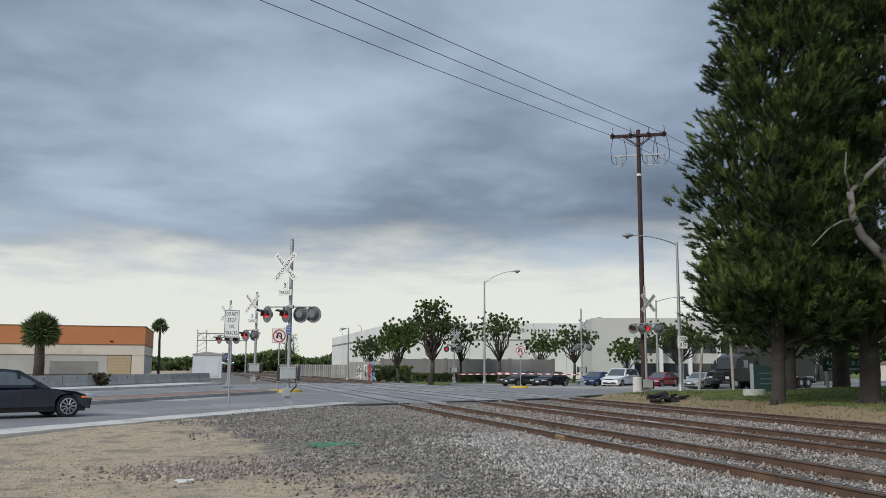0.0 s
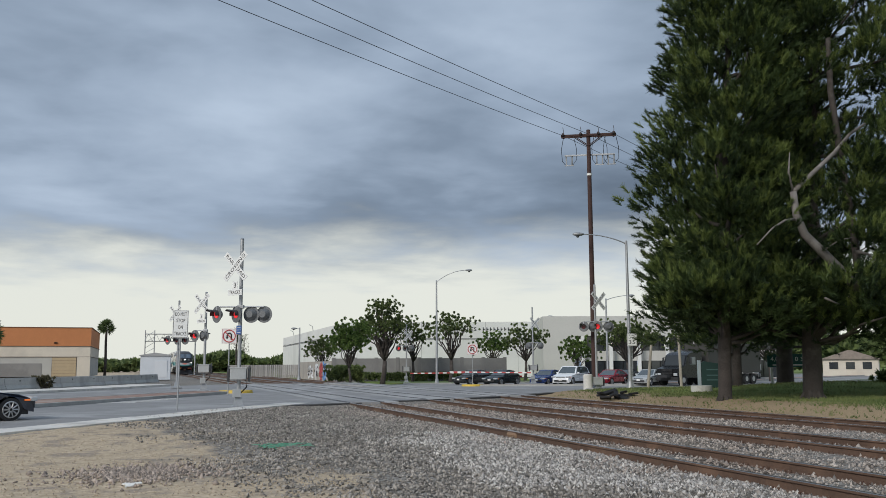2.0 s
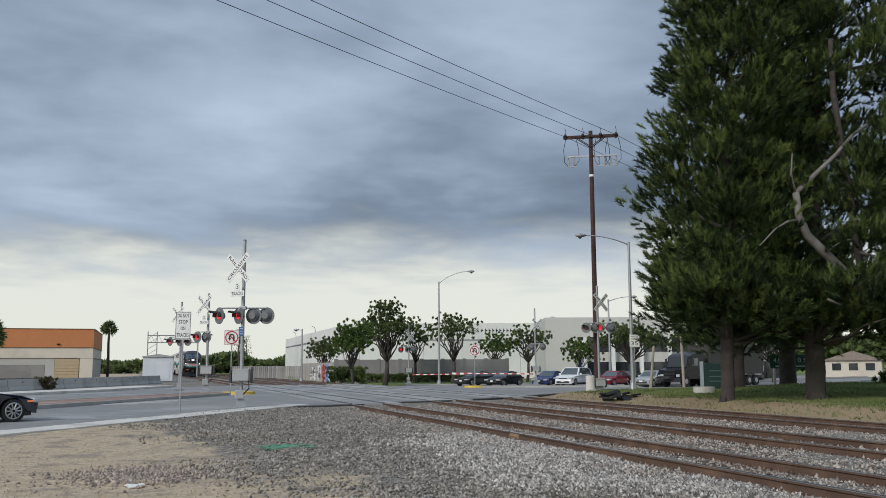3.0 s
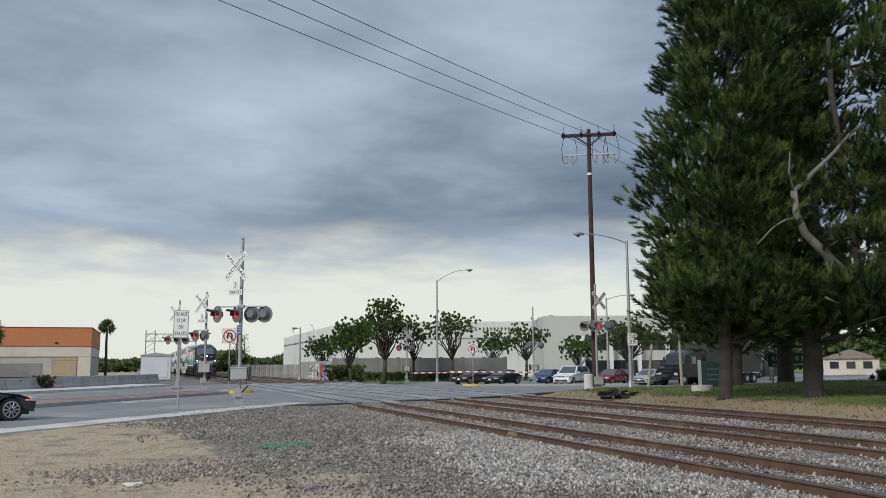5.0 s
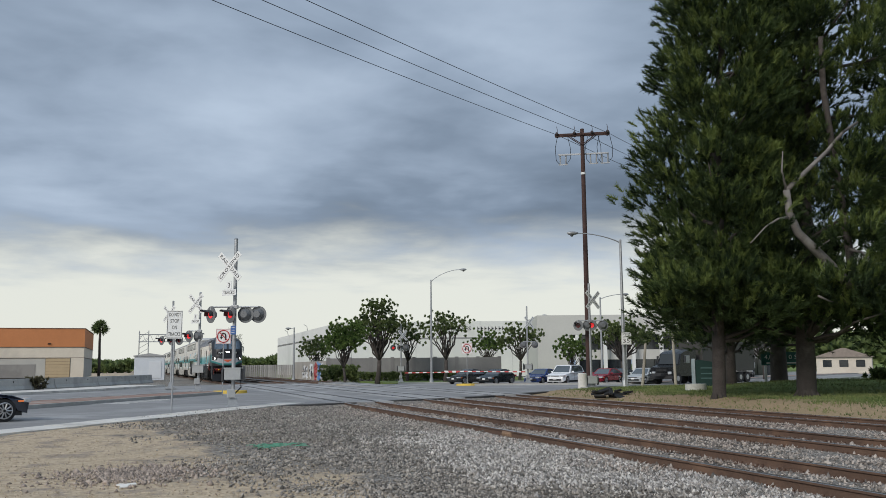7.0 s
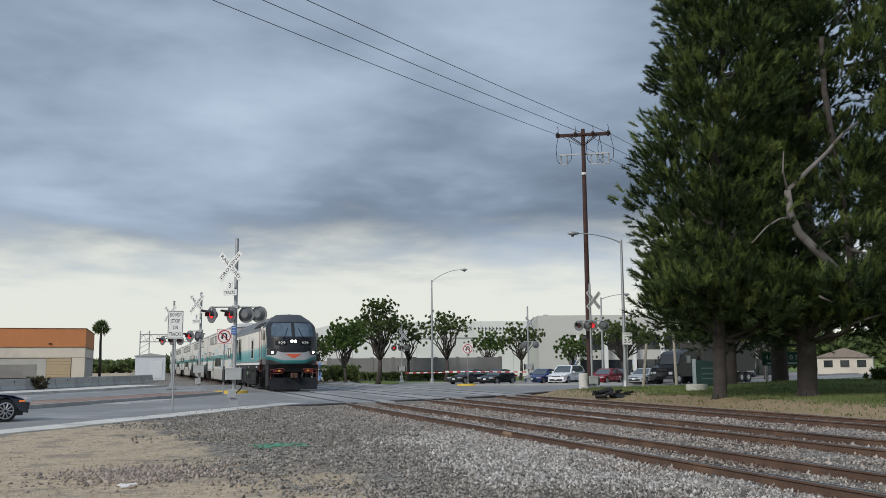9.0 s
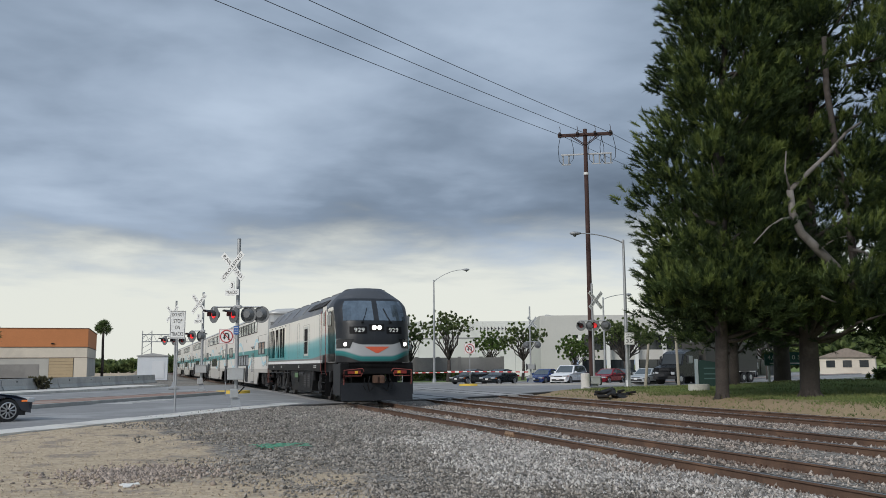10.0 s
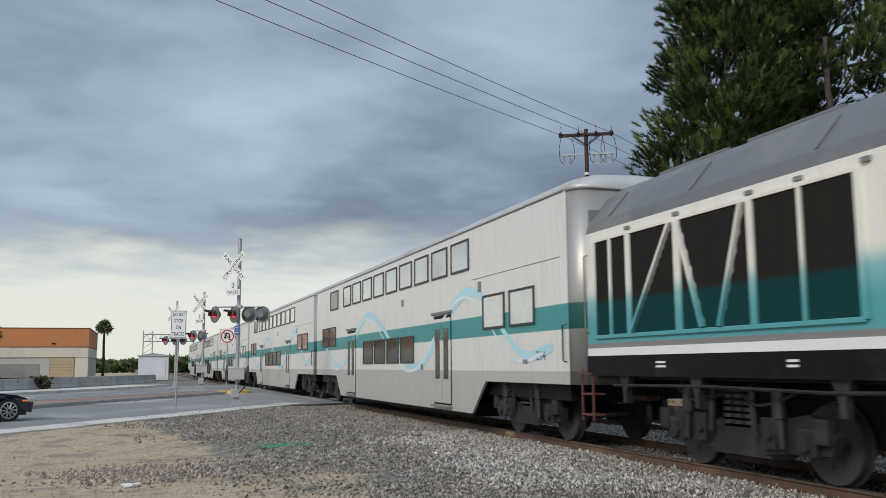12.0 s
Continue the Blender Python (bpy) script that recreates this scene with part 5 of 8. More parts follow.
def crossing_signal(x, y, z, h, sign_z, sign_rz, lamp_z, lamps, label, box_z=None, base="plate", tracks_plate=True, gate=None, text=True):
    t = thing("crossing_signal", pose(x, y, z), label, "crossing signal", "signals at the crossing")
    bm = B()
    rod(bm, (0, 0, 0.25), (0, 0, h), 0.075, 0.07, 16)
    rod(bm, (0, 0, h), (0, 0, h + 0.05), 0.085, 0.04, 16)
    part("mast", bm, GALV, t, "galvanised mast")
    bm = B()
    loft(bm, [[(sx * r, sy * r, zz) for sx, sy in ((-1, -1), (1, -1), (1, 1), (-1, 1))] for zz, r in ((-0.05, 0.30), (0.10, 0.28), (0.16, 0.18), (0.45, 0.13))])
    box(bm, (0, 0, 0.02), (0.75, 0.75, 0.10), None, 0.02)
    part("mast_base", bm, GALV, t)
    if sign_z:
        crossbuck(t, sign_z, sign_rz, text=text)
    if tracks_plate:
        bm = B()
        box(bm, (0, -0.36, sign_z - 1.02), (0.69, 0.012, 0.23), None, 0.004)
        box(bm, (0.0, -0.36, sign_z - 0.75), (0.24, 0.012, 0.31), None, 0.004)
        pl = part("tracks_plate", bm, SIGNWHITE, t, "white plate with the count of tracks", m=face_dir(sign_rz))
        words("lettering", "TRACKS", 0.13, INK, pl, pose(0, -0.368, sign_z - 1.02, 90, 0, 0), 0.56)
        words("lettering", "3", 0.20, INK, pl, pose(0, -0.368, sign_z - 0.75, 90, 0, 0))
    if lamps:
        bm = B()
        xs_ = [l[0] for l in lamps] + [0]
        tube(bm, [(min(xs_), 0.0, lamp_z + 0.30), (max(xs_), 0.0, lamp_z + 0.30)], 0.03, 8)
        for l in lamps:
            rod(bm, (l[0], l[1] * 0.6, lamp_z + 0.32), (l[0], l[1], lamp_z + 0.05), 0.025, 0.025, 8)
        box(bm, (0.0, 0, lamp_z + 0.30), (0.26, 0.2, 0.14), None, 0.02)
        part("lamp_arm", bm, GALV, t, "grey pipe arm", m=face_dir(-18))
        for lx, ly, rz, lit in lamps:
            c = face_dir(-18) @ Vector((lx, ly, lamp_z))
            flasher(t, c, rz, lit)
    if box_z:
        bm = B()
        box(bm, (0, -0.12, box_z), (0.62, 0.42, 0.42), None, 0.03)
        box(bm, (0, -0.12, box_z + 0.23), (0.66, 0.46, 0.05), None, 0.01)
        bx = part("mechanism_box", bm, ALU, t, "grey gate mechanism box", m=face_dir(-12))
        for s in (-1, 1):
            bm = B()
            prism(bm, [(-0.22, box_z - 0.26), (0.06, box_z - 0.30), (0.16, box_z + 0.24), (-0.02, box_z + 0.32), (-0.24, box_z + 0.1)], s * 0.36, s * 0.43, "x")
            part("counterweight", bm, LAMPBLACK, bx)
        bm = B()
        box(bm, (-0.08, -0.10, 0.62), (0.30, 0.26, 0.32), None, 0.02)
        part("junction_box", bm, ALU, t)
        bm = B()
        tube(bm, [(0.25, -0.1, box_z - 0.2), (0.30, -0.05, box_z - 0.5), (0.05, -0.12, box_z - 0.75), (0.0, -0.12, 0.7)], 0.025, 8)
        part("cable", bm, BLACK, t)
    if gate:
        ang, length = gate
        g = Vector((math.cos(radians(ang)), math.sin(radians(ang)), 0.0))
        n = int(length / 0.41)
        for q in range(n):
            bm = B()
            box(bm, (0.41 * (q + 0.5), 0, 0), (0.41, 0.035, 0.11), None)
            part("gate_arm_band", bm, SIGNWHITE if q % 2 else SIGNRED, t, m=pose(g.x * 0.35, g.y * 0.35 - 0.25, 1.05, 0, -0.6, ang))
    return t


F = face_dir
crossing_signal(3.42, 35.76, -0.12, 6.64, 5.52, -46, 3.66, [(-0.92, -0.05, -62, True), (-0.16, -0.05, -62, True), (0.42, 0.06, 150, False), (0.92, 0.06, 150, False)],
                "grey railway crossing signal with a white crossbuck and lit red flashers", 1.35)
crossing_signal(3.17, 53.7, 0.10, 5.7, 5.05, -46, 3.2, [(-0.60, -0.05, -50, True), (-0.08, 0.05, 140, False)], "railway crossing signal with crossbuck standing on the median", 1.3, gate=None)
crossing_signal(2.05, 66.0, 0.05, 6.1, 5.2, -46, 3.35, [(-0.75, 0, -60, True), (-0.10, 0, -60, False), (0.5, 0, -45, False)], "railway crossing signal with crossbuck beyond the median", None, tracks_plate=False)
crossing_signal(26.69, 93.8, -0.32, 6.3, 5.1, 14, 3.75, [(-0.85, 0, 10, True), (-0.1, 0, 0, False), (0.55, 0.1, 170, False)], "railway crossing signal with a lowered striped gate arm", 1.5, tracks_plate=False, gate=(-35, 11.0))
crossing_signal(34.16, 77.0, -0.20, 7.1, 5.6, 14, 3.55, [(-0.35, 0, 160, False), (0.7, 0, 175, False)], "railway crossing signal with a lowered striped gate arm on the median", 1.5, tracks_plate=False, gate=(138, 8.5))
crossing_signal(27.03, 51.1, 0.0, 6.6, 5.55, 12, 3.95, [(-0.75, -0.05, -45, False), (-0.12, 0.05, 160, False), (0.12, -0.05, -35, True), (0.85, 0.05, 160, False)], "railway crossing signal with crossbuck and red flashers beside a pole", 0.5, tracks_plate=False)

xs_mast = thing("marker_plate", pose(3.42, 35.76, -0.12), "small blue notice plate strapped to the signal mast", "plate")
bm = B()
box(bm, (-0.02, -0.10, 3.05), (0.20, 0.012, 0.34), None, 0.004)
part("plate", bm, BLUE, xs_mast, m=face_dir(-20))
bm = B()
for z in (2.95, 3.05, 3.15):
    box(bm, (-0.02, -0.108, z), (0.13, 0.004, 0.015))
part("lettering_bars", bm, SIGNWHITE, xs_mast, m=face_dir(-20))

# ---- signs ----
def road_sign(x, y, z, h, w, ht, rz, label, rows, post_r=0.032, border=INK, lean=0.0):
    t = thing("road_sign", pose(x, y, z, 0, lean, 0), label, "road sign")
    bm = B()
    rod(bm, (0, 0, -0.1), (0, 0, h - 0.02), post_r, post_r, 10)
    part("post", bm, GALV, t, "grey steel post")
    bm = B()
    box(bm, (0, -0.05, h - ht / 2), (w, 0.006, ht), None, 0.002)
    pl = part("plate", bm, SIGNWHITE, t, "white sign plate", m=face_dir(rz))
    bm = B()
    frame_x = w / 2 - 0.025
    for s in (-1, 1):
        box(bm, (s * frame_x, -0.055, h - ht / 2), (0.014, 0.003, ht - 0.05))
        box(bm, (0, -0.055, h - ht / 2 + s * (ht / 2 - 0.025)), (w - 0.05, 0.003, 0.014))
    part("border", bm, border, pl)
    for text, size, dz, width in rows:
        words("lettering", text, size, INK, pl, pose(0, -0.056, h - dz, 90, 0, 0), width)
    return t, pl


road_sign(1.06, 32.8, -0.17, 3.66, 0.54, 0.98, -14, "white do-not-stop-on-tracks sign on a grey post",
          [("DO NOT", 0.13, 0.15, 0.40), ("STOP", 0.13, 0.37, 0.30), ("ON", 0.13, 0.60, 0.16), ("TRACKS", 0.13, 0.83, 0.42)], lean=0.6)
road_sign(28.9 + 0.02, 49.9, 0.0, 3.50, 0.62, 0.80, -20, "white speed limit sign fixed to a street lamp", [("SPEED", 0.10, 0.14, 0.44), ("LIMIT", 0.10, 0.30, 0.40), ("35", 0.25, 0.57, 0.42)], 0.02)


def no_u_turn(x, y, z, h, w, rz):
    t, pl = road_sign(x, y, z, h, w, w, rz, "white no U-turn sign with a red ring on a grey post", [], border=SIGNRED)
    c = h - w / 2
    bm = B()
    ring = [(0.40 * w * math.cos(a * math.tau / 32), -0.060, c + 0.40 * w * math.sin(a * math.tau / 32)) for a in range(33)]
    tube(bm, ring, 0.026 * w / 0.7, 6)
    tube(bm, [(-0.28 * w, -0.061, c + 0.28 * w), (0.28 * w, -0.061, c - 0.28 * w)], 0.026 * w / 0.7, 6)
    part("red_ring", bm, SIGNRED, pl, "red ring and slash")
    bm = B()
    pts = [(0.14 * w, -0.058, c - 0.24 * w), (0.14 * w, -0.058, c + 0.06 * w)] + [(0.14 * w * math.cos(a), -0.058, c + 0.06 * w + 0.14 * w * math.sin(a)) for a in (0.5, 1.0, 1.57, 2.1, 2.6)] + [(-0.14 * w, -0.058, c + 0.06 * w), (-0.14 * w, -0.058, c - 0.08 * w)]
    tube(bm, pts, 0.035 * w / 0.7, 6)
    prism(bm, [(-0.25 * w, c - 0.06 * w), (-0.03 * w, c - 0.06 * w), (-0.14 * w, c - 0.22 * w)], -0.061, -0.056, "y")
    part("arrow", bm, INK, pl)


no_u_turn(4.18, 49.5, 0.10, 3.45, 0.80, -16)
no_u_turn(28.33, 77.5, -0.20, 3.70, 0.98, -18)

# ---- street lamps ----
def street_lamp(x, y, z, h, arm, ang, rise=0.9, label="tall grey street lamp with a curved arm"):
    t = thing("street_lamp", pose(x, y, z), label, "street lamp", "street lamps")
    bm = B()
    rod(bm, (0, 0, 0), (0, 0, 0.5), 0.26, 0.18, 12)
    rod(bm, (0, 0, 0.5), (0, 0, h), 0.13, 0.075, 14)
    rod(bm, (0, 0, h), (0, 0, h + 0.08), 0.09, 0.05, 12)
    part("pole", bm, GALV, t, "grey tapered pole")
    d = Vector((math.cos(radians(ang)), math.sin(radians(ang)), 0))
    bm = B()
    pts = [d * (arm * k) + Vector((0, 0, h - 0.15 + rise * math.sin(k * math.pi / 2) ** 0.8)) for k in (0, 0.1, 0.25, 0.4, 0.6, 0.8, 1.0)]
    tube(bm, pts, 0.045, 8, 0.03)
    part("arm", bm, GALV, t)
    e = pts[-1]
    bm = B()
    m = Matrix.Translation(e + d * 0.25) @ pose(0, 0, 0, 0, 0, ang)
    rings = []
    for xx, w, hh in ((-0.30, 0.05, 0.05), (-0.15, 0.12, 0.10), (0.10, 0.17, 0.13), (0.32, 0.12, 0.10), (0.42, 0.03, 0.03)):
        rings.append([m @ Vector((xx, w * math.cos(a * math.tau / 12), hh * math.sin(a * math.tau / 12))) for a in range(12)])
    loft(bm, rings)
    hd = part("lamp_head", bm, mat("lamp_head_grey", (0.30, 0.31, 0.32), 0.5, 0.3, 0.1, 2.0, 0.0), t, "grey cobra lamp head", True)
    bm = B()
    rod(bm, m @ Vector((0.1, 0, -0.12)), m @ Vector((0.1, 0, -0.22)), 0.13, 0.06, 12)
    part("lens", bm, LAMP_OFF, hd)
    return t


street_lamp(28.9, 50.19, 0.0, 9.35, 2.75, 162, 0.65)
street_lamp(28.66, 89.2, -0.32, 10.7, 3.1, -18, 1.28)
street_lamp(44.7, 82.1, -0.32, 8.6, 2.3, -18, 0.5)
street_lamp(52.5, 109.0, -0.3, 8.3, 1.1, 160, 0.2, "thin grey parking lot lamp")
street_lamp(17.7, 110.0, -0.2, 6.4, 0.4, 160, 0.1, "thin grey lamp post beside the wall")

# ---- the utility pole and its wires ----
POLEWOOD = mat("creosoted_pole_wood", (0.052, 0.026, 0.022), 0.85, 0, 0.3, 3.0, 0.4, 20, (0.095, 0.052, 0.042), 0.8)
up = thing("utility_pole", pose(27.27, 51.85, 0), "tall reddish-brown wooden utility pole with double crossarms and insulators", "utility pole")
bm = B()
rod(bm, (0, 0, -0.3), (0, 0, 17.0), 0.18, 0.13, 16)
part("pole", bm, POLEWOOD, up)
ARM = Vector((0.88, -0.47, 0)).normalized()
RUN = Vector((0.799, 0.602, 0.015)).normalized()
rz_arm = math.degrees(math.atan2(ARM.y, ARM.x))
for s in (-1, 1):
    bm = B()
    box(bm, (0, s * 0.17, 16.62), (3.6, 0.10, 0.14), None, 0.015)
    part("crossarm", bm, POLEWOOD, up, m=face_dir(rz_arm))
bm = B()
for s in (-1, 1):
    tube(bm, [(s * 0.9, 0.2, 16.55), (0, 0.2, 15.9)], 0.03, 6)
    tube(bm, [(s * 0.9, -0.2, 16.55), (0, -0.2, 15.9)], 0.03, 6)
part("brace", bm, POLEWOOD, up, m=face_dir(rz_arm))
CERAMIC = mat("dark_porcelain", (0.05, 0.035, 0.035), 0.25, 0, 0.2, 3.0, 0.0)
for x in (-1.65, -0.5, 0.65, 1.65):
    bm = B()
    for s in (-1, 1):
        for k in range(3):
            rod(bm, (x, s * (0.25 + 0.1 * k), 16.66), (x, s * (0.31 + 0.1 * k), 16.66), 0.10, 0.07, 10)
    tube(bm, [(x, 0.0, 16.7), (x + 0.03, 0, 17.0), (x - 0.02, 0, 17.25)], 0.02, 6)
    part("insulator", bm, CERAMIC, up, "dark disc insulators", m=face_dir(rz_arm))
bm = B()
box(bm, (0, 0.22, 15.35), (3.2, 0.08, 0.10), None, 0.01)
part("lower_arm", bm, GALV, up, "grey steel cutout arm", m=face_dir(rz_arm))
for x in (-1.3, 0.7, 1.45):
    bm = B()
    box(bm, (x, 0.24, 15.35), (0.5, 0.1, 0.08), None, 0.01)
    for q in (-0.2, 0.2):
        rod(bm, (x + q, 0.3, 15.35), (x + q * 0.9, 0.35, 14.75), 0.05, 0.05, 8)
    box(bm, (x, 0.32, 14.70), (0.6, 0.06, 0.06), None)
    co = part("cutout", bm, GALV, up, "fuse cutout", m=face_dir(rz_arm))
    bm = B()
    tube(bm, [(x - 0.35, 0.1, 16.5), (x - 0.5, 0.2, 15.8), (x - 0.45, 0.3, 15.0), (x - 0.2, 0.35, 14.7)], 0.02, 6)
    tube(bm, [(x + 0.35, 0.1, 16.5), (x + 0.5, 0.2, 15.8), (x + 0.5, 0.3, 15.1), (x + 0.2, 0.35, 14.7)], 0.02, 6)
    part("jumper", bm, BLACK, co)
bm = B()
rod(bm, (0, 0, 13.9), (0, 0, 14.05), 0.168, 0.168, 14)
part("pole_band", bm, SIGNWHITE, up)
WIRE = mat("dark_wire", (0.03, 0.03, 0.032), 0.6, 0.2, 0.1, 1.0, 0.0)
base_p = Vector((27.27, 51.85, 16.68))
for x in (-1.65, 0.1, 1.65):
    a = base_p + ARM * x
    w = thing("overhead_wire", pose(0, 0, 0), "thin dark overhead power wire with a slight sag", "power line", "overhead wires")
    for s, span in ((-1, 62.0), (1, 55.0)):
        bm = B()
        pts = [a + RUN * (s * span * k / 20) + Vector((0, 0, -0.35 * 4 * (k / 20) * (1 - k / 20))) for k in range(21)]
        tube(bm, pts, 0.016, 5)
        part("span", bm, WIRE, w)

# ---- small things by the tracks ----
bm = B()
rod(bm, (0, 0, -0.2), (0, 0, 0.90), 0.29, 0.29, 24)
rod(bm, (0, 0, 0.90), (0, 0, 0.95), 0.29, 0.24, 24)
o = part("concrete_drum", bm, CONCRETE, m=pose(26.35, 51.0, 0))
tagged(o, "pale concrete drum beside the crossing signal", "bollard")
bm = B()
rod(bm, (0, 0, -0.2), (0, 0, 0.36), 0.52, 0.52, 24)
o = part("concrete_planter", bm, CONCRETE, m=pose(26.4, 38.9, 0.12))
tagged(o, "low round pale concrete planter on the grass", "planter")
RUBBER = mat("black_rubber_scrap", (0.010, 0.010, 0.011), 0.75, 0, 0.4, 5.0, 0.4)
sc = thing("rubber_scraps", pose(20.7, 37.6, -0.02), "heap of black rubber crossing scraps on dry grass", "debris")
rng = random.Random(5)
for k in range(16):
    bm = B()
    box(bm, (0, 0, 0), (rng.uniform(0.25, 0.8), rng.uniform(0.15, 0.4), 0.10), pose(rng.gauss(0, 0.45), rng.gauss(0, 0.2), 0.03 + 0.018 * k, rng.uniform(-20, 20), rng.uniform(-16, 16), rng.uniform(-70, 70)), 0.03)
    part("rubber_strip", bm, RUBBER, sc)
bm = B()
prism(bm, [(-0.13, -0.05), (-0.02, -0.08), (0.03, -0.02), (0.13, -0.06), (0.15, 0.01), (0.02, 0.05), (-0.03, 0.12), (-0.10, 0.10), (-0.07, 0.03)], 0, 0.015)
o = part("paper_scrap", bm, mat("white_litter", (0.7, 0.68, 0.64), 0.8, 0, 0.15, 5.0, 0.2), m=pose(-0.14, 13.77, -0.155, 8, -6, 30))
tagged(o, "crumpled scrap of white paper on the dirt", "litter")
bm = B()
rng = random.Random(8)
for k in range(46):
    p = Vector((rng.uniform(-0.45, 0.45), rng.uniform(-0.35, 0.35), rng.uniform(0.0, 0.05)))
    q = p + Vector((rng.uniform(-0.3, 0.3), rng.uniform(-0.12, 0.12), rng.uniform(-0.02, 0.03)))
    tube(bm, [p, (p + q) / 2 + Vector((0, 0, 0.02)), q], 0.006, 4)
o = part("green_netting", bm, mat("green_plastic_net", (0.12, 0.36, 0.24), 0.6, 0, 0.2, 4.0, 0.0), m=pose(2.67, 18.87, -0.14))
tagged(o, "tangle of torn green plastic netting on the stones", "litter")
bm = B()
box(bm, (0, 0, 0), (0.6, 0.24, 0.12), None, 0.03)
o = part("white_block", bm, mat("white_spattered_block", (0.62, 0.6, 0.57), 0.8, 0, 0.2, 5.0, 0.3), m=pose(12.75, 23.9, -0.10, 3, 5, 12))
tagged(o, "white-painted stone block between the tracks", "block")
# insulated joint on the near rail
bm = B()
box(bm, (0, 0, 0), (0.10, 0.5, 0.11), None, 0.01)
for k in (-0.18, -0.06, 0.06, 0.18):
    rod(bm, (-0.08, k, 0), (0.08, k, 0), 0.025, 0.025, 8)
o = part("rail_joint", bm, mat("tan_joint_bar", (0.30, 0.20, 0.13), 0.7, 0.1, 0.2, 4.0, 0.1), m=pose(8.16, 19.6, -0.09))
tagged(o, "rusty tan joint bar bolted on the near rail", "rail joint")


# ---- trees ----
PINE_BARK = mat("grey_brown_pine_bark", (0.055, 0.046, 0.041), 0.95, 0, 0.45, 4.0, 1.0, 9, (0.12, 0.105, 0.095), 1.2)
PALE_BARK = mat("pale_dead_limb_bark", (0.155, 0.14, 0.13), 0.95, 0, 0.3, 4.0, 0.7, 14, (0.24, 0.225, 0.21), 1.5)


def leaf_material(name, lo, hi, trans=0.25):
    m = bpy.data.materials.new(name)
    MATS[name] = m
    m.use_nodes = True
    n = Nodes(m.node_tree)
    r = n.add("ShaderNodeNewGeometry").outputs["Random Per Island"]
    tc = n.add("ShaderNodeTexCoord").outputs["Object"]
    b = n.noise(tc, 0.55, 3.0, 0.5)
    f = n.math("ADD", n.math("MULTIPLY", r, 0.5), n.math("MULTIPLY", n.smooth(b, 0.35, 0.65), 0.5))
    col = n.ramp(f, [(0.1, lo), (0.9, hi)])
    p = n.add("ShaderNodeBsdfPrincipled")
    n.link(col, p.inputs["Base Color"])
    p.inputs["Roughness"].default_value = 0.6
    p.inputs["Specular IOR Level"].default_value = 0.3
    t = n.add("ShaderNodeBsdfTranslucent")
    n.link(col, t.inputs["Color"])
    mx = n.add("ShaderNodeMixShader")
    mx.inputs[0].default_value = trans
    n.link(p.outputs[0], mx.inputs[1])
    n.link(t.outputs[0], mx.inputs[2])
    o = n.add("ShaderNodeOutputMaterial")
    n.link(mx.outputs[0], o.inputs[0])
    return m


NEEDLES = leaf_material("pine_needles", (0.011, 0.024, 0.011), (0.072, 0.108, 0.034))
# paler green: young needles, with the light on bough tops put into the colour
YOUNG_LIT = leaf_material("young_pine_needles", (0.062, 0.096, 0.026), (0.20, 0.25, 0.07))
LEAVES = leaf_material("broad_leaves", (0.05, 0.095, 0.025), (0.19, 0.275, 0.075), 0.35)
DARKLEAVES = leaf_material("dark_broad_leaves", (0.05, 0.078, 0.030), (0.22, 0.275, 0.10), 0.35)
FRONDS = leaf_material("palm_fronds", (0.045, 0.075, 0.025), (0.16, 0.21, 0.085))


def blades(points, dirs, rng, per, length, width, spread, up=0.0, sides=4):
    """Many slim leaves that spring from points along dirs, as one mesh."""
    P = np.repeat(np.asarray(points, float), per, axis=0)
    D = np.repeat(np.asarray(dirs, float), per, axis=0)
    n = len(P)
    D = D + rng.normal(0, spread, (n, 3)) + np.array([0, 0, up])
    D /= np.linalg.norm(D, axis=1)[:, None] + 1e-9
    S = np.cross(D, rng.normal(0, 1, (n, 3)))
    S /= np.linalg.norm(S, axis=1)[:, None] + 1e-9
    Ln = (length * rng.uniform(0.6, 1.25, n))[:, None]
    W = (width * rng.uniform(0.7, 1.3, n))[:, None]
    a = P + D * Ln * 0.02
    b = P + D * Ln * 0.55 + S * W
    c = P + D * Ln
    d = P + D * Ln * 0.55 - S * W
    V = np.stack([a, b, c, d], 1) if sides == 4 else np.stack([a + S * W, c, a - S * W], 1)
    V = V.reshape(-1, 3)
    F_ = np.arange(sides * n)
    me = bpy.data.meshes.new("foliage")
    me.vertices.add(len(V))
    me.vertices.foreach_set("co", V.ravel())
    me.loops.add(sides * n)
    me.loops.foreach_set("vertex_index", F_.ravel().astype(np.int32))
    me.polygons.add(n)
    me.polygons.foreach_set("loop_start", np.arange(0, sides * n, sides, dtype=np.int32))
    me.update(calc_edges=True)
    me.validate()
    return me


def mesh_part(name, me, material, parent, label=""):
    me.materials.append(material)
    ob = new(name, me)
    ob.parent = parent
    me.name = name
    if label:
        ob["label"] = label
    return ob


def limb(bm, a, b, r0, r1, rng, sag=0.0, seg=6):
    a, b = Vector(a), Vector(b)
    L = (b - a).length
    pts = []
    for i in range(seg + 1):
        k = i / seg
        w = math.sin(math.pi * k) * L * 0.07
        pts.append(a.lerp(b, k) + Vector((rng.uniform(-w, w), rng.uniform(-w, w), sag * math.sin(math.pi * k) + rng.uniform(-w, w) * 0.5)))
    pts[0], pts[-1] = a, b
    tube(bm, pts, r0, 7, r1)


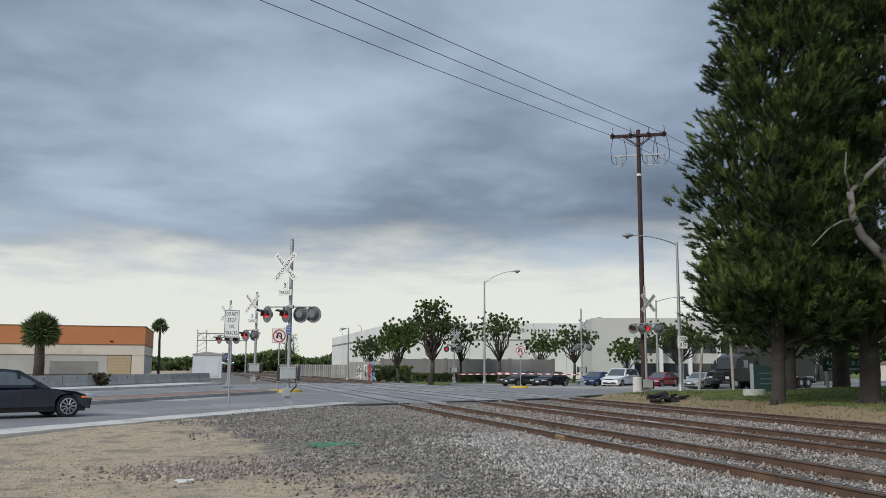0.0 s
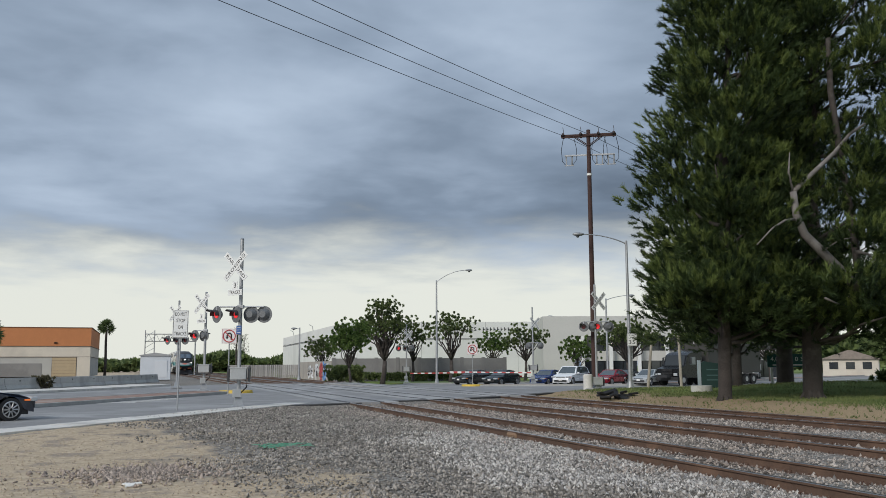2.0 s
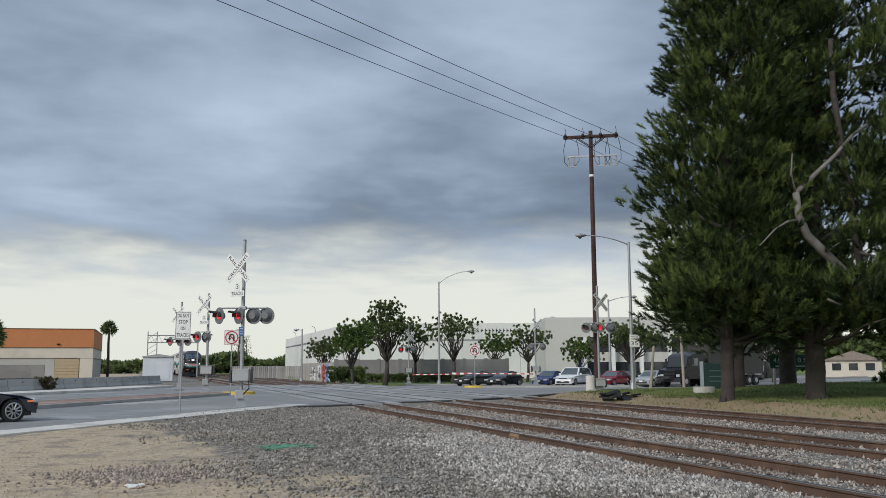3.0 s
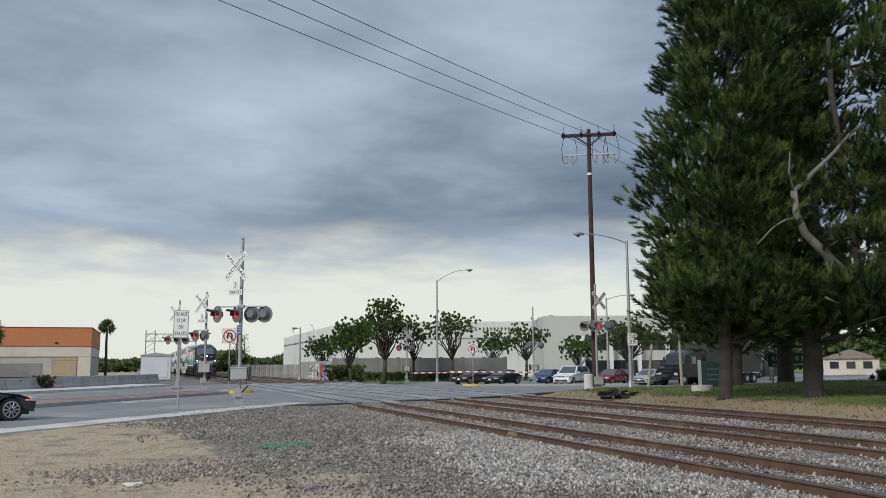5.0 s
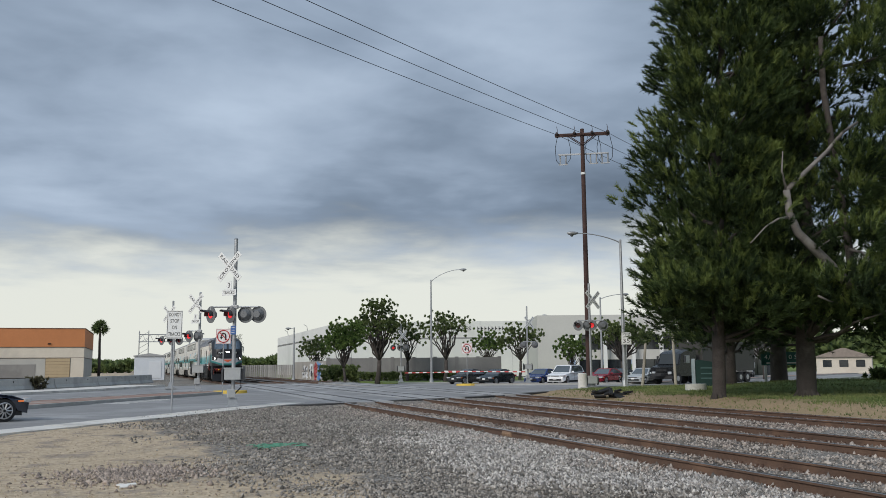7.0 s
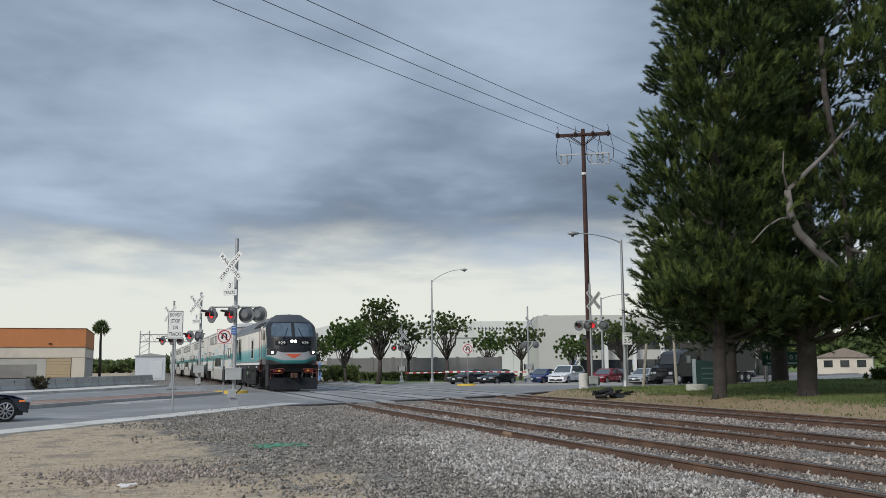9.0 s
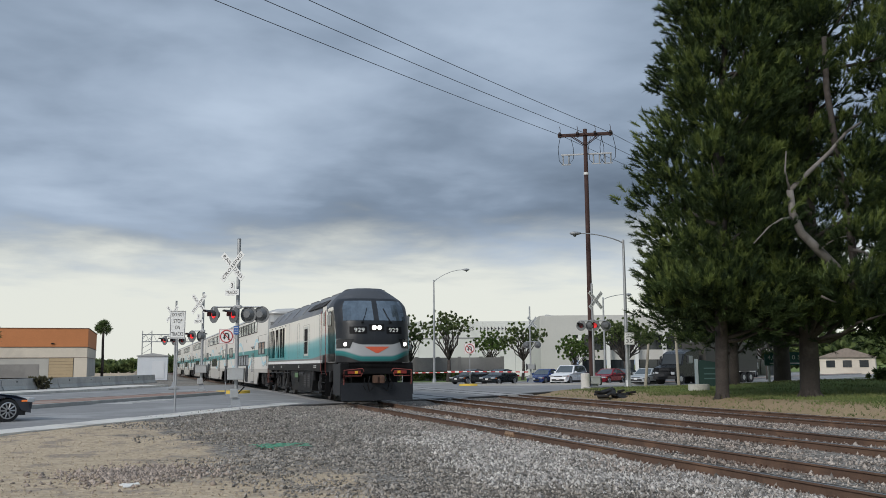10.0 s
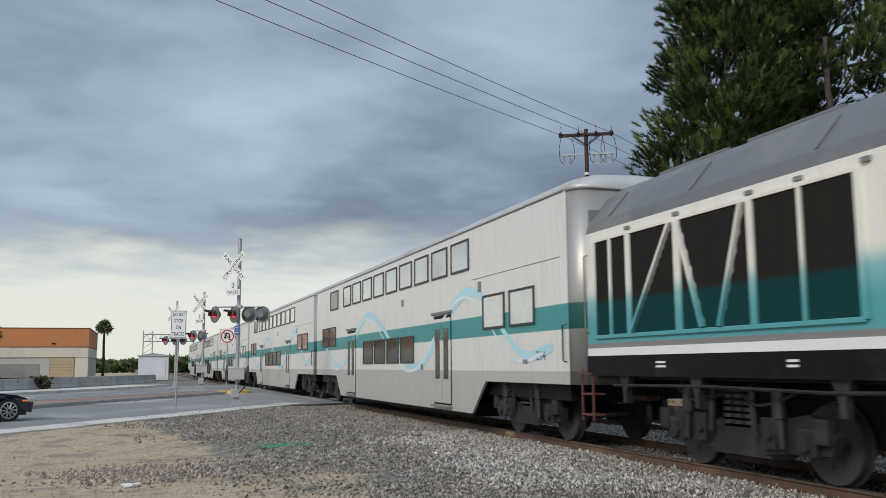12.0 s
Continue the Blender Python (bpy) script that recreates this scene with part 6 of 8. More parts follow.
def pine(x, y, z, height, radius, crown0, seed, clumps, label, lean=(0, 0), per=62, lopsided=(0, 0), trunk=0.42, dense_tufts=54, hollow=()):
    """A tall pine: a rough trunk, crooked limbs and upright sprays of needles."""
    rng = random.Random(seed)
    nr = np.random.default_rng(seed)
    t = thing("pine_tree", pose(x, y, z), label, "tree", "pines on the bank")
    bm = B()
    top = Vector((lean[0], lean[1], height))
    pts = [Vector((0, 0, -0.3)), Vector((0.02, 0, 0.15)), Vector((lean[0] * 0.08, lean[1] * 0.08, height * 0.12))] + [top * (k / 10) + Vector((rng.uniform(-0.15, 0.15), rng.uniform(-0.15, 0.15), 0)) for k in range(2, 11)]
    tube(bm, pts, trunk * 1.15, 14, 0.06)
    for k in range(7):
        a = k * math.tau / 7 + rng.uniform(-0.3, 0.3)
        tube(bm, [(0.25 * trunk * math.cos(a), 0.25 * trunk * math.sin(a), 0.7), (0.9 * trunk * math.cos(a), 0.9 * trunk * math.sin(a), 0.15), (1.6 * trunk * math.cos(a), 1.6 * trunk * math.sin(a), -0.15)], trunk * 0.4, 7, trunk * 0.18)
    part("trunk", bm, PINE_BARK, t, "rough grey-brown trunk", True)
    cl = []
    for i in range(clumps):
        k = (i + rng.random()) / clumps
        zz = crown0 + (height - crown0) * k
        prof = radius * (math.sin(math.pi * (0.16 + 0.80 * k)) ** 0.55) * (1 - 0.35 * k)
        a = i * 2.39996 + rng.uniform(-0.5, 0.5)
        rr = (prof - 0.4) * math.sqrt(rng.uniform(0.25, 1.0))
        c = top * (zz / height) + Vector((rr * math.cos(a) + lopsided[0] * math.sin(math.pi * k), rr * math.sin(a) + lopsided[1] * math.sin(math.pi * k), 0))
        c.z = zz
        if hollow and any((c - Vector(h)).dot(Vector((-0.65, -0.76, 0))) > -1.2 and ((c - Vector(h)) - Vector((-0.65, -0.76, 0)) * (c - Vector(h)).dot(Vector((-0.65, -0.76, 0)))).length < 1.15 for h in hollow):
            continue
        cl.append((c, rr / max(prof, 0.1)))
    for i in range(clumps // 4):
        a = rng.uniform(0, math.tau)
        rr = radius * rng.uniform(0.2, 0.85)
        cl.append((Vector((rr * math.cos(a) + lopsided[0] * 0.4, rr * math.sin(a), rng.uniform(crown0 - 0.1, crown0 + 1.5))), 1.0))
    for c, e in cl[::6]:
        zz = max(crown0 * 0.75, c.z - rng.uniform(0.8, 2.2))
        bm = B()
        limb(bm, top * (zz / height), c, 0.10, 0.02, rng, -0.2, 5)
        part("limb", bm, PINE_BARK, t, smooth=True)
    # shoots: bottle brushes of needles on the upper and outer side of each bough; upward ones paler, as young growth
    # and as light put into the colour
    sets = {"crown": ([], []), "young_growth": ([], [])}
    for c, e in cl:
        sx = rng.uniform(0.8, 1.45)
        away = Vector((c.x - top.x * c.z / height, c.y - top.y * c.z / height, 0)).normalized()
        for q in range(dense_tufts):
            o = Vector((rng.gauss(0, 1), rng.gauss(0, 1), rng.gauss(0, 1))).normalized()
            if o.z < -0.25 and rng.random() < 0.7:
                o.z = -o.z
            o = (o + away * 0.3) * sx * rng.uniform(0.5, 1.0)
            root = c + Vector((o.x, o.y, o.z * 0.85))
            d = (away * 0.25 + o * (0.75 / sx) + Vector((rng.gauss(0, 0.2), rng.gauss(0, 0.2), 0.35 + 0.5 * rng.random()))).normalized()
            # half of the upward shoots take the paler needles with painted light
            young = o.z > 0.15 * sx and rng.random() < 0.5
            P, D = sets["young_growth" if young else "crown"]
            for i in range(5):
                P.append(root + d * (0.085 * i))
                D.append(d)
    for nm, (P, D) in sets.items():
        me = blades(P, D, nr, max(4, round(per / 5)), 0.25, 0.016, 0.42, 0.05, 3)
        mesh_part(nm, me, NEEDLES if nm == "crown" else YOUNG_LIT, t, "dense dark green needle sprays" if nm == "crown" else "paler upright young shoots, painted as lit on top of the boughs")
    return t, bm


pine(22.0, 30.84, 0.05, 21.5, 3.65, 3.1, 3, 165, "tall dark green pine with a slim dark trunk", (1.4, 0.3), lopsided=(0.3, 0), trunk=0.25)
LIMB = [(0.83, -2.2, 4.09), (-0.34, -2.6, 4.79), (-1.6, -2.8, 5.67), (-2.34, -2.8, 6.29), (-2.68, -2.8, 7.04), (-2.75, -2.8, 7.91), (-1.97, -2.8, 8.55), (-0.77, -2.8, 9.52), (0.12, -2.8, 10.4)]
p2, _ = pine(25.9, 30.4, 0.12, 23.0, 6.1, 2.95, 4, 225, "large old pine with pale crooked limbs and a thick trunk", (1.6, 0.2), lopsided=(2.6, -0.2), trunk=0.37, hollow=LIMB)
# the great pale limb that sweeps out of the second stem and back up, with broken stubs
bm = B()
tube(bm, [(0.78, -1.7, 3.85)] + LIMB[:6], 0.22, 9, 0.13)
tube(bm, LIMB[5:] + [(0.99, -2.7, 10.9)], 0.11, 8, 0.05)
part("pale_limb", bm, PALE_BARK, p2, "pale bare crooked limb", True)
bm = B()
tube(bm, [(0.05, -0.1, 2.4), (0.5, -0.9, 3.2), (0.75, -1.6, 3.8), (0.95, -1.9, 5.0), (0.5, -2.2, 7.0), (0.1, -2.3, 9.2), (-0.25, -2.3, 12.3), (-0.1, -2.2, 14.5)], 0.20, 9, 0.11)
part("second_stem", bm, PINE_BARK, p2, "reddish-brown second stem", True)
for pts, r in (([(-2.78, -2.8, 6.85), (-3.3, -2.9, 6.75), (-3.87, -2.9, 6.44), (-4.67, -3.0, 5.77)], 0.06), ([(-2.75, -2.8, 7.9), (-3.0, -2.9, 8.6), (-2.9, -2.9, 9.4)], 0.06),
               ([(0.07, -2.7, 5.75), (0.5, -2.9, 5.62), (0.93, -3.0, 5.31)], 0.075), ([(0.5, -2.5, 4.4), (1.0, -2.8, 4.45), (1.48, -3.0, 4.32)], 0.075),
               ([(-1.74, -3.0, 3.86), (-1.2, -2.9, 3.70), (-0.5, -2.6, 3.63)], 0.05), ([(-1.1, -2.8, 5.3), (-1.5, -3.1, 4.9), (-1.9, -3.2, 4.5)], 0.03), ([(-1.5, -2.8, 5.7), (-0.9, -3.0, 6.1), (-0.4, -3.1, 6.2)], 0.03)):
    bm = B()
    tube(bm, pts, r, 7, r * 0.35)
    part("broken_branch", bm, PALE_BARK, p2, "bare broken branch", True)
pine(31.0, 42.3, 0.1, 12.0, 3.4, 2.6, 6, 60, "young pine with a grey trunk behind the larger ones", (0.2, 0), trunk=0.28, per=26)
pine(35.5, 43.9, 0.2, 17.0, 4.6, 3.0, 7, 100, "old pine with a thick trunk further along the bank", (0.6, 0.2), trunk=0.46, per=26)
pine(35.0, 29.5, 0.1, 21.0, 5.6, 2.3, 9, 150, "tall dark pine at the edge of the grove", (0.2, 0.2), trunk=0.4, per=30)


def broadleaf(x, y, z, height, radius, seed, clumps, label, mat_, crown0=None, trunk=0.22, leaf=0.20, per=60, tufts=5, flat=0.6, spread=0.46):
    """A street tree: a forking trunk with limbs that carry clumps of leaves."""
    rng = random.Random(seed)
    nr = np.random.default_rng(seed)
    crown0 = crown0 or height * 0.42
    t = thing("street_tree", pose(x, y, z), label, "tree", "street trees")
    bm = B()
    fork = Vector((rng.uniform(-0.2, 0.2), rng.uniform(-0.2, 0.2), crown0 * 0.75))
    tube(bm, [(0, 0, -0.2), (0, 0, 0.2), fork * 0.5 + Vector((0.06, 0, 0)), fork], trunk * 0.9, 10, trunk * 0.6)
    part("trunk", bm, PINE_BARK, t, "grey-brown forking trunk", True)
    cl = []
    for i in range(clumps):
        a = i * 2.39996 + rng.uniform(-0.3, 0.3)
        k = math.sqrt((i + 0.6) / clumps)
        rr = radius * k * rng.uniform(0.75, 1.05)
        zz = crown0 + (height - crown0) * (0.30 + 0.66 * math.sqrt(max(0.0, 1 - (k * 0.92) ** 2)) * rng.uniform(0.25, 1.05))
        cl.append(Vector((rr * math.cos(a), rr * math.sin(a), zz)))
    for c in cl:
        bm = B()
        limb(bm, fork, c, trunk * 0.28, 0.02, rng, 0.1, 5)
        part("limb", bm, PINE_BARK, t, smooth=True)
    P, D = [], []
    for c in cl:
        for q in range(tufts):
            o = Vector((rng.gauss(0, spread * 1.2), rng.gauss(0, spread * 1.2), rng.gauss(0, spread * flat * 1.3)))
            P.append(c + o)
            D.append((o + Vector((0, 0, 0.3))).normalized())
    me = blades(P, D, nr, per, leaf * 1.8, leaf * 0.42, 0.8, 0.05)
    mesh_part("crown", me, mat_, t, "clumped green leaves")
    return t


broadleaf(18.3, 83.6, -0.3, 6.3, 1.7, 21, 34, "bushy green street tree beside the tracks", LEAVES, 2.2, 0.18, 0.115, 62, 12)
broadleaf(24.4, 95.1, -0.3, 9.0, 2.5, 22, 46, "large dark green street tree before a block wall", DARKLEAVES, 3.2, 0.36, 0.115, 62, 11)
broadleaf(31.4, 92.8, -0.3, 8.3, 2.5, 23, 26, "pruned street tree with bare forked limbs and leaf tufts", DARKLEAVES, 3.2, 0.30, 0.115, 62, 8, spread=0.46)
broadleaf(28.9, 99.0, -0.3, 7.2, 2.2, 24, 22, "pruned street tree with leaf tufts on bare limbs", DARKLEAVES, 3.0, 0.24, 0.115, 62, 8, spread=0.52)
broadleaf(41.0, 104.5, -0.3, 5.9, 2.4, 25, 26, "small yellow-green street tree", LEAVES, 2.8, 0.2, 0.115, 62, 9)
broadleaf(42.3, 97.7, -0.3, 6.6, 2.6, 26, 26, "pruned street tree with rounded leaf tufts", DARKLEAVES, 3.0, 0.24, 0.115, 62, 9, spread=0.52)
broadleaf(45.4, 90.3, -0.3, 4.7, 1.7, 27, 22, "small round green tree by the office", LEAVES, 1.7, 0.12, 0.115, 62, 9, spread=0.45)
broadleaf(48.2, 84.0, -0.3, 6.5, 3.2, 28, 46, "broad dark green street tree behind the queue", DARKLEAVES, 2.8, 0.3, 0.115, 62, 10)
broadleaf(23.1, 124.0, -0.3, 5.8, 2.2, 29, 30, "dark green tree behind the graffitied wall", DARKLEAVES, 2.0, 0.2, 0.115, 62, 10)
broadleaf(56.0, 82.0, -0.3, 6.5, 4.0, 30, 36, "dark green tree by the car park", DARKLEAVES, 2.6, 0.25, 0.115, 62, 10)
broadleaf(66.0, 84.0, -0.3, 7.0, 4.5, 31, 36, "dark green tree beyond the trucks", DARKLEAVES, 2.6, 0.25, 0.115, 62, 10)


def shrub(x, y, z, w, d, h, seed, label, mat_, n=240, name="shrub"):
    rng = random.Random(seed)
    nr = np.random.default_rng(seed)
    t = thing(name, pose(x, y, z), label, name)
    bm = B()
    for k in range(5):
        limb(bm, (rng.uniform(-w, w) * 0.3, rng.uniform(-d, d) * 0.3, -0.05), (rng.uniform(-w, w) * 0.42, rng.uniform(-d, d) * 0.42, h * 0.75), 0.03, 0.01, rng)
    part("stems", bm, PINE_BARK, t)
    P = [(rng.uniform(-w / 2, w / 2), rng.uniform(-d / 2, d / 2), h * (0.1 + 0.85 * rng.random() ** 0.7)) for _ in range(n)]
    D = [(p[0] * 0.6, p[1] * 0.6, 0.5) for p in P]
    mesh_part("leaves", blades(P, D, nr, 26, 0.26, 0.055, 0.7), mat_, t)
    return t


shrub(19.7, 93.0, -0.3, 3.8, 2.2, 1.9, 41, "low dark green shrubs before the graffitied wall", DARKLEAVES, 300)
ang = -18
for k in range(4):
    c = Vector((22.2, 103.6)) + Vector((0.951, -0.309)) * (k * 4.8 + 2.4)
    t = shrub(c.x, c.y, -0.32, 4.7, 1.0, 1.05, 45 + k, "low clipped dark green hedge along the wall", DARKLEAVES, 220, "hedge")
    t.rotation_euler = (0, 0, radians(-18))
for k in range(5):
    shrub(38.5 + 3.6 * k, 38.0 - 0.6 * k, 0.15, 3.4, 1.2, 0.95, 60 + k, "clipped dark green hedge beyond the grass", DARKLEAVES, 170, "hedge")
shrub(-6.5, 65.0, 0.12, 1.3, 0.5, 0.75, 70, "dry weeds against the barrier", leaf_material("dry_weeds", (0.06, 0.06, 0.035), (0.17, 0.15, 0.09)), 34, "weed")


def palm(x, y, z, h, r, seed, n=46, fan=0.9, trunk=0.22, label="tall slender fan palm with a round head"):
    rng = random.Random(seed)
    nr = np.random.default_rng(seed)
    t = thing("palm_tree", pose(x, y, z), label, "palm tree", "palms")
    bm = B()
    tube(bm, [(0, 0, -0.2), (0.05, 0, h * 0.3), (-0.05, 0.03, h * 0.7), (0, 0, h)], trunk * 1.3, 10, trunk)
    part("trunk", bm, PINE_BARK, t, "slender ringed trunk", True)
    P, D = [], []
    for k in range(n):
        a, e = rng.uniform(0, math.tau), rng.uniform(-0.7, 1.4)
        d = Vector((math.cos(a) * math.cos(e), math.sin(a) * math.cos(e), math.sin(e)))
        P.append(Vector((0, 0, h)) + d * r * rng.uniform(0.35, 0.55))
        D.append(d)
    me = blades(P, D, nr, 30, r * 0.65, 0.045 * r, 0.42, -0.12)
    mesh_part("fronds", me, FRONDS, t, "fan-shaped green fronds")
    return t


palm(-7.8, 190.0, 0, 9.3, 1.6, 81)
palm(-22.0, 139.0, 0, 6.2, 2.5, 82, 110, 1.0, 0.6, "stout bushy fan palm before the orange building")
palm(24.0, 260.0, 0, 9.0, 1.6, 83)

# ---- buildings ----
ORANGE_P = mat("orange_stucco", (0.46, 0.185, 0.075), 0.9, 0, 0.10, 1.0, 0.15, 30)
CREAM_P = mat("cream_stucco", (0.58, 0.53, 0.45), 0.9, 0, 0.08, 1.0, 0.15, 30, (0.48, 0.44, 0.38), 0.15)
GREY_P = mat("grey_stucco", (0.40, 0.395, 0.37), 0.9, 0, 0.10, 1.0, 0.15, 30, (0.34, 0.34, 0.33), 0.1)
TAN_DOOR = mat("tan_rollup_door", (0.42, 0.33, 0.21), 0.7, 0.1, 0.1, 2.0, 0.1)
WHITE_W = mat("white_tilt_up_wall", (0.68, 0.68, 0.66), 0.9, 0, 0.06, 0.5, 0.1, 20, (0.58, 0.58, 0.56), 0.08)
BAND = mat("grey_wall_band", (0.28, 0.28, 0.28), 0.9, 0, 0.06, 1.0, 0.05)
BLOCK = mat("grey_block_wall_paint", (0.20, 0.195, 0.19), 0.9, 0, 0.12, 1.0, 0.2, 20, (0.25, 0.245, 0.235), 0.2)
GLASS_D = mat("dark_office_glass", (0.03, 0.035, 0.04), 0.08, 0, 0.3, 0.5, 0.0, spec=0.9)

hb = thing("warehouse", pose(-9.05, 160.8, 0, 0, 0, 180), "low warehouse with an orange parapet over cream and grey walls", "building")
# local x runs along the front to the west, local y towards the back is negative
bm = B()
box(bm, (30, -14, 1.62), (60, 28, 3.24), None, 0.02)
part("wall", bm, GREY_P, hb, "grey lower wall")
bm = B()
box(bm, (30, -14, 4.12), (60.1, 28.1, 1.72), None, 0.02)
part("upper_wall", bm, CREAM_P, hb, "cream band")
bm = B()
box(bm, (30, -14, 6.55), (60.2, 28.2, 3.05), None, 0.02)
part("parapet", bm, ORANGE_P, hb, "orange parapet")
bm = B()
box(bm, (30, -14, 8.10), (60.4, 28.4, 0.08))
box(bm, (30, -14, 5.0), (60.3, 28.3, 0.10))
box(bm, (30, -14, 3.26), (60.2, 28.2, 0.06))
part("coping", bm, mat("dark_coping", (0.12, 0.08, 0.06), 0.8, 0, 0.2, 2.0, 0.1), hb)
bm = B()
box(bm, (0.9, 0.12, 1.62), (2.0, 0.30, 3.2), None, 0.03)
part("pilaster", bm, CREAM_P, hb)
dr = B()
box(dr, (3.9, 0.02, 1.6), (3.76, 0.10, 3.14))
dr = part("rollup_door", dr, BLACK, hb, "tan sectional roll-up door")
for k in range(6):
    bm = B()
    box(bm, (3.9, 0.06, 0.30 + 0.52 * k), (3.7, 0.12, 0.50), None, 0.03)
    part("door_panel", bm, TAN_DOOR, dr)
bm = B()
box(bm, (5.3, 0.15, 5.55), (0.5, 0.25, 0.2), None, 0.03)
part("wall_lamp", bm, BLACK, hb)
bm = B()
box(bm, (11.0, 0.02, 1.1), (7.5, 0.06, 2.2))
part("repainted_patch", bm, BLOCK, hb, "darker repainted patch")

hut = thing("signal_hut", pose(1.1, 120.0, 0, 0, 0, -3), "white metal railway signal hut with a shallow gable roof", "hut")
bm = B()
box(bm, (0, 0, 1.45), (3.6, 2.6, 3.0), None, 0.03)
part("body", bm, mat("white_hut_paint", (0.60, 0.63, 0.67), 0.5, 0.1, 0.08, 1.5, 0.06), hut)
bm = B()
prism(bm, [(-1.95, 2.92), (1.95, 2.92), (1.95, 3.02), (0, 3.32), (-1.95, 3.02)], -1.45, 1.45, "y")
part("roof", bm, mat("grey_hut_roof", (0.38, 0.38, 0.38), 0.5, 0.2, 0.1, 1.5, 0.05), hut)
bm = B()
box(bm, (0.7, -1.32, 1.25), (1.5, 0.06, 2.1), None, 0.02)
part("door", bm, mat("white_hut_door", (0.64, 0.66, 0.69), 0.5, 0.1, 0.06, 1.5, 0.03), hut)

gan = thing("signal_gantry", pose(0, 0, 0), "grey steel signal gantry spanning the far tracks", "gantry")
bm = B()
gy = 172.0
for x in (-0.4, 1.2):
    rod(bm, (x, gy, 0), (x, gy, 8.2), 0.09, 0.09, 8)
for k in range(8):
    rod(bm, (-0.4, gy, k), (1.2, gy, k + 1), 0.04, 0.04, 5)
part("tower", bm, GALV, gan)
bm = B()
for z in (6.2, 7.5):
    for y in (gy - 0.6, gy + 0.6):
        rod(bm, (-0.5, y, z), (8.6, y, z), 0.06, 0.06, 6)
k = -0.5
while k < 8.0:
    rod(bm, (k, gy - 0.6, 6.2), (k + 0.65, gy - 0.6, 7.5), 0.035, 0.035, 5)
    rod(bm, (k + 0.65, gy - 0.6, 7.5), (k + 1.3, gy - 0.6, 6.2), 0.035, 0.035, 5)
    k += 1.3
rod(bm, (8.4, gy, 0), (8.4, gy, 7.6), 0.12, 0.12, 8)
part("truss", bm, GALV, gan)

wh = thing("white_warehouse", pose(0, 0, -0.35), "long white tilt-up warehouse with a flat roof", "building")
SW, NW, SE, = Vector((29.9, 143.9)), Vector((31.6, 220.2)), Vector((64.6, 132.4))
NE = SE + (NW - SW)


def wall(name, a, b, z0, z1, th, material, parent, label="", inset=0.0):
    a, b = Vector((a[0], a[1])), Vector((b[0], b[1]))
    d = b - a
    bm = B()
    box(bm, (d.length / 2, inset, (z0 + z1) / 2), (d.length, th, z1 - z0))
    return part(name, bm, material, parent, label, m=pose(a.x, a.y, 0, 0, 0, math.degrees(math.atan2(d.y, d.x))))


wall("wall", NW, SW, 0, 8.75, 0.3, WHITE_W, wh)
wall("wall", SW, SE, 0, 8.95, 0.3, WHITE_W, wh)
wall("wall", SE, NE, 0, 8.75, 0.3, WHITE_W, wh)
wall("wall", NE, NW, 0, 8.75, 0.3, WHITE_W, wh)
wall("band", NW, SW, 6.6, 6.95, 0.34, BAND, wh, "grey painted band", 0.02)
wall("band", SW, SE, 6.1, 6.35, 0.34, BAND, wh, "grey painted band", -0.02)
for k in range(7):
    wall("panel_joint", SW + (SE - SW) * (k + 0.5) / 7, SW + (SE - SW) * ((k + 0.5) / 7 + 0.0012), 0, 8.9, 0.33, BAND, wh)
bm = B()
vs = [bm.verts.new((p.x, p.y, 8.55)) for p in (SW, SE, NE, NW)]
bm.faces.new(vs)
bmesh.ops.solidify(bm, geom=bm.faces[:], thickness=0.2)
part("roof", bm, GREY_P, wh)
d = (SE - SW).normalized()
rzw = math.degrees(math.atan2(d.y, d.x))
c = SW.lerp(SE, 0.60)
sm = pose(c.x, c.y, 0, 0, 0, rzw)
for k0, n_ in ((-6.3, 5), (1.2, 8)):
    for q in range(n_):
        bm = B()
        box(bm, (k0 + 0.58 * q, -0.20, 7.75), (0.10, 0.03, 0.6))
        box(bm, (k0 + 0.14 + 0.58 * q, -0.20, 7.75), (0.22, 0.03, 0.12))
        part("lettering_bars", bm, BLACK, wh, "dark raised letter", m=sm)
words("lettering", "SALES", 0.60, BLACK, wh, sm @ pose(-1.3, -0.20, 7.75, 90, 0, 0), 2.8)
for k in (0.25, 0.62):
    p = NW.lerp(SW, k)
    bm = B()
    tube(bm, [(p.x - 0.1, p.y, 8.6), (p.x - 0.3, p.y, 9.6), (p.x - 0.9, p.y, 9.9)], 0.06, 6)
    part("roof_lamp", bm, GALV, wh)

of = thing("office_building", pose(49.4, 108.0, -0.35, 0, 0, -18.6), "pale two-storey office building with dark recessed windows", "building")
OFFW = mat("pale_office_stucco", (0.52, 0.51, 0.48), 0.9, 0, 0.06, 0.8, 0.1)
bm = B()
box(bm, (16, 8, 7.0), (32, 16, 2.6), None, 0.03)
part("upper_wall", bm, OFFW, of)
bm = B()
box(bm, (2.1, 8, 2.85), (4.2, 16, 5.72), None, 0.02)
part("wall", bm, OFFW, of)
for k in range(8):
    bm = B()
    box(bm, (5.2 + 3.7 * k, 0.2, 2.85), (0.45, 0.4, 5.7), None, 0.02)
    part("column", bm, WHITE_W, of, "pale column")
for k in range(7):
    for z, h in ((1.3, 2.4), (4.7, 1.9)):
        bm = B()
        box(bm, (7.05 + 3.7 * k, 1.6, z), (3.6, 0.1, h))
        w = part("window", bm, GLASS_D, of, "dark recessed window band")
        bm = B()
        for q in (-1.2, 0, 1.2):
            box(bm, (7.05 + 3.7 * k + q, 1.53, z), (0.07, 0.06, h))
        part("mullion", bm, BLACK, w)
bm = B()
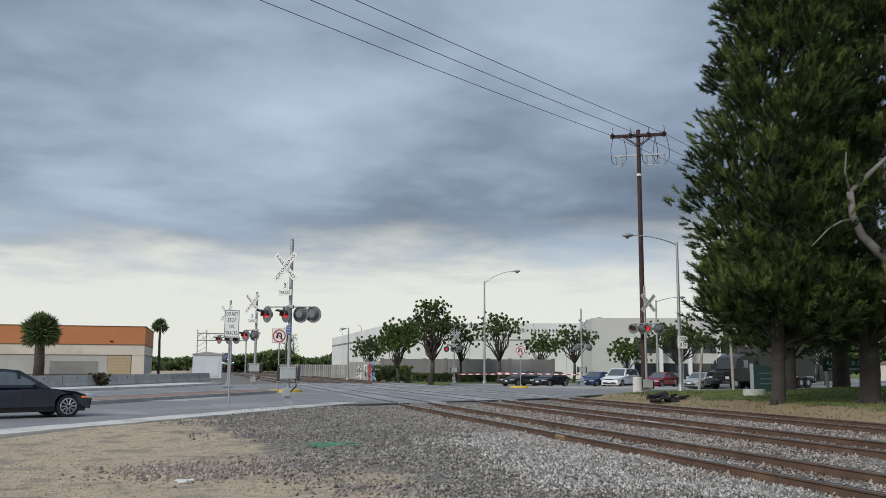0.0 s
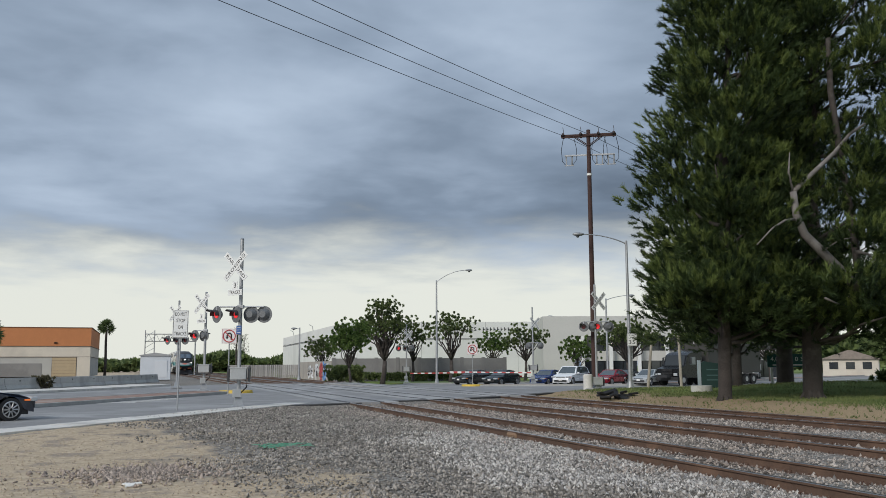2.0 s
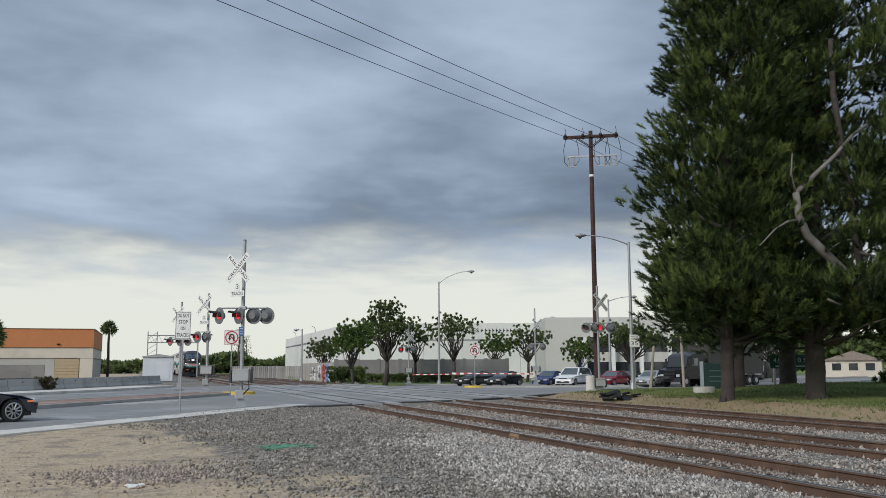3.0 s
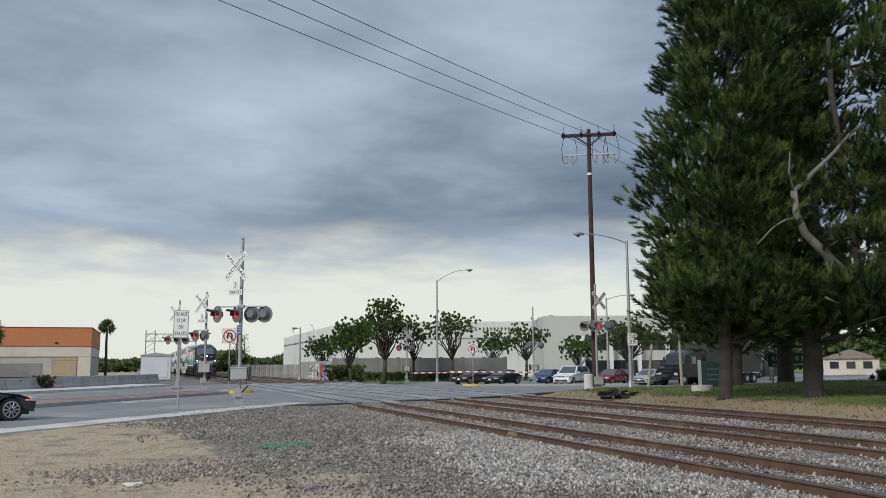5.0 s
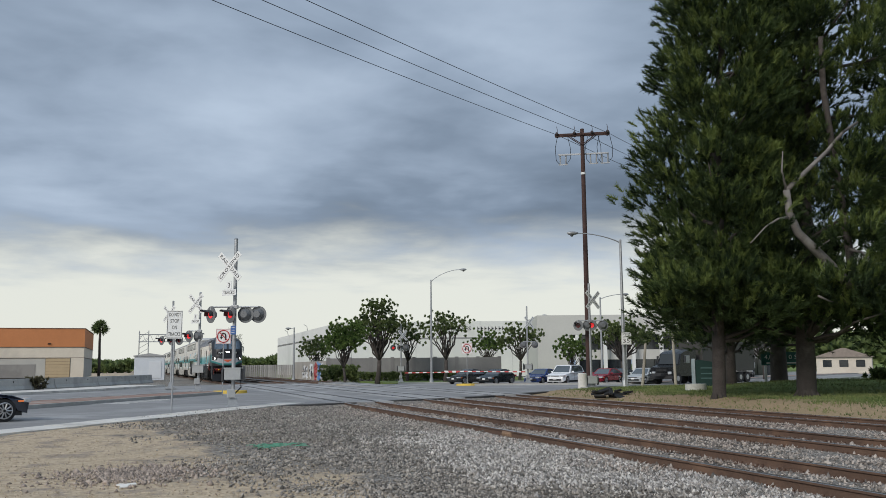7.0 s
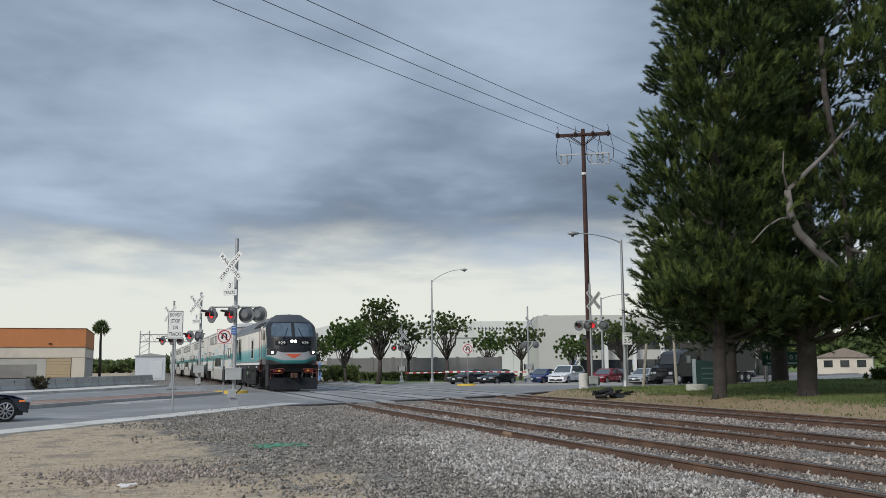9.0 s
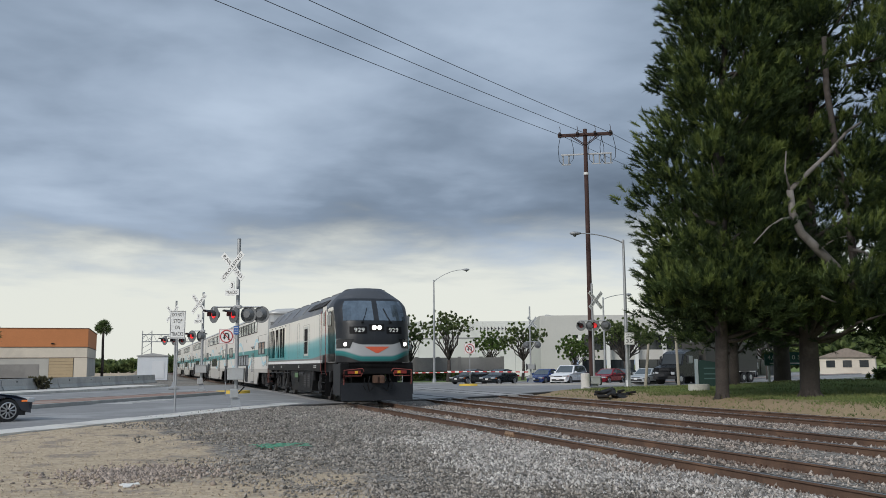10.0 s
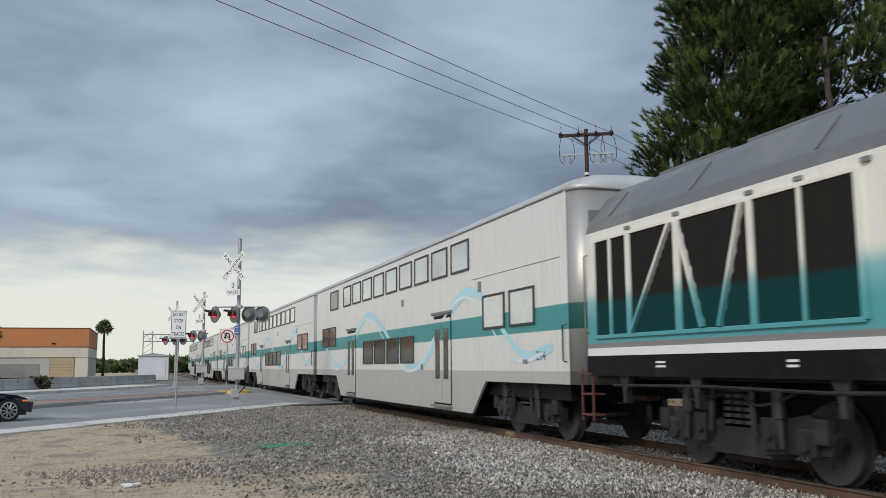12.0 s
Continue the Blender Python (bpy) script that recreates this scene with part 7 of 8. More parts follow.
box(bm, (18, 1.7, 3.1), (28, 0.5, 1.3))
part("spandrel", bm, OFFW, of)
bm = B()
box(bm, (16, 8, 0.05), (32, 16, 0.3))
part("plinth", bm, CONCRETE_GREY, of)

# walls of blocks
bw = thing("block_wall", pose(0, 0, -0.32), "grey painted concrete block wall", "wall", kind="structure")
wall("wall", (20.9, 105.8), (40.5, 99.3), 0, 2.75, 0.2, BLOCK, bw)
for k in range(9):
    a = Vector((20.9, 105.8)).lerp(Vector((40.5, 99.3)), k / 8 * 0.985)
    wall("pier", a, a + Vector((0.40, -0.13)), 0, 2.85, 0.3, BLOCK, bw)
gw = thing("graffiti_wall", pose(0, 0, -0.30), "tan block wall with painted graffiti patches beside the tracks", "wall", kind="structure")
TANWALL = mat("tan_block_wall", (0.36, 0.335, 0.30), 0.9, 0, 0.1, 1.0, 0.2, 20, (0.28, 0.27, 0.25), 0.3)
wall("wall", (22.3, 138), (20.9, 105.8), 0, 2.45, 0.2, TANWALL, gw)
GCOL = [mat("graffiti_white", (0.55, 0.56, 0.57), 0.8, 0, 0.3, 3.0, 0.0), mat("graffiti_black", (0.05, 0.05, 0.06), 0.8, 0, 0.3, 3.0, 0.0), mat("graffiti_red", (0.42, 0.09, 0.09), 0.8, 0, 0.3, 3.0, 0.0), mat("graffiti_blue", (0.13, 0.25, 0.48), 0.8, 0, 0.3, 3.0, 0.0)]
for k, (ya, yb, g) in enumerate(((127, 121.5, 0), (119.5, 116.5, 0), (114.8, 112.6, 2), (111.6, 109.2, 3), (109.0, 107.6, 0))):
    pa, pb = Vector((20.9, 105.8)).lerp(Vector((22.3, 138)), (ya - 105.8) / 32.2), Vector((20.9, 105.8)).lerp(Vector((22.3, 138)), (yb - 105.8) / 32.2)
    bm = B()
    rng = random.Random(90 + k)
    L = (pa - pb).length
    for q in range(26):
        u, v = rng.uniform(0, L), rng.uniform(0.35, 2.0)
        tube(bm, [(u, 0.11, v), (min(L, u + rng.uniform(-0.6, 0.6)), 0.11, v + rng.uniform(-0.3, 0.3)), (min(L, u + rng.uniform(-0.7, 0.7)), 0.11, v + rng.uniform(-0.5, 0.4))], 0.13, 5)
    dd = pb - pa
    part("graffiti", bm, GCOL[g], gw, "faded painted scrawl", m=pose(pa.x, pa.y, 0, 0, 0, math.degrees(math.atan2(dd.y, dd.x))) @ pose(0, -0.22, 0))
    if g in (0, 3):
        bm = B()
        for q in range(9):
            u, v = rng.uniform(0.2, L), rng.uniform(0.5, 1.9)
            tube(bm, [(u, 0.10, v), (min(L, u + rng.uniform(-0.5, 0.5)), 0.10, v + rng.uniform(-0.4, 0.4))], 0.05, 5)
        part("graffiti", bm, GCOL[1], gw, m=pose(pa.x, pa.y, 0, 0, 0, math.degrees(math.atan2(dd.y, dd.x))) @ pose(0, -0.36, 0))

# chain-link and slatted fence along the far yard
fe = thing("yard_fence", pose(0, 0, -0.2), "weathered grey slatted fence of a yard by the tracks", "fence")
FENCE = mat("weathered_slats", (0.26, 0.25, 0.24), 0.9, 0, 0.25, 2.0, 0.3, rand=0.2)
SLAT = B()
box(SLAT, (0, 0, 1.0), (0.36, 0.04, 2.0))
SLAT_ME = bpy.data.meshes.new("slat")
SLAT.to_mesh(SLAT_ME)
SLAT.free()
SLAT_ME.materials.append(FENCE)
for k in range(34):
    a = Vector((12.9, 150.0)).lerp(Vector((22.2, 139)), k / 33)
    o = new("slat", SLAT_ME)
    o.matrix_basis = pose(a.x, a.y, 0.0, 0, 0, -50)
    o.parent = fe

# ---- vehicles ----
TYRE = mat("tyre_rubber", (0.018, 0.018, 0.019), 0.85, 0, 0.2, 5.0, 0.1)
RIM = mat("silver_alloy", (0.42, 0.42, 0.43), 0.35, 0.8, 0.1, 3.0, 0.0)
CARGLASS = mat("dark_car_glass", (0.13, 0.15, 0.16), 0.06, 0.5, 0.2, 0.5, 0.0, spec=0.9)
TRUCKGLASS = mat("dark_truck_glass", (0.03, 0.035, 0.038), 0.35, 0, 0.2, 1.0, 0.0)
HEADLAMP = mat("clear_headlamp", (0.5, 0.52, 0.54), 0.12, 0.2, 0.1, 3.0, 0.0, spec=0.9)
TAIL = mat("red_lamp_cover", (0.35, 0.02, 0.02), 0.2, 0, 0.1, 3.0, 0.0)
TRIM = mat("black_plastic_trim", (0.025, 0.025, 0.026), 0.6, 0, 0.2, 4.0, 0.05)


def paint(name, c, rough=0.28, metal=0.3):
    return mat(name, c, rough, metal, 0.05, 1.0, 0.0, spec=0.6)


def car(x, y, z, heading, body, label, L=4.6, W=1.8, H=1.43, suv=False, category="car"):
    """A car that points along local -y before it is turned; heading in degrees."""
    t = thing("car", pose(x, y, z, 0, 0, heading), label, category, "cars waiting at the crossing")
    h = L / 2
    wr = 0.33 if not suv else 0.37
    fy, ry = -h + 0.80, h - 0.95
    belt = H * (0.63 if not suv else 0.60)
    def arch(cy):
        return [(cy + (wr + 0.06) * math.cos(a), 0.30 + (wr + 0.06) * math.sin(a) - (0.30 - wr)) for a in [math.pi * (1 - i / 8) for i in range(9)]]
    low = [(-h + 0.10, 0.24)] + arch(fy) + arch(ry) + [(h - 0.10, 0.30)]
    top = [(h, 0.55), (h - 0.03, belt - 0.02), (h - 0.45, belt + 0.06), (0.9, belt + 0.03), (-0.6, belt), (-h + 1.35, belt - 0.03), (-h + 0.55, belt - 0.13), (-h + 0.12, belt - 0.27), (-h, 0.52)]
    prof = low + top
    cy, cz = 0.0, 0.55
    rings = []
    for xx, s in ((-W / 2, 0.965), (-W / 2 + 0.06, 0.99), (-W / 2 + 0.2, 1.0), (W / 2 - 0.2, 1.0), (W / 2 - 0.06, 0.99), (W / 2, 0.965)):
        rings.append([(xx * (1 - 0.20 * (abs(a) / h) ** 6), cy + (a - cy) * (s if b > 0.4 else 1), cz + (b - cz) * (1 if b < 0.6 else s)) for a, b in prof])
    part("body", loft(B(), rings), body, t, smooth=False)
    # cabin
    if suv:
        cab = [(-h + 1.35, belt - 0.05), (-h + 2.15, H - 0.04), (-h + 2.6, H), (h - 0.75, H - 0.03), (h - 0.30, H - 0.18), (h - 0.06, belt + 0.02)]
    else:
        cab = [(-h + 1.30, belt - 0.05), (-h + 2.15, H - 0.05), (-h + 2.6, H), (h - 1.75, H - 0.01), (h - 1.2, H - 0.10), (h - 0.40, belt + 0.03)]
    bm = B()
    def xw(b):
        return W / 2 - 0.04 - 0.20 * max(0, (b - belt) / (H - belt))
    loft(bm, [[(sx * xw(b), a, b) for a, b in cab] for sx in (-1, -0.55, 0.55, 1)])
    part("cabin", bm, body, t)
    # side windows, windscreen, rear window
    for sx in (-1, 1):
        bm = B()
        inner = [(cab[0][0] + 0.30, belt + 0.05), (cab[1][0] + 0.12, H - 0.12), (cab[2][0], H - 0.08), (cab[3][0] - 0.05, H - 0.09), (cab[4][0] - 0.10, H - 0.20), (cab[5][0] - 0.30, belt + 0.08)]
        v = [[bm.verts.new((sx * (xw(b) + e), a, b)) for a, b in inner] for e in (0.006, -0.02)]
        bm.faces.new(v[0])
        for i in range(6):
            bm.faces.new((v[0][i], v[1][i], v[1][(i + 1) % 6], v[0][(i + 1) % 6]))
        bmesh.ops.recalc_face_normals(bm, faces=bm.faces[:])
        part("side_window", bm, CARGLASS, t)
        bm = B()
        for q in (-0.12, 0.95 if not suv else 1.2):
            box(bm, (sx * (xw((belt + H) / 2) + 0.008), q, (belt + H) / 2), (0.02, 0.07, H - belt - 0.12), pose(0, 0, 0))
        part("pillar", bm, TRIM, t)
        bm = B()
        box(bm, (sx * (W / 2 + 0.08), cab[0][0] + 0.42, belt + 0.08), (0.2, 0.12, 0.14), None, 0.03)
        part("wing_mirror", bm, body, t)
        bm = B()
        box(bm, (sx * (W / 2 - 0.26), -h + 0.13, belt - 0.28), (0.42, 0.20, 0.13), None, 0.04)
        part("headlamp", bm, HEADLAMP, t, "clear headlamp")
        bm = B()
        box(bm, (sx * (W / 2 - 0.05), -h + 0.33, belt - 0.30), (0.03, 0.16, 0.05), None, 0.01)
        part("side_marker", bm, mat("amber_marker", (0.75, 0.18, 0.04), 0.4, 0, 0.1, 3.0, 0.0, emit=0.4), t)
        bm = B()
        box(bm, (sx * (W / 2 - 0.22), h - 0.07, belt - 0.10), (0.38, 0.14, 0.16), None, 0.03)
        part("tail_lamp", bm, TAIL, t, "red tail lamp")
        for cyy in (fy, ry):
            bm = B()
            rod(bm, (sx * (W / 2 - 0.21), cyy, wr), (sx * (W / 2 - 0.01), cyy, wr), wr, wr, 26)
            wl = part("wheel", bm, TYRE, t, "black tyre on a silver alloy rim")
            bm = B()
            rod(bm, (sx * (W / 2 - 0.05), cyy, wr), (sx * (W / 2 - 0.015), cyy, wr), 0.05, 0.05, 10)
            for k in range(10):
                a = k * math.tau / 10
                tube(bm, [(sx * (W / 2 - 0.003), cyy + 0.04 * math.cos(a), wr + 0.04 * math.sin(a)), (sx * (W / 2 - 0.001), cyy + wr * 0.66 * math.cos(a), wr + wr * 0.66 * math.sin(a))], 0.022, 5)
            tube(bm, [(sx * (W / 2 - 0.004), cyy + wr * 0.68 * math.cos(k * math.tau / 24), wr + wr * 0.68 * math.sin(k * math.tau / 24)) for k in range(25)], 0.02, 5)
            part("rim", bm, RIM, wl)
        bm = B()
        for q in (-0.15, 0.92):
            rod(bm, (sx * (W / 2 + 0.001), q, 0.35), (sx * (W / 2 + 0.001), q, belt - 0.05), 0.006, 0.006, 4)
            box(bm, (sx * (W / 2 + 0.012), q - 0.12, belt - 0.12), (0.03, 0.16, 0.03), None, 0.008)
        part("door_seam", bm, TRIM, t)
    for a0, a1, nm in ((cab[0], cab[1], "windscreen"), (cab[5], cab[4], "rear_window")):
        bm = B()
        k0, k1 = 0.10, 0.93
        p0 = (a0[0] + (a1[0] - a0[0]) * k0, a0[1] + (a1[1] - a0[1]) * k0)
        p1 = (a0[0] + (a1[0] - a0[0]) * k1, a0[1] + (a1[1] - a0[1]) * k1)
        s = -0.012 if nm == "windscreen" else 0.012
        w0, w1 = xw(p0[1]) - 0.10, xw(p1[1]) - 0.10
        loft(bm, [[(-w0, p0[0] + s, p0[1] + 0.01), (w0, p0[0] + s, p0[1] + 0.01), (w1, p1[0] + s, p1[1] + 0.01), (-w1, p1[0] + s, p1[1] + 0.01)],
                  [(-w0, p0[0] - s, p0[1] - 0.02), (w0, p0[0] - s, p0[1] - 0.02), (w1, p1[0] - s, p1[1] - 0.02), (-w1, p1[0] - s, p1[1] - 0.02)]])
        part(nm, bm, CARGLASS, t)
    bm = B()
    box(bm, (0, -h + 0.03, 0.42), (W * 0.62, 0.08, 0.16), None, 0.03)
    box(bm, (0, -h + 0.07, belt - 0.30), (W * 0.45, 0.08, 0.07), None, 0.02)
    part("grille", bm, TRIM, t)
    bm = B()
    box(bm, (0, -h - 0.012, 0.52), (0.32, 0.012, 0.15), None, 0.003)
    part("plate", bm, SIGNWHITE, t)
    bm = B()
    box(bm, (0, 0, 0.26), (W - 0.3, L - 0.5, 0.16))
    part("underbody", bm, TRIM, t)
    return t


# heading: 0 faces -y; the sedan faces up the street to the crossing
car(-5.42, 28.75, -0.02, 118, paint("dark_slate_blue_paint", (0.012, 0.018, 0.036), 0.25, 0.0), "dark slate-blue sedan waiting at the crossing", 4.63, 1.80, 1.42)
car(32.6, 80.9, -0.33, -54, paint("black_green_paint", (0.010, 0.016, 0.018)), "black sedan waiting first behind the gate", 4.6, 1.8, 1.44)
car(36.6, 79.2, -0.33, -52, paint("blue_paint", (0.03, 0.06, 0.20)), "blue sedan waiting in the queue", 4.6, 1.8, 1.44)
car(38.4, 77.8, -0.33, -50, paint("white_paint", (0.72, 0.73, 0.74), 0.3, 0.0), "white sport utility vehicle waiting in the queue", 4.9, 1.98, 1.78, True)
car(41.8, 76.2, -0.33, -56, paint("red_paint", (0.27, 0.015, 0.03)), "dark red sedan waiting in the queue", 4.6, 1.8, 1.44)
car(44.4, 78.0, -0.33, -52, paint("black_paint", (0.014, 0.014, 0.018)), "black sedan waiting in the queue", 4.6, 1.8, 1.46)
car(43.8, 72.6, -0.33, -56, paint("silver_paint", (0.50, 0.52, 0.52), 0.3, 0.4), "silver sedan waiting in the queue", 4.75, 1.82, 1.46)
car(31.0, 84.6, -0.33, -60, paint("dark_grey_paint", (0.03, 0.032, 0.034)), "dark car waiting behind the gate arm", 4.6, 1.8, 1.44)


def truck(x, y, z, heading, cab_c, box_c, label, cab_h=3.0, long=8.0):
    t = thing("truck", pose(x, y, z, 0, 0, heading), label, "truck", "lorries in the queue")
    bm = B()
    prism(bm, [(-3.1, 0.7), (-3.2, 1.5), (-2.1, 1.75), (-1.75, 2.7), (-1.3, cab_h), (0.5, cab_h + 0.25), (0.5, 0.7)], -1.15, 1.15, "x")
    part("cab", bm, cab_c, t)
    bm = B()
    box(bm, (0, 0, 0), (2.0, 0.06, 0.95), pose(0, -1.95, 2.22, -20, 0, 0))
    part("windscreen", bm, TRUCKGLASS, t)
    for s in (-1, 1):
        bm = B()
        box(bm, (s * 1.16, -1.0, 2.2), (0.04, 0.9, 0.7), None, 0.02)
        part("side_window", bm, CARGLASS, t)
    bm = B()
    for k in range(6):
        box(bm, (0, -3.2, 0.85 + 0.12 * k), (1.1, 0.08, 0.06))
    part("grille", bm, TRIM, t, "ribbed radiator grille")
    for s in (-1, 1):
        bm = B()
        box(bm, (s * 0.85, -3.18, 1.0), (0.36, 0.12, 0.24), None, 0.03)
        part("headlamp", bm, HEADLAMP, t)
        bm = B()
        tube(bm, [(s * 1.15, -1.6, 2.6), (s * 1.45, -1.7, 2.5), (s * 1.45, -1.7, 1.9)], 0.03, 6)
        box(bm, (s * 1.45, -1.7, 2.2), (0.18, 0.1, 0.6), None, 0.03)
        part("wing_mirror", bm, TRIM, t)
        for yy in (-2.4, 1.6, 2.9, long - 1.0, long - 2.2):
            bm = B()
            rod(bm, (s * 0.85, yy, 0.5), (s * 1.18, yy, 0.5), 0.5, 0.5, 20)
            w = part("wheel", bm, TYRE, t)
            bm = B()
            rod(bm, (s * 1.16, yy, 0.5), (s * 1.20, yy, 0.5), 0.28, 0.2, 14)
            part("rim", bm, RIM, w)
    bm = B()
    box(bm, (0, -3.25, 0.62), (2.3, 0.2, 0.32), None, 0.05)
    part("bumper", bm, TRIM, t)
    bm = B()
    box(bm, (0, (1.2 + long) / 2 + 0.2, 2.45), (2.5, long - 1.2, 2.7), None, 0.03)
    part("cargo_box", bm, box_c, t, "tall cargo box")
    bm = B()
    box(bm, (0, 2.5, 0.85), (1.0, long + 3, 0.25))
    part("chassis", bm, TRIM, t)
    return t


truck(47.0, 71.2, -0.33, -68, paint("black_truck_paint", (0.012, 0.013, 0.015)), mat("dark_trailer_panel", (0.045, 0.042, 0.038), 0.6, 0, 0.2, 1.0, 0.05), "black lorry with a dark tall cargo box", 2.9, 10.0)
truck(73.0, 97.0, -0.33, -40, paint("white_truck_paint", (0.60, 0.62, 0.63), 0.35, 0.0), mat("white_trailer_panel", (0.6, 0.61, 0.6), 0.6, 0, 0.08, 1.0, 0.03), "white lorry with a pale cargo box", 2.6, 6.5)

# yard board and monument sign on the bank
bd = thing("monument_sign", pose(29.0, 41.8, 0.15, 0, 0, -24), "dark green monument sign with pale edges", "sign")
bm = B()
prism(bm, [(-0.55, 0), (0.55, 0), (0.55, 1.4), (-0.35, 1.55), (-0.55, 1.45)], -0.12, 0.12, "y")
part("panel", bm, mat("dark_green_board", (0.012, 0.04, 0.036), 0.5, 0, 0.1, 2.0, 0.03), bd)
bm = B()
box(bm, (-0.62, 0, 0.8), (0.14, 0.36, 1.6), None, 0.02)
part("pillar", bm, mat("blue_grey_stucco", (0.32, 0.37, 0.40), 0.8, 0, 0.1, 2.0, 0.1), bd)
bm = B()
for z in (0.55, 0.8, 1.1):
    box(bm, (0.05, -0.125, z), (0.6, 0.01, 0.06))
part("lettering_bars", bm, mat("pale_teal_bars", (0.07, 0.13, 0.13), 0.6, 0, 0.1, 2.0, 0.0), bd)
lb = thing("leasing_board", pose(36.4, 44.6, 0.1, 0, 0, -24), "dark green real estate board on white posts", "sign")
bm = B()
box(bm, (0, 0, 1.65), (2.5, 0.05, 0.8))
part("panel", bm, mat("green_board", (0.015, 0.09, 0.075), 0.5, 0, 0.1, 2.0, 0.03), lb)
for s in (-1.0, 1.0):
    bm = B()
    box(bm, (s, 0.06, 1.0), (0.14, 0.1, 2.1), None, 0.01)
    part("post", bm, SIGNWHITE, lb)
bm = B()
box(bm, (0, -0.03, 1.38), (1.9, 0.012, 0.07))
part("lettering_bars", bm, SIGNWHITE, lb)
words("lettering", "4,000", 0.26, SIGNWHITE, lb, pose(-0.65, -0.03, 1.72, 90, 0, 0), 0.8)
words("lettering", "0 SF", 0.26, SIGNWHITE, lb, pose(0.70, -0.03, 1.72, 90, 0, 0), 0.7)
for k, (px, py, h, lean) in enumerate(((33.5, 51.6, 3.7, -1.5), (30.5, 50.8, 3.0, 7.0))):
    po = thing("timber_post", pose(px, py, 0.0, 0, lean, 0), "weathered pale timber post leaning on the verge" if k else "dark post with a pale edge on the verge", "post")
    bm = B()
    rod(bm, (0, 0, -0.2), (0, 0, h), 0.10, 0.08, 8)
    part("shaft", bm, mat("pale_timber", (0.36, 0.32, 0.27), 0.9, 0, 0.2, 3.0, 0.3), po)

house = thing("house", pose(107.6, 117.0, -0.3, 0, 0, -45), "cream stucco house with a brown roof beyond the grass", "house")
bm = B()
box(bm, (0, 0, 1.35), (8, 8, 2.7))
part("wall", bm, CREAM_P, house)
bm = B()
prism(bm, [(-4.4, 2.6), (4.4, 2.6), (0.3, 4.0), (-0.3, 4.0)], -4.4, 4.4, "y")
part("roof", bm, mat("brown_shingles", (0.24, 0.20, 0.17), 0.9, 0, 0.25, 4.0, 0.4), house)
for k in (-2.4, 0, 2.4):
    bm = B()
    box(bm, (k, -4.02, 1.6), (1.3, 0.08, 1.1), None, 0.01)
    part("window", bm, GLASS_D, house)

# drive across the grass
bm = B()
strip(bm, dense([(36, 35.5), (44, 33.5), (60, 30)], 2), dense([(37, 38), (45, 36.4), (61, 34)], 2), 0.0, 0.24, False)
tagged(part("driveway", bm, ASPHALT), "grey asphalt driveway across the grass", "driveway", kind="structure")


# ---- distance ----
def far_belt(name, x0, x1, y, h0, h1, seed, n, mat_, label):
    rng = random.Random(seed)
    nr = np.random.default_rng(seed)
    P, D = [], []
    for i in range(n):
        k = rng.random()
        x = x0 + (x1 - x0) * k
        hh = h0 + (h1 - h0) * (0.5 + 0.5 * noise.noise((x * 0.035, seed, 0))) * (0.6 + 0.4 * math.sin(x * 0.21 + seed))
        P.append((x, y + rng.uniform(-12, 12), rng.random() ** 0.6 * max(1.0, hh)))
        D.append((rng.gauss(0, 1), rng.gauss(0, 1), 0.8))
    me = blades(P, D, nr, 9, 2.2, 0.55, 0.7)
    me.materials.append(mat_)
    me.name = name
    o = new(name, me)
    tagged(o, label, "trees", kind="stuff")


far_belt("far_trees", -60, -2, 330, 2, 7, 101, 1500, DARKLEAVES, "distant belt of dark green trees")
far_belt("far_trees", 20, 75, 380, 3, 10, 102, 1800, DARKLEAVES, "distant belt of dark green trees")
far_belt("far_trees", 6, 30, 300, 3, 8, 103, 900, DARKLEAVES, "distant belt of dark green trees")
far_belt("far_trees", 110, 330, 170, 5, 13, 104, 2600, DARKLEAVES, "distant belt of dark green trees")
far_belt("far_trees", -330, -70, 260, 4, 9, 105, 1800, DARKLEAVES, "distant belt of dark green trees")
for x, y, h in ((27.5, 300, 14), (30.5, 305, 12)):
    pine(x, y, -0.3, h, 1.9, 1.5, int(x * 10), 30, "distant narrow dark conifer beyond the yard", trunk=0.25, dense_tufts=12, per=26)
# distance haze is put into the hills' pale blue base colour
HILL = mat("hazy_blue_hill", (0.30, 0.37, 0.46), 1.0, 0, 0.08, 0.002, 0.0)
bm = B()
top_, low_ = [], []
for i in range(121):
    x = -1800 + 50 * i
    h = 22 + 75 * max(0, noise.noise((x * 0.0011, 2.0, 0)) + 0.2) * sstep(x, 100, 420) + 12 * noise.noise((x * 0.006, 5, 0))
    top_.append(bm.verts.new((x, 3300, max(8, h))))
    low_.append(bm.verts.new((x, 3000, -5)))
for i in range(120):
    bm.faces.new((low_[i], low_[i + 1], top_[i + 1], top_[i]))
tagged(part("hills", bm, HILL, smooth=True), "hazy blue hills on the horizon", "hills", kind="structure")


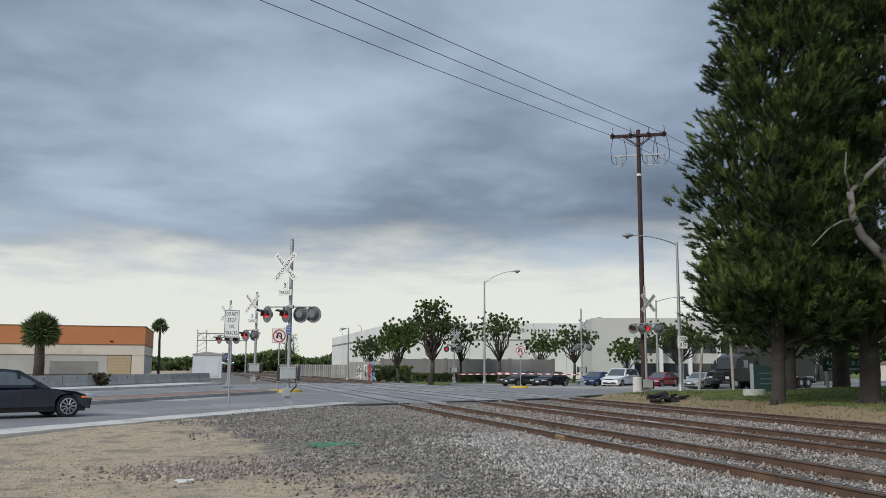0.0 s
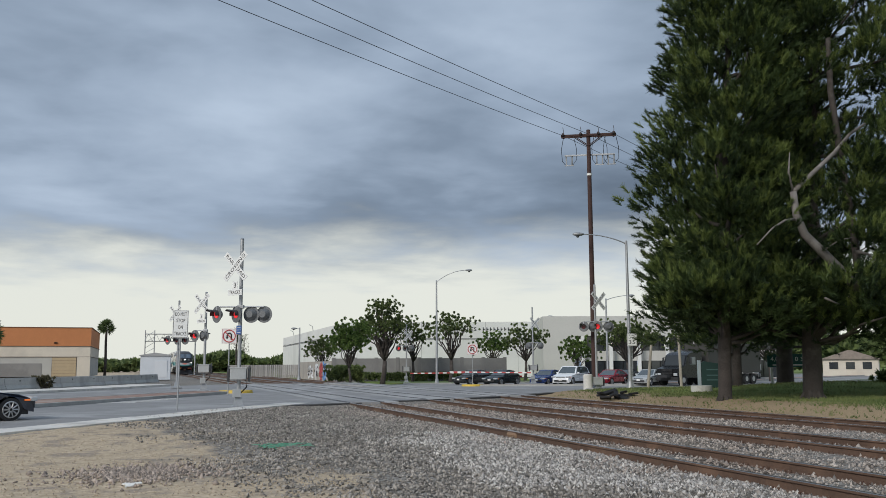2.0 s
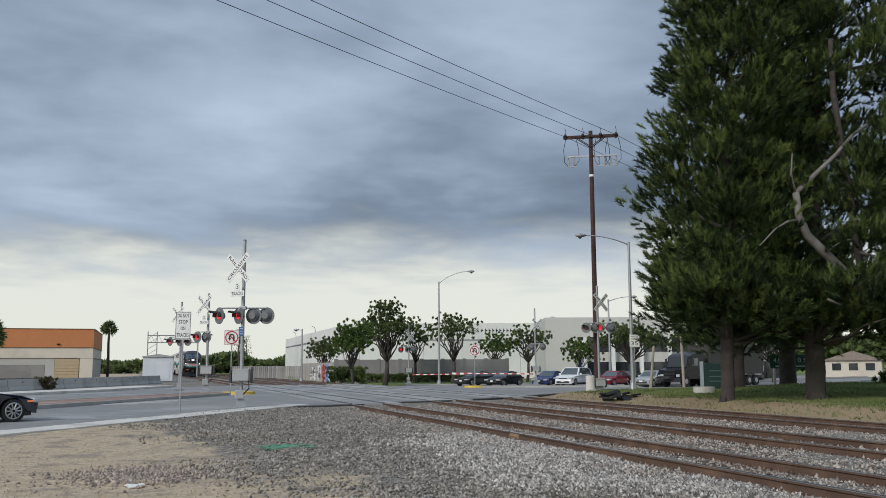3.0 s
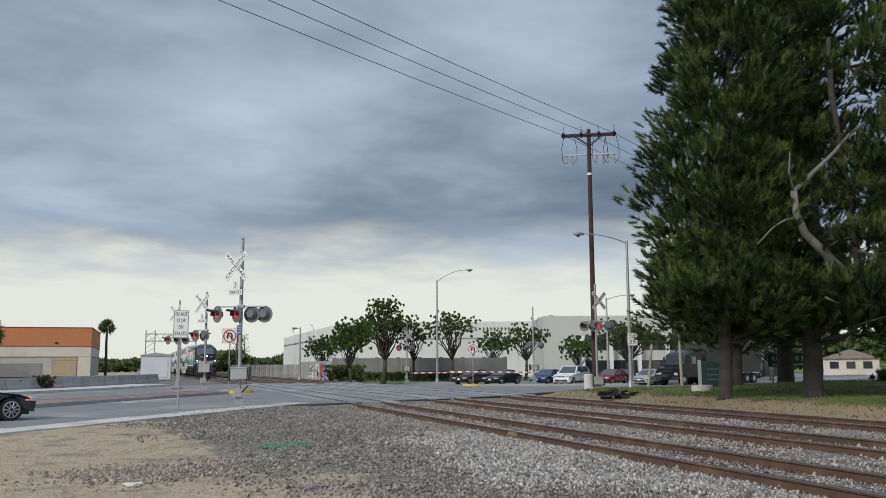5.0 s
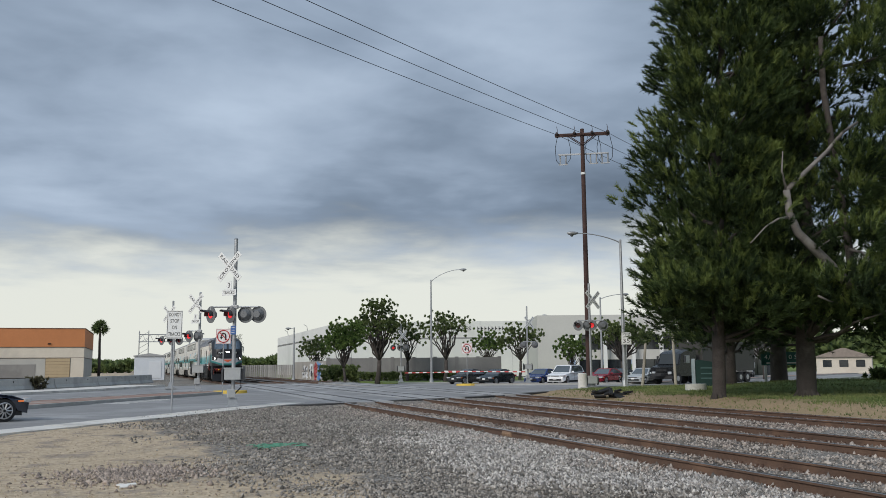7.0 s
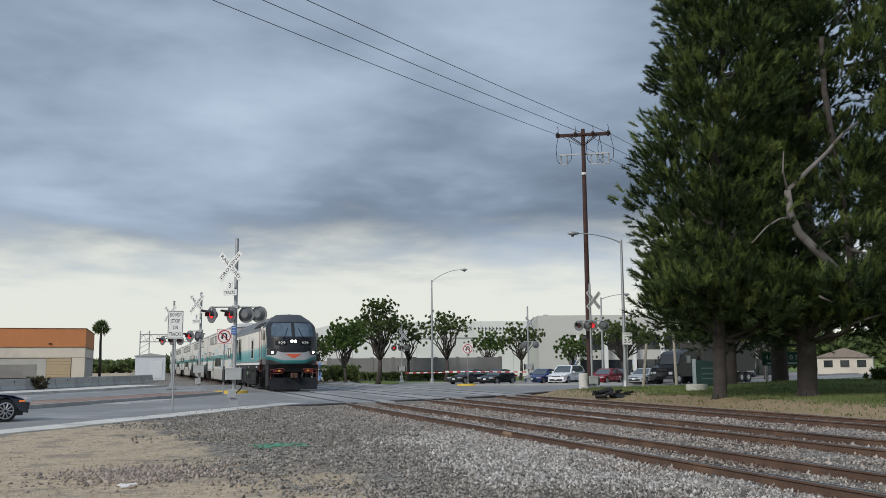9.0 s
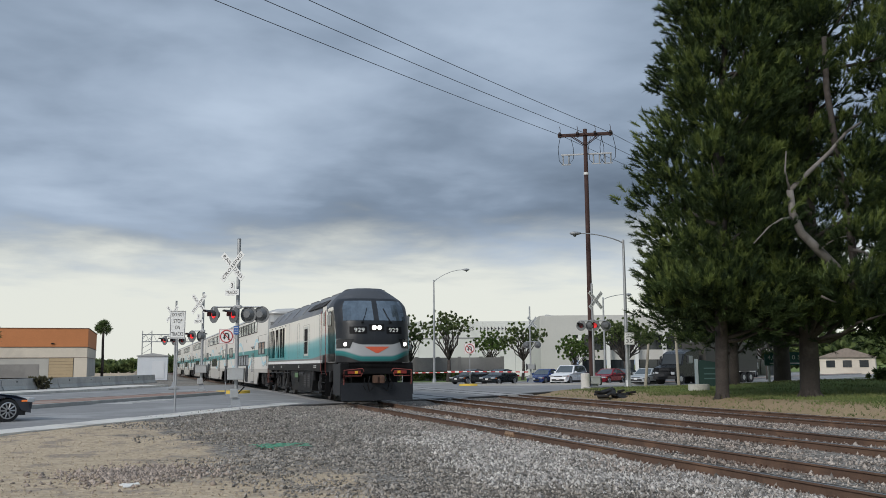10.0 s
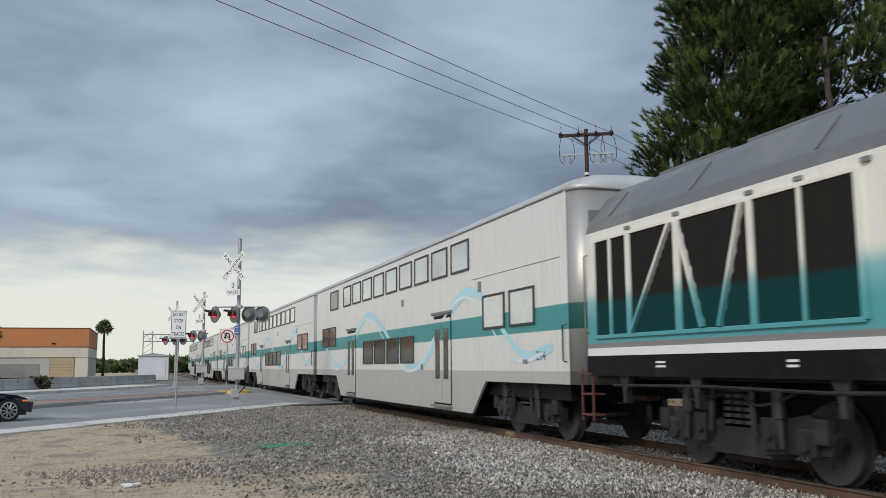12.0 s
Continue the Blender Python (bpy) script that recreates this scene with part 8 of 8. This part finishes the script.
# ---- loose stones ----
def stones(name, count, seed, place, size, material, label):
    """Crushed stone as one mesh of small uneven lumps."""
    nr = np.random.default_rng(seed)
    base = np.array([(1, 0, 0), (-1, 0, 0), (0, 1, 0), (0, -1, 0), (0, 0, 1), (0, 0, -0.6)], float)
    tri = np.array([(0, 2, 4), (2, 1, 4), (1, 3, 4), (3, 0, 4), (2, 0, 5), (1, 2, 5), (3, 1, 5), (0, 3, 5)])
    C = np.array([place(nr) for _ in range(count)])
    S = size * nr.uniform(0.5, 1.35, (count, 1, 3)) * np.where(nr.random((count, 1, 1)) < 0.06, 1.7, 1.0)
    V = (base[None] + nr.normal(0, 0.22, (count, 6, 3))) * S
    a = nr.uniform(0, math.tau, count)
    R = np.zeros((count, 3, 3))
    R[:, 0, 0], R[:, 0, 1], R[:, 1, 0], R[:, 1, 1], R[:, 2, 2] = np.cos(a), -np.sin(a), np.sin(a), np.cos(a), 1
    V = np.einsum("nij,nkj->nki", R, V) + C[:, None]
    T = (tri[None] + 6 * np.arange(count)[:, None, None]).reshape(-1, 3)
    me = bpy.data.meshes.new(name)
    me.vertices.add(6 * count)
    me.vertices.foreach_set("co", V.reshape(-1))
    me.loops.add(len(T) * 3)
    me.loops.foreach_set("vertex_index", T.reshape(-1).astype(np.int32))
    me.polygons.add(len(T))
    me.polygons.foreach_set("loop_start", np.arange(0, 3 * len(T), 3, dtype=np.int32))
    me.update(calc_edges=True)
    me.materials.append(material)
    o = new(name, me)
    tagged(o, label, "gravel", kind="stuff")
    return o


PALE_STONE = mat("pale_ballast", (0.38, 0.355, 0.325), 0.95, 0, 0.3, 8.0, 0.2, None, (0.27, 0.25, 0.235), 0.4, rand=0.7)
BROWN_STONE = mat("brown_rubble", (0.31, 0.255, 0.215), 0.95, 0, 0.3, 8.0, 0.2, rand=0.5)


def on_bed(x0, x1, y0, y1):
    def f(nr):
        y = y0 + (y1 - y0) * nr.random() ** 1.25
        x = x0 + (x1 - x0) * nr.random()
        return (x, y, max(bed_z(x, y), ground_z(x, y) - 0.3) + 0.012)
    return f


def on_ground(xa, xb, y0, y1, power=1.5, soft=False):
    def f(nr):
        while True:
            y = y0 + (y1 - y0) * nr.random() ** power
            x = xa(y) + (xb(y) - xa(y)) * nr.random()
            thin = sstep(x - xa(y) + 2.2 * noise.noise((x * 0.45, y * 0.45, 2)), 0.0, 2.6) if soft else 1.0
            if not inside_road(x, y) and nr.random() < thin + 0.01:
                return (x, y, ground_z(x, y) + 0.008)
    return f


def in_patch(cx, cy, sx, sy):
    def f(nr):
        x, y = nr.normal(cx, sx), nr.normal(cy, sy)
        return (x, y, ground_z(x, y) + 0.008)
    return f


TRACK_STONE = mat("rust_stained_ballast", (0.29, 0.252, 0.22), 0.95, 0, 0.3, 8.0, 0.2, None, (0.21, 0.165, 0.135), 0.35, rand=0.7)
stones("ballast_stones", 60000, 201, on_bed(6.2, 20.0, 8, 41), 0.029, TRACK_STONE, "loose pale crushed stone between the tracks")
stones("gravel_stones", 30000, 202, on_ground(lambda y: max(-1.0, 2.9 - y * 0.15), lambda y: 8.2, 7.5, 36, 1.5, True), 0.026, STONE, "loose grey gravel beside the track")
stones("shoulder_stones", 13000, 203, on_ground(lambda y: 4.6, lambda y: 8.1, 6.5, 22, 1.5, True), 0.030, PALE_STONE, "pale ballast spilled beside the rail")
stones("rubble_stones", 1500, 204, in_patch(0.0, 15.2, 0.62, 0.6), 0.030, BROWN_STONE, "patch of brown rubble on the dirt")
CLOD = mat("tan_dirt_clods", (0.44, 0.355, 0.25), 0.95, 0, 0.25, 6.0, 0.3, rand=0.3)
stones("dirt_clods", 9000, 206, on_ground(lambda y: -0.20 * y - 1.0, lambda y: 3.0, 8.0, 27), 0.011, CLOD, "small tan clods of dry dirt")
stones("dirt_stones", 1800, 205, on_ground(lambda y: -0.20 * y - 1.0, lambda y: 1.5, 9.0, 26), 0.010, BROWN_STONE, "small stones strewn on tan dirt")


def grass_patch():
    nr = np.random.default_rng(301)
    P, D = [], []
    while len(P) < 15000:
        y = 20 + 28 * nr.random()
        x = 20.6 + 22 * nr.random() ** 1.6
        if inside_road(x, y) or y > 50 - (28 - x) * 0.8:
            continue
        k = noise.noise((x * 0.35, y * 0.35, 4)) * 2.2 + (x - 22.8)
        if k < -0.8 and nr.random() > 0.18:
            continue
        P.append((x, y, ground_z(x, y) - 0.01))
        D.append((nr.normal(0, 0.3), nr.normal(0, 0.3), 1.0))
    me = blades(P, D, nr, 4, 0.11, 0.012, 0.35, 0.0, 3)
    me.materials.append(leaf_material("grass_blades", (0.07, 0.11, 0.03), (0.26, 0.28, 0.11)))
    o = new("grass", me)
    tagged(o, "short mown grass with dry tufts on the bank", "grass", kind="stuff")


grass_patch()


# ---- the cars' true width and height ----
def grow(car, kx, kz):
    seen = set()
    for o in car.children_recursive:
        if o.name.startswith("wheelset"):
            continue
        if o.matrix_basis == Matrix.Identity(4):
            if o.data.name not in seen:
                seen.add(o.data.name)
                o.data.transform(Matrix.Diagonal((kx, 1, kz, 1)))
        else:
            o.location.x *= kx
            o.location.z *= kz


grow(loco, 1.03, 1.035)
grow(COACHES[0], 1.02, 1.035)

# ---- what moves ----
SPEED, PASS_T, PASS_Y, EASE = 20.6, 10.5, 24.7, 0.9


def front_at(t):
    early = max(0.0, 10.0 - t)
    return PASS_Y + SPEED * (PASS_T - t) - EASE * early


def car_pose(y0, length):
    """The pose of a car whose front stands at y0 on the first track."""
    xa, xb = TRACKS[0] + bend(y0), TRACKS[0] + bend(y0 + length)
    return pose(xa, y0, 0, 0, 0, -math.degrees(math.atan2(xb - xa, length)))


def motions():
    times = [i * 0.25 for i in range(49)]
    walk(loco, [(t, car_pose(front_at(t), LOCO_L)) for t in times])
    for i, c in enumerate(COACHES):
        off = COUPLED + i * 26.15
        walk(c, [(t, car_pose(front_at(t) + off, COACH_L)) for t in times])
    turn = math.degrees(SPEED / 0.5 / FPS)
    for w, y in wheel_parts:
        walk(w, [(k / FPS, pose(0, y, 0.5, (k * turn) % 360 - 180)) for k in range(0, 12 * FPS + 1)])


motions()
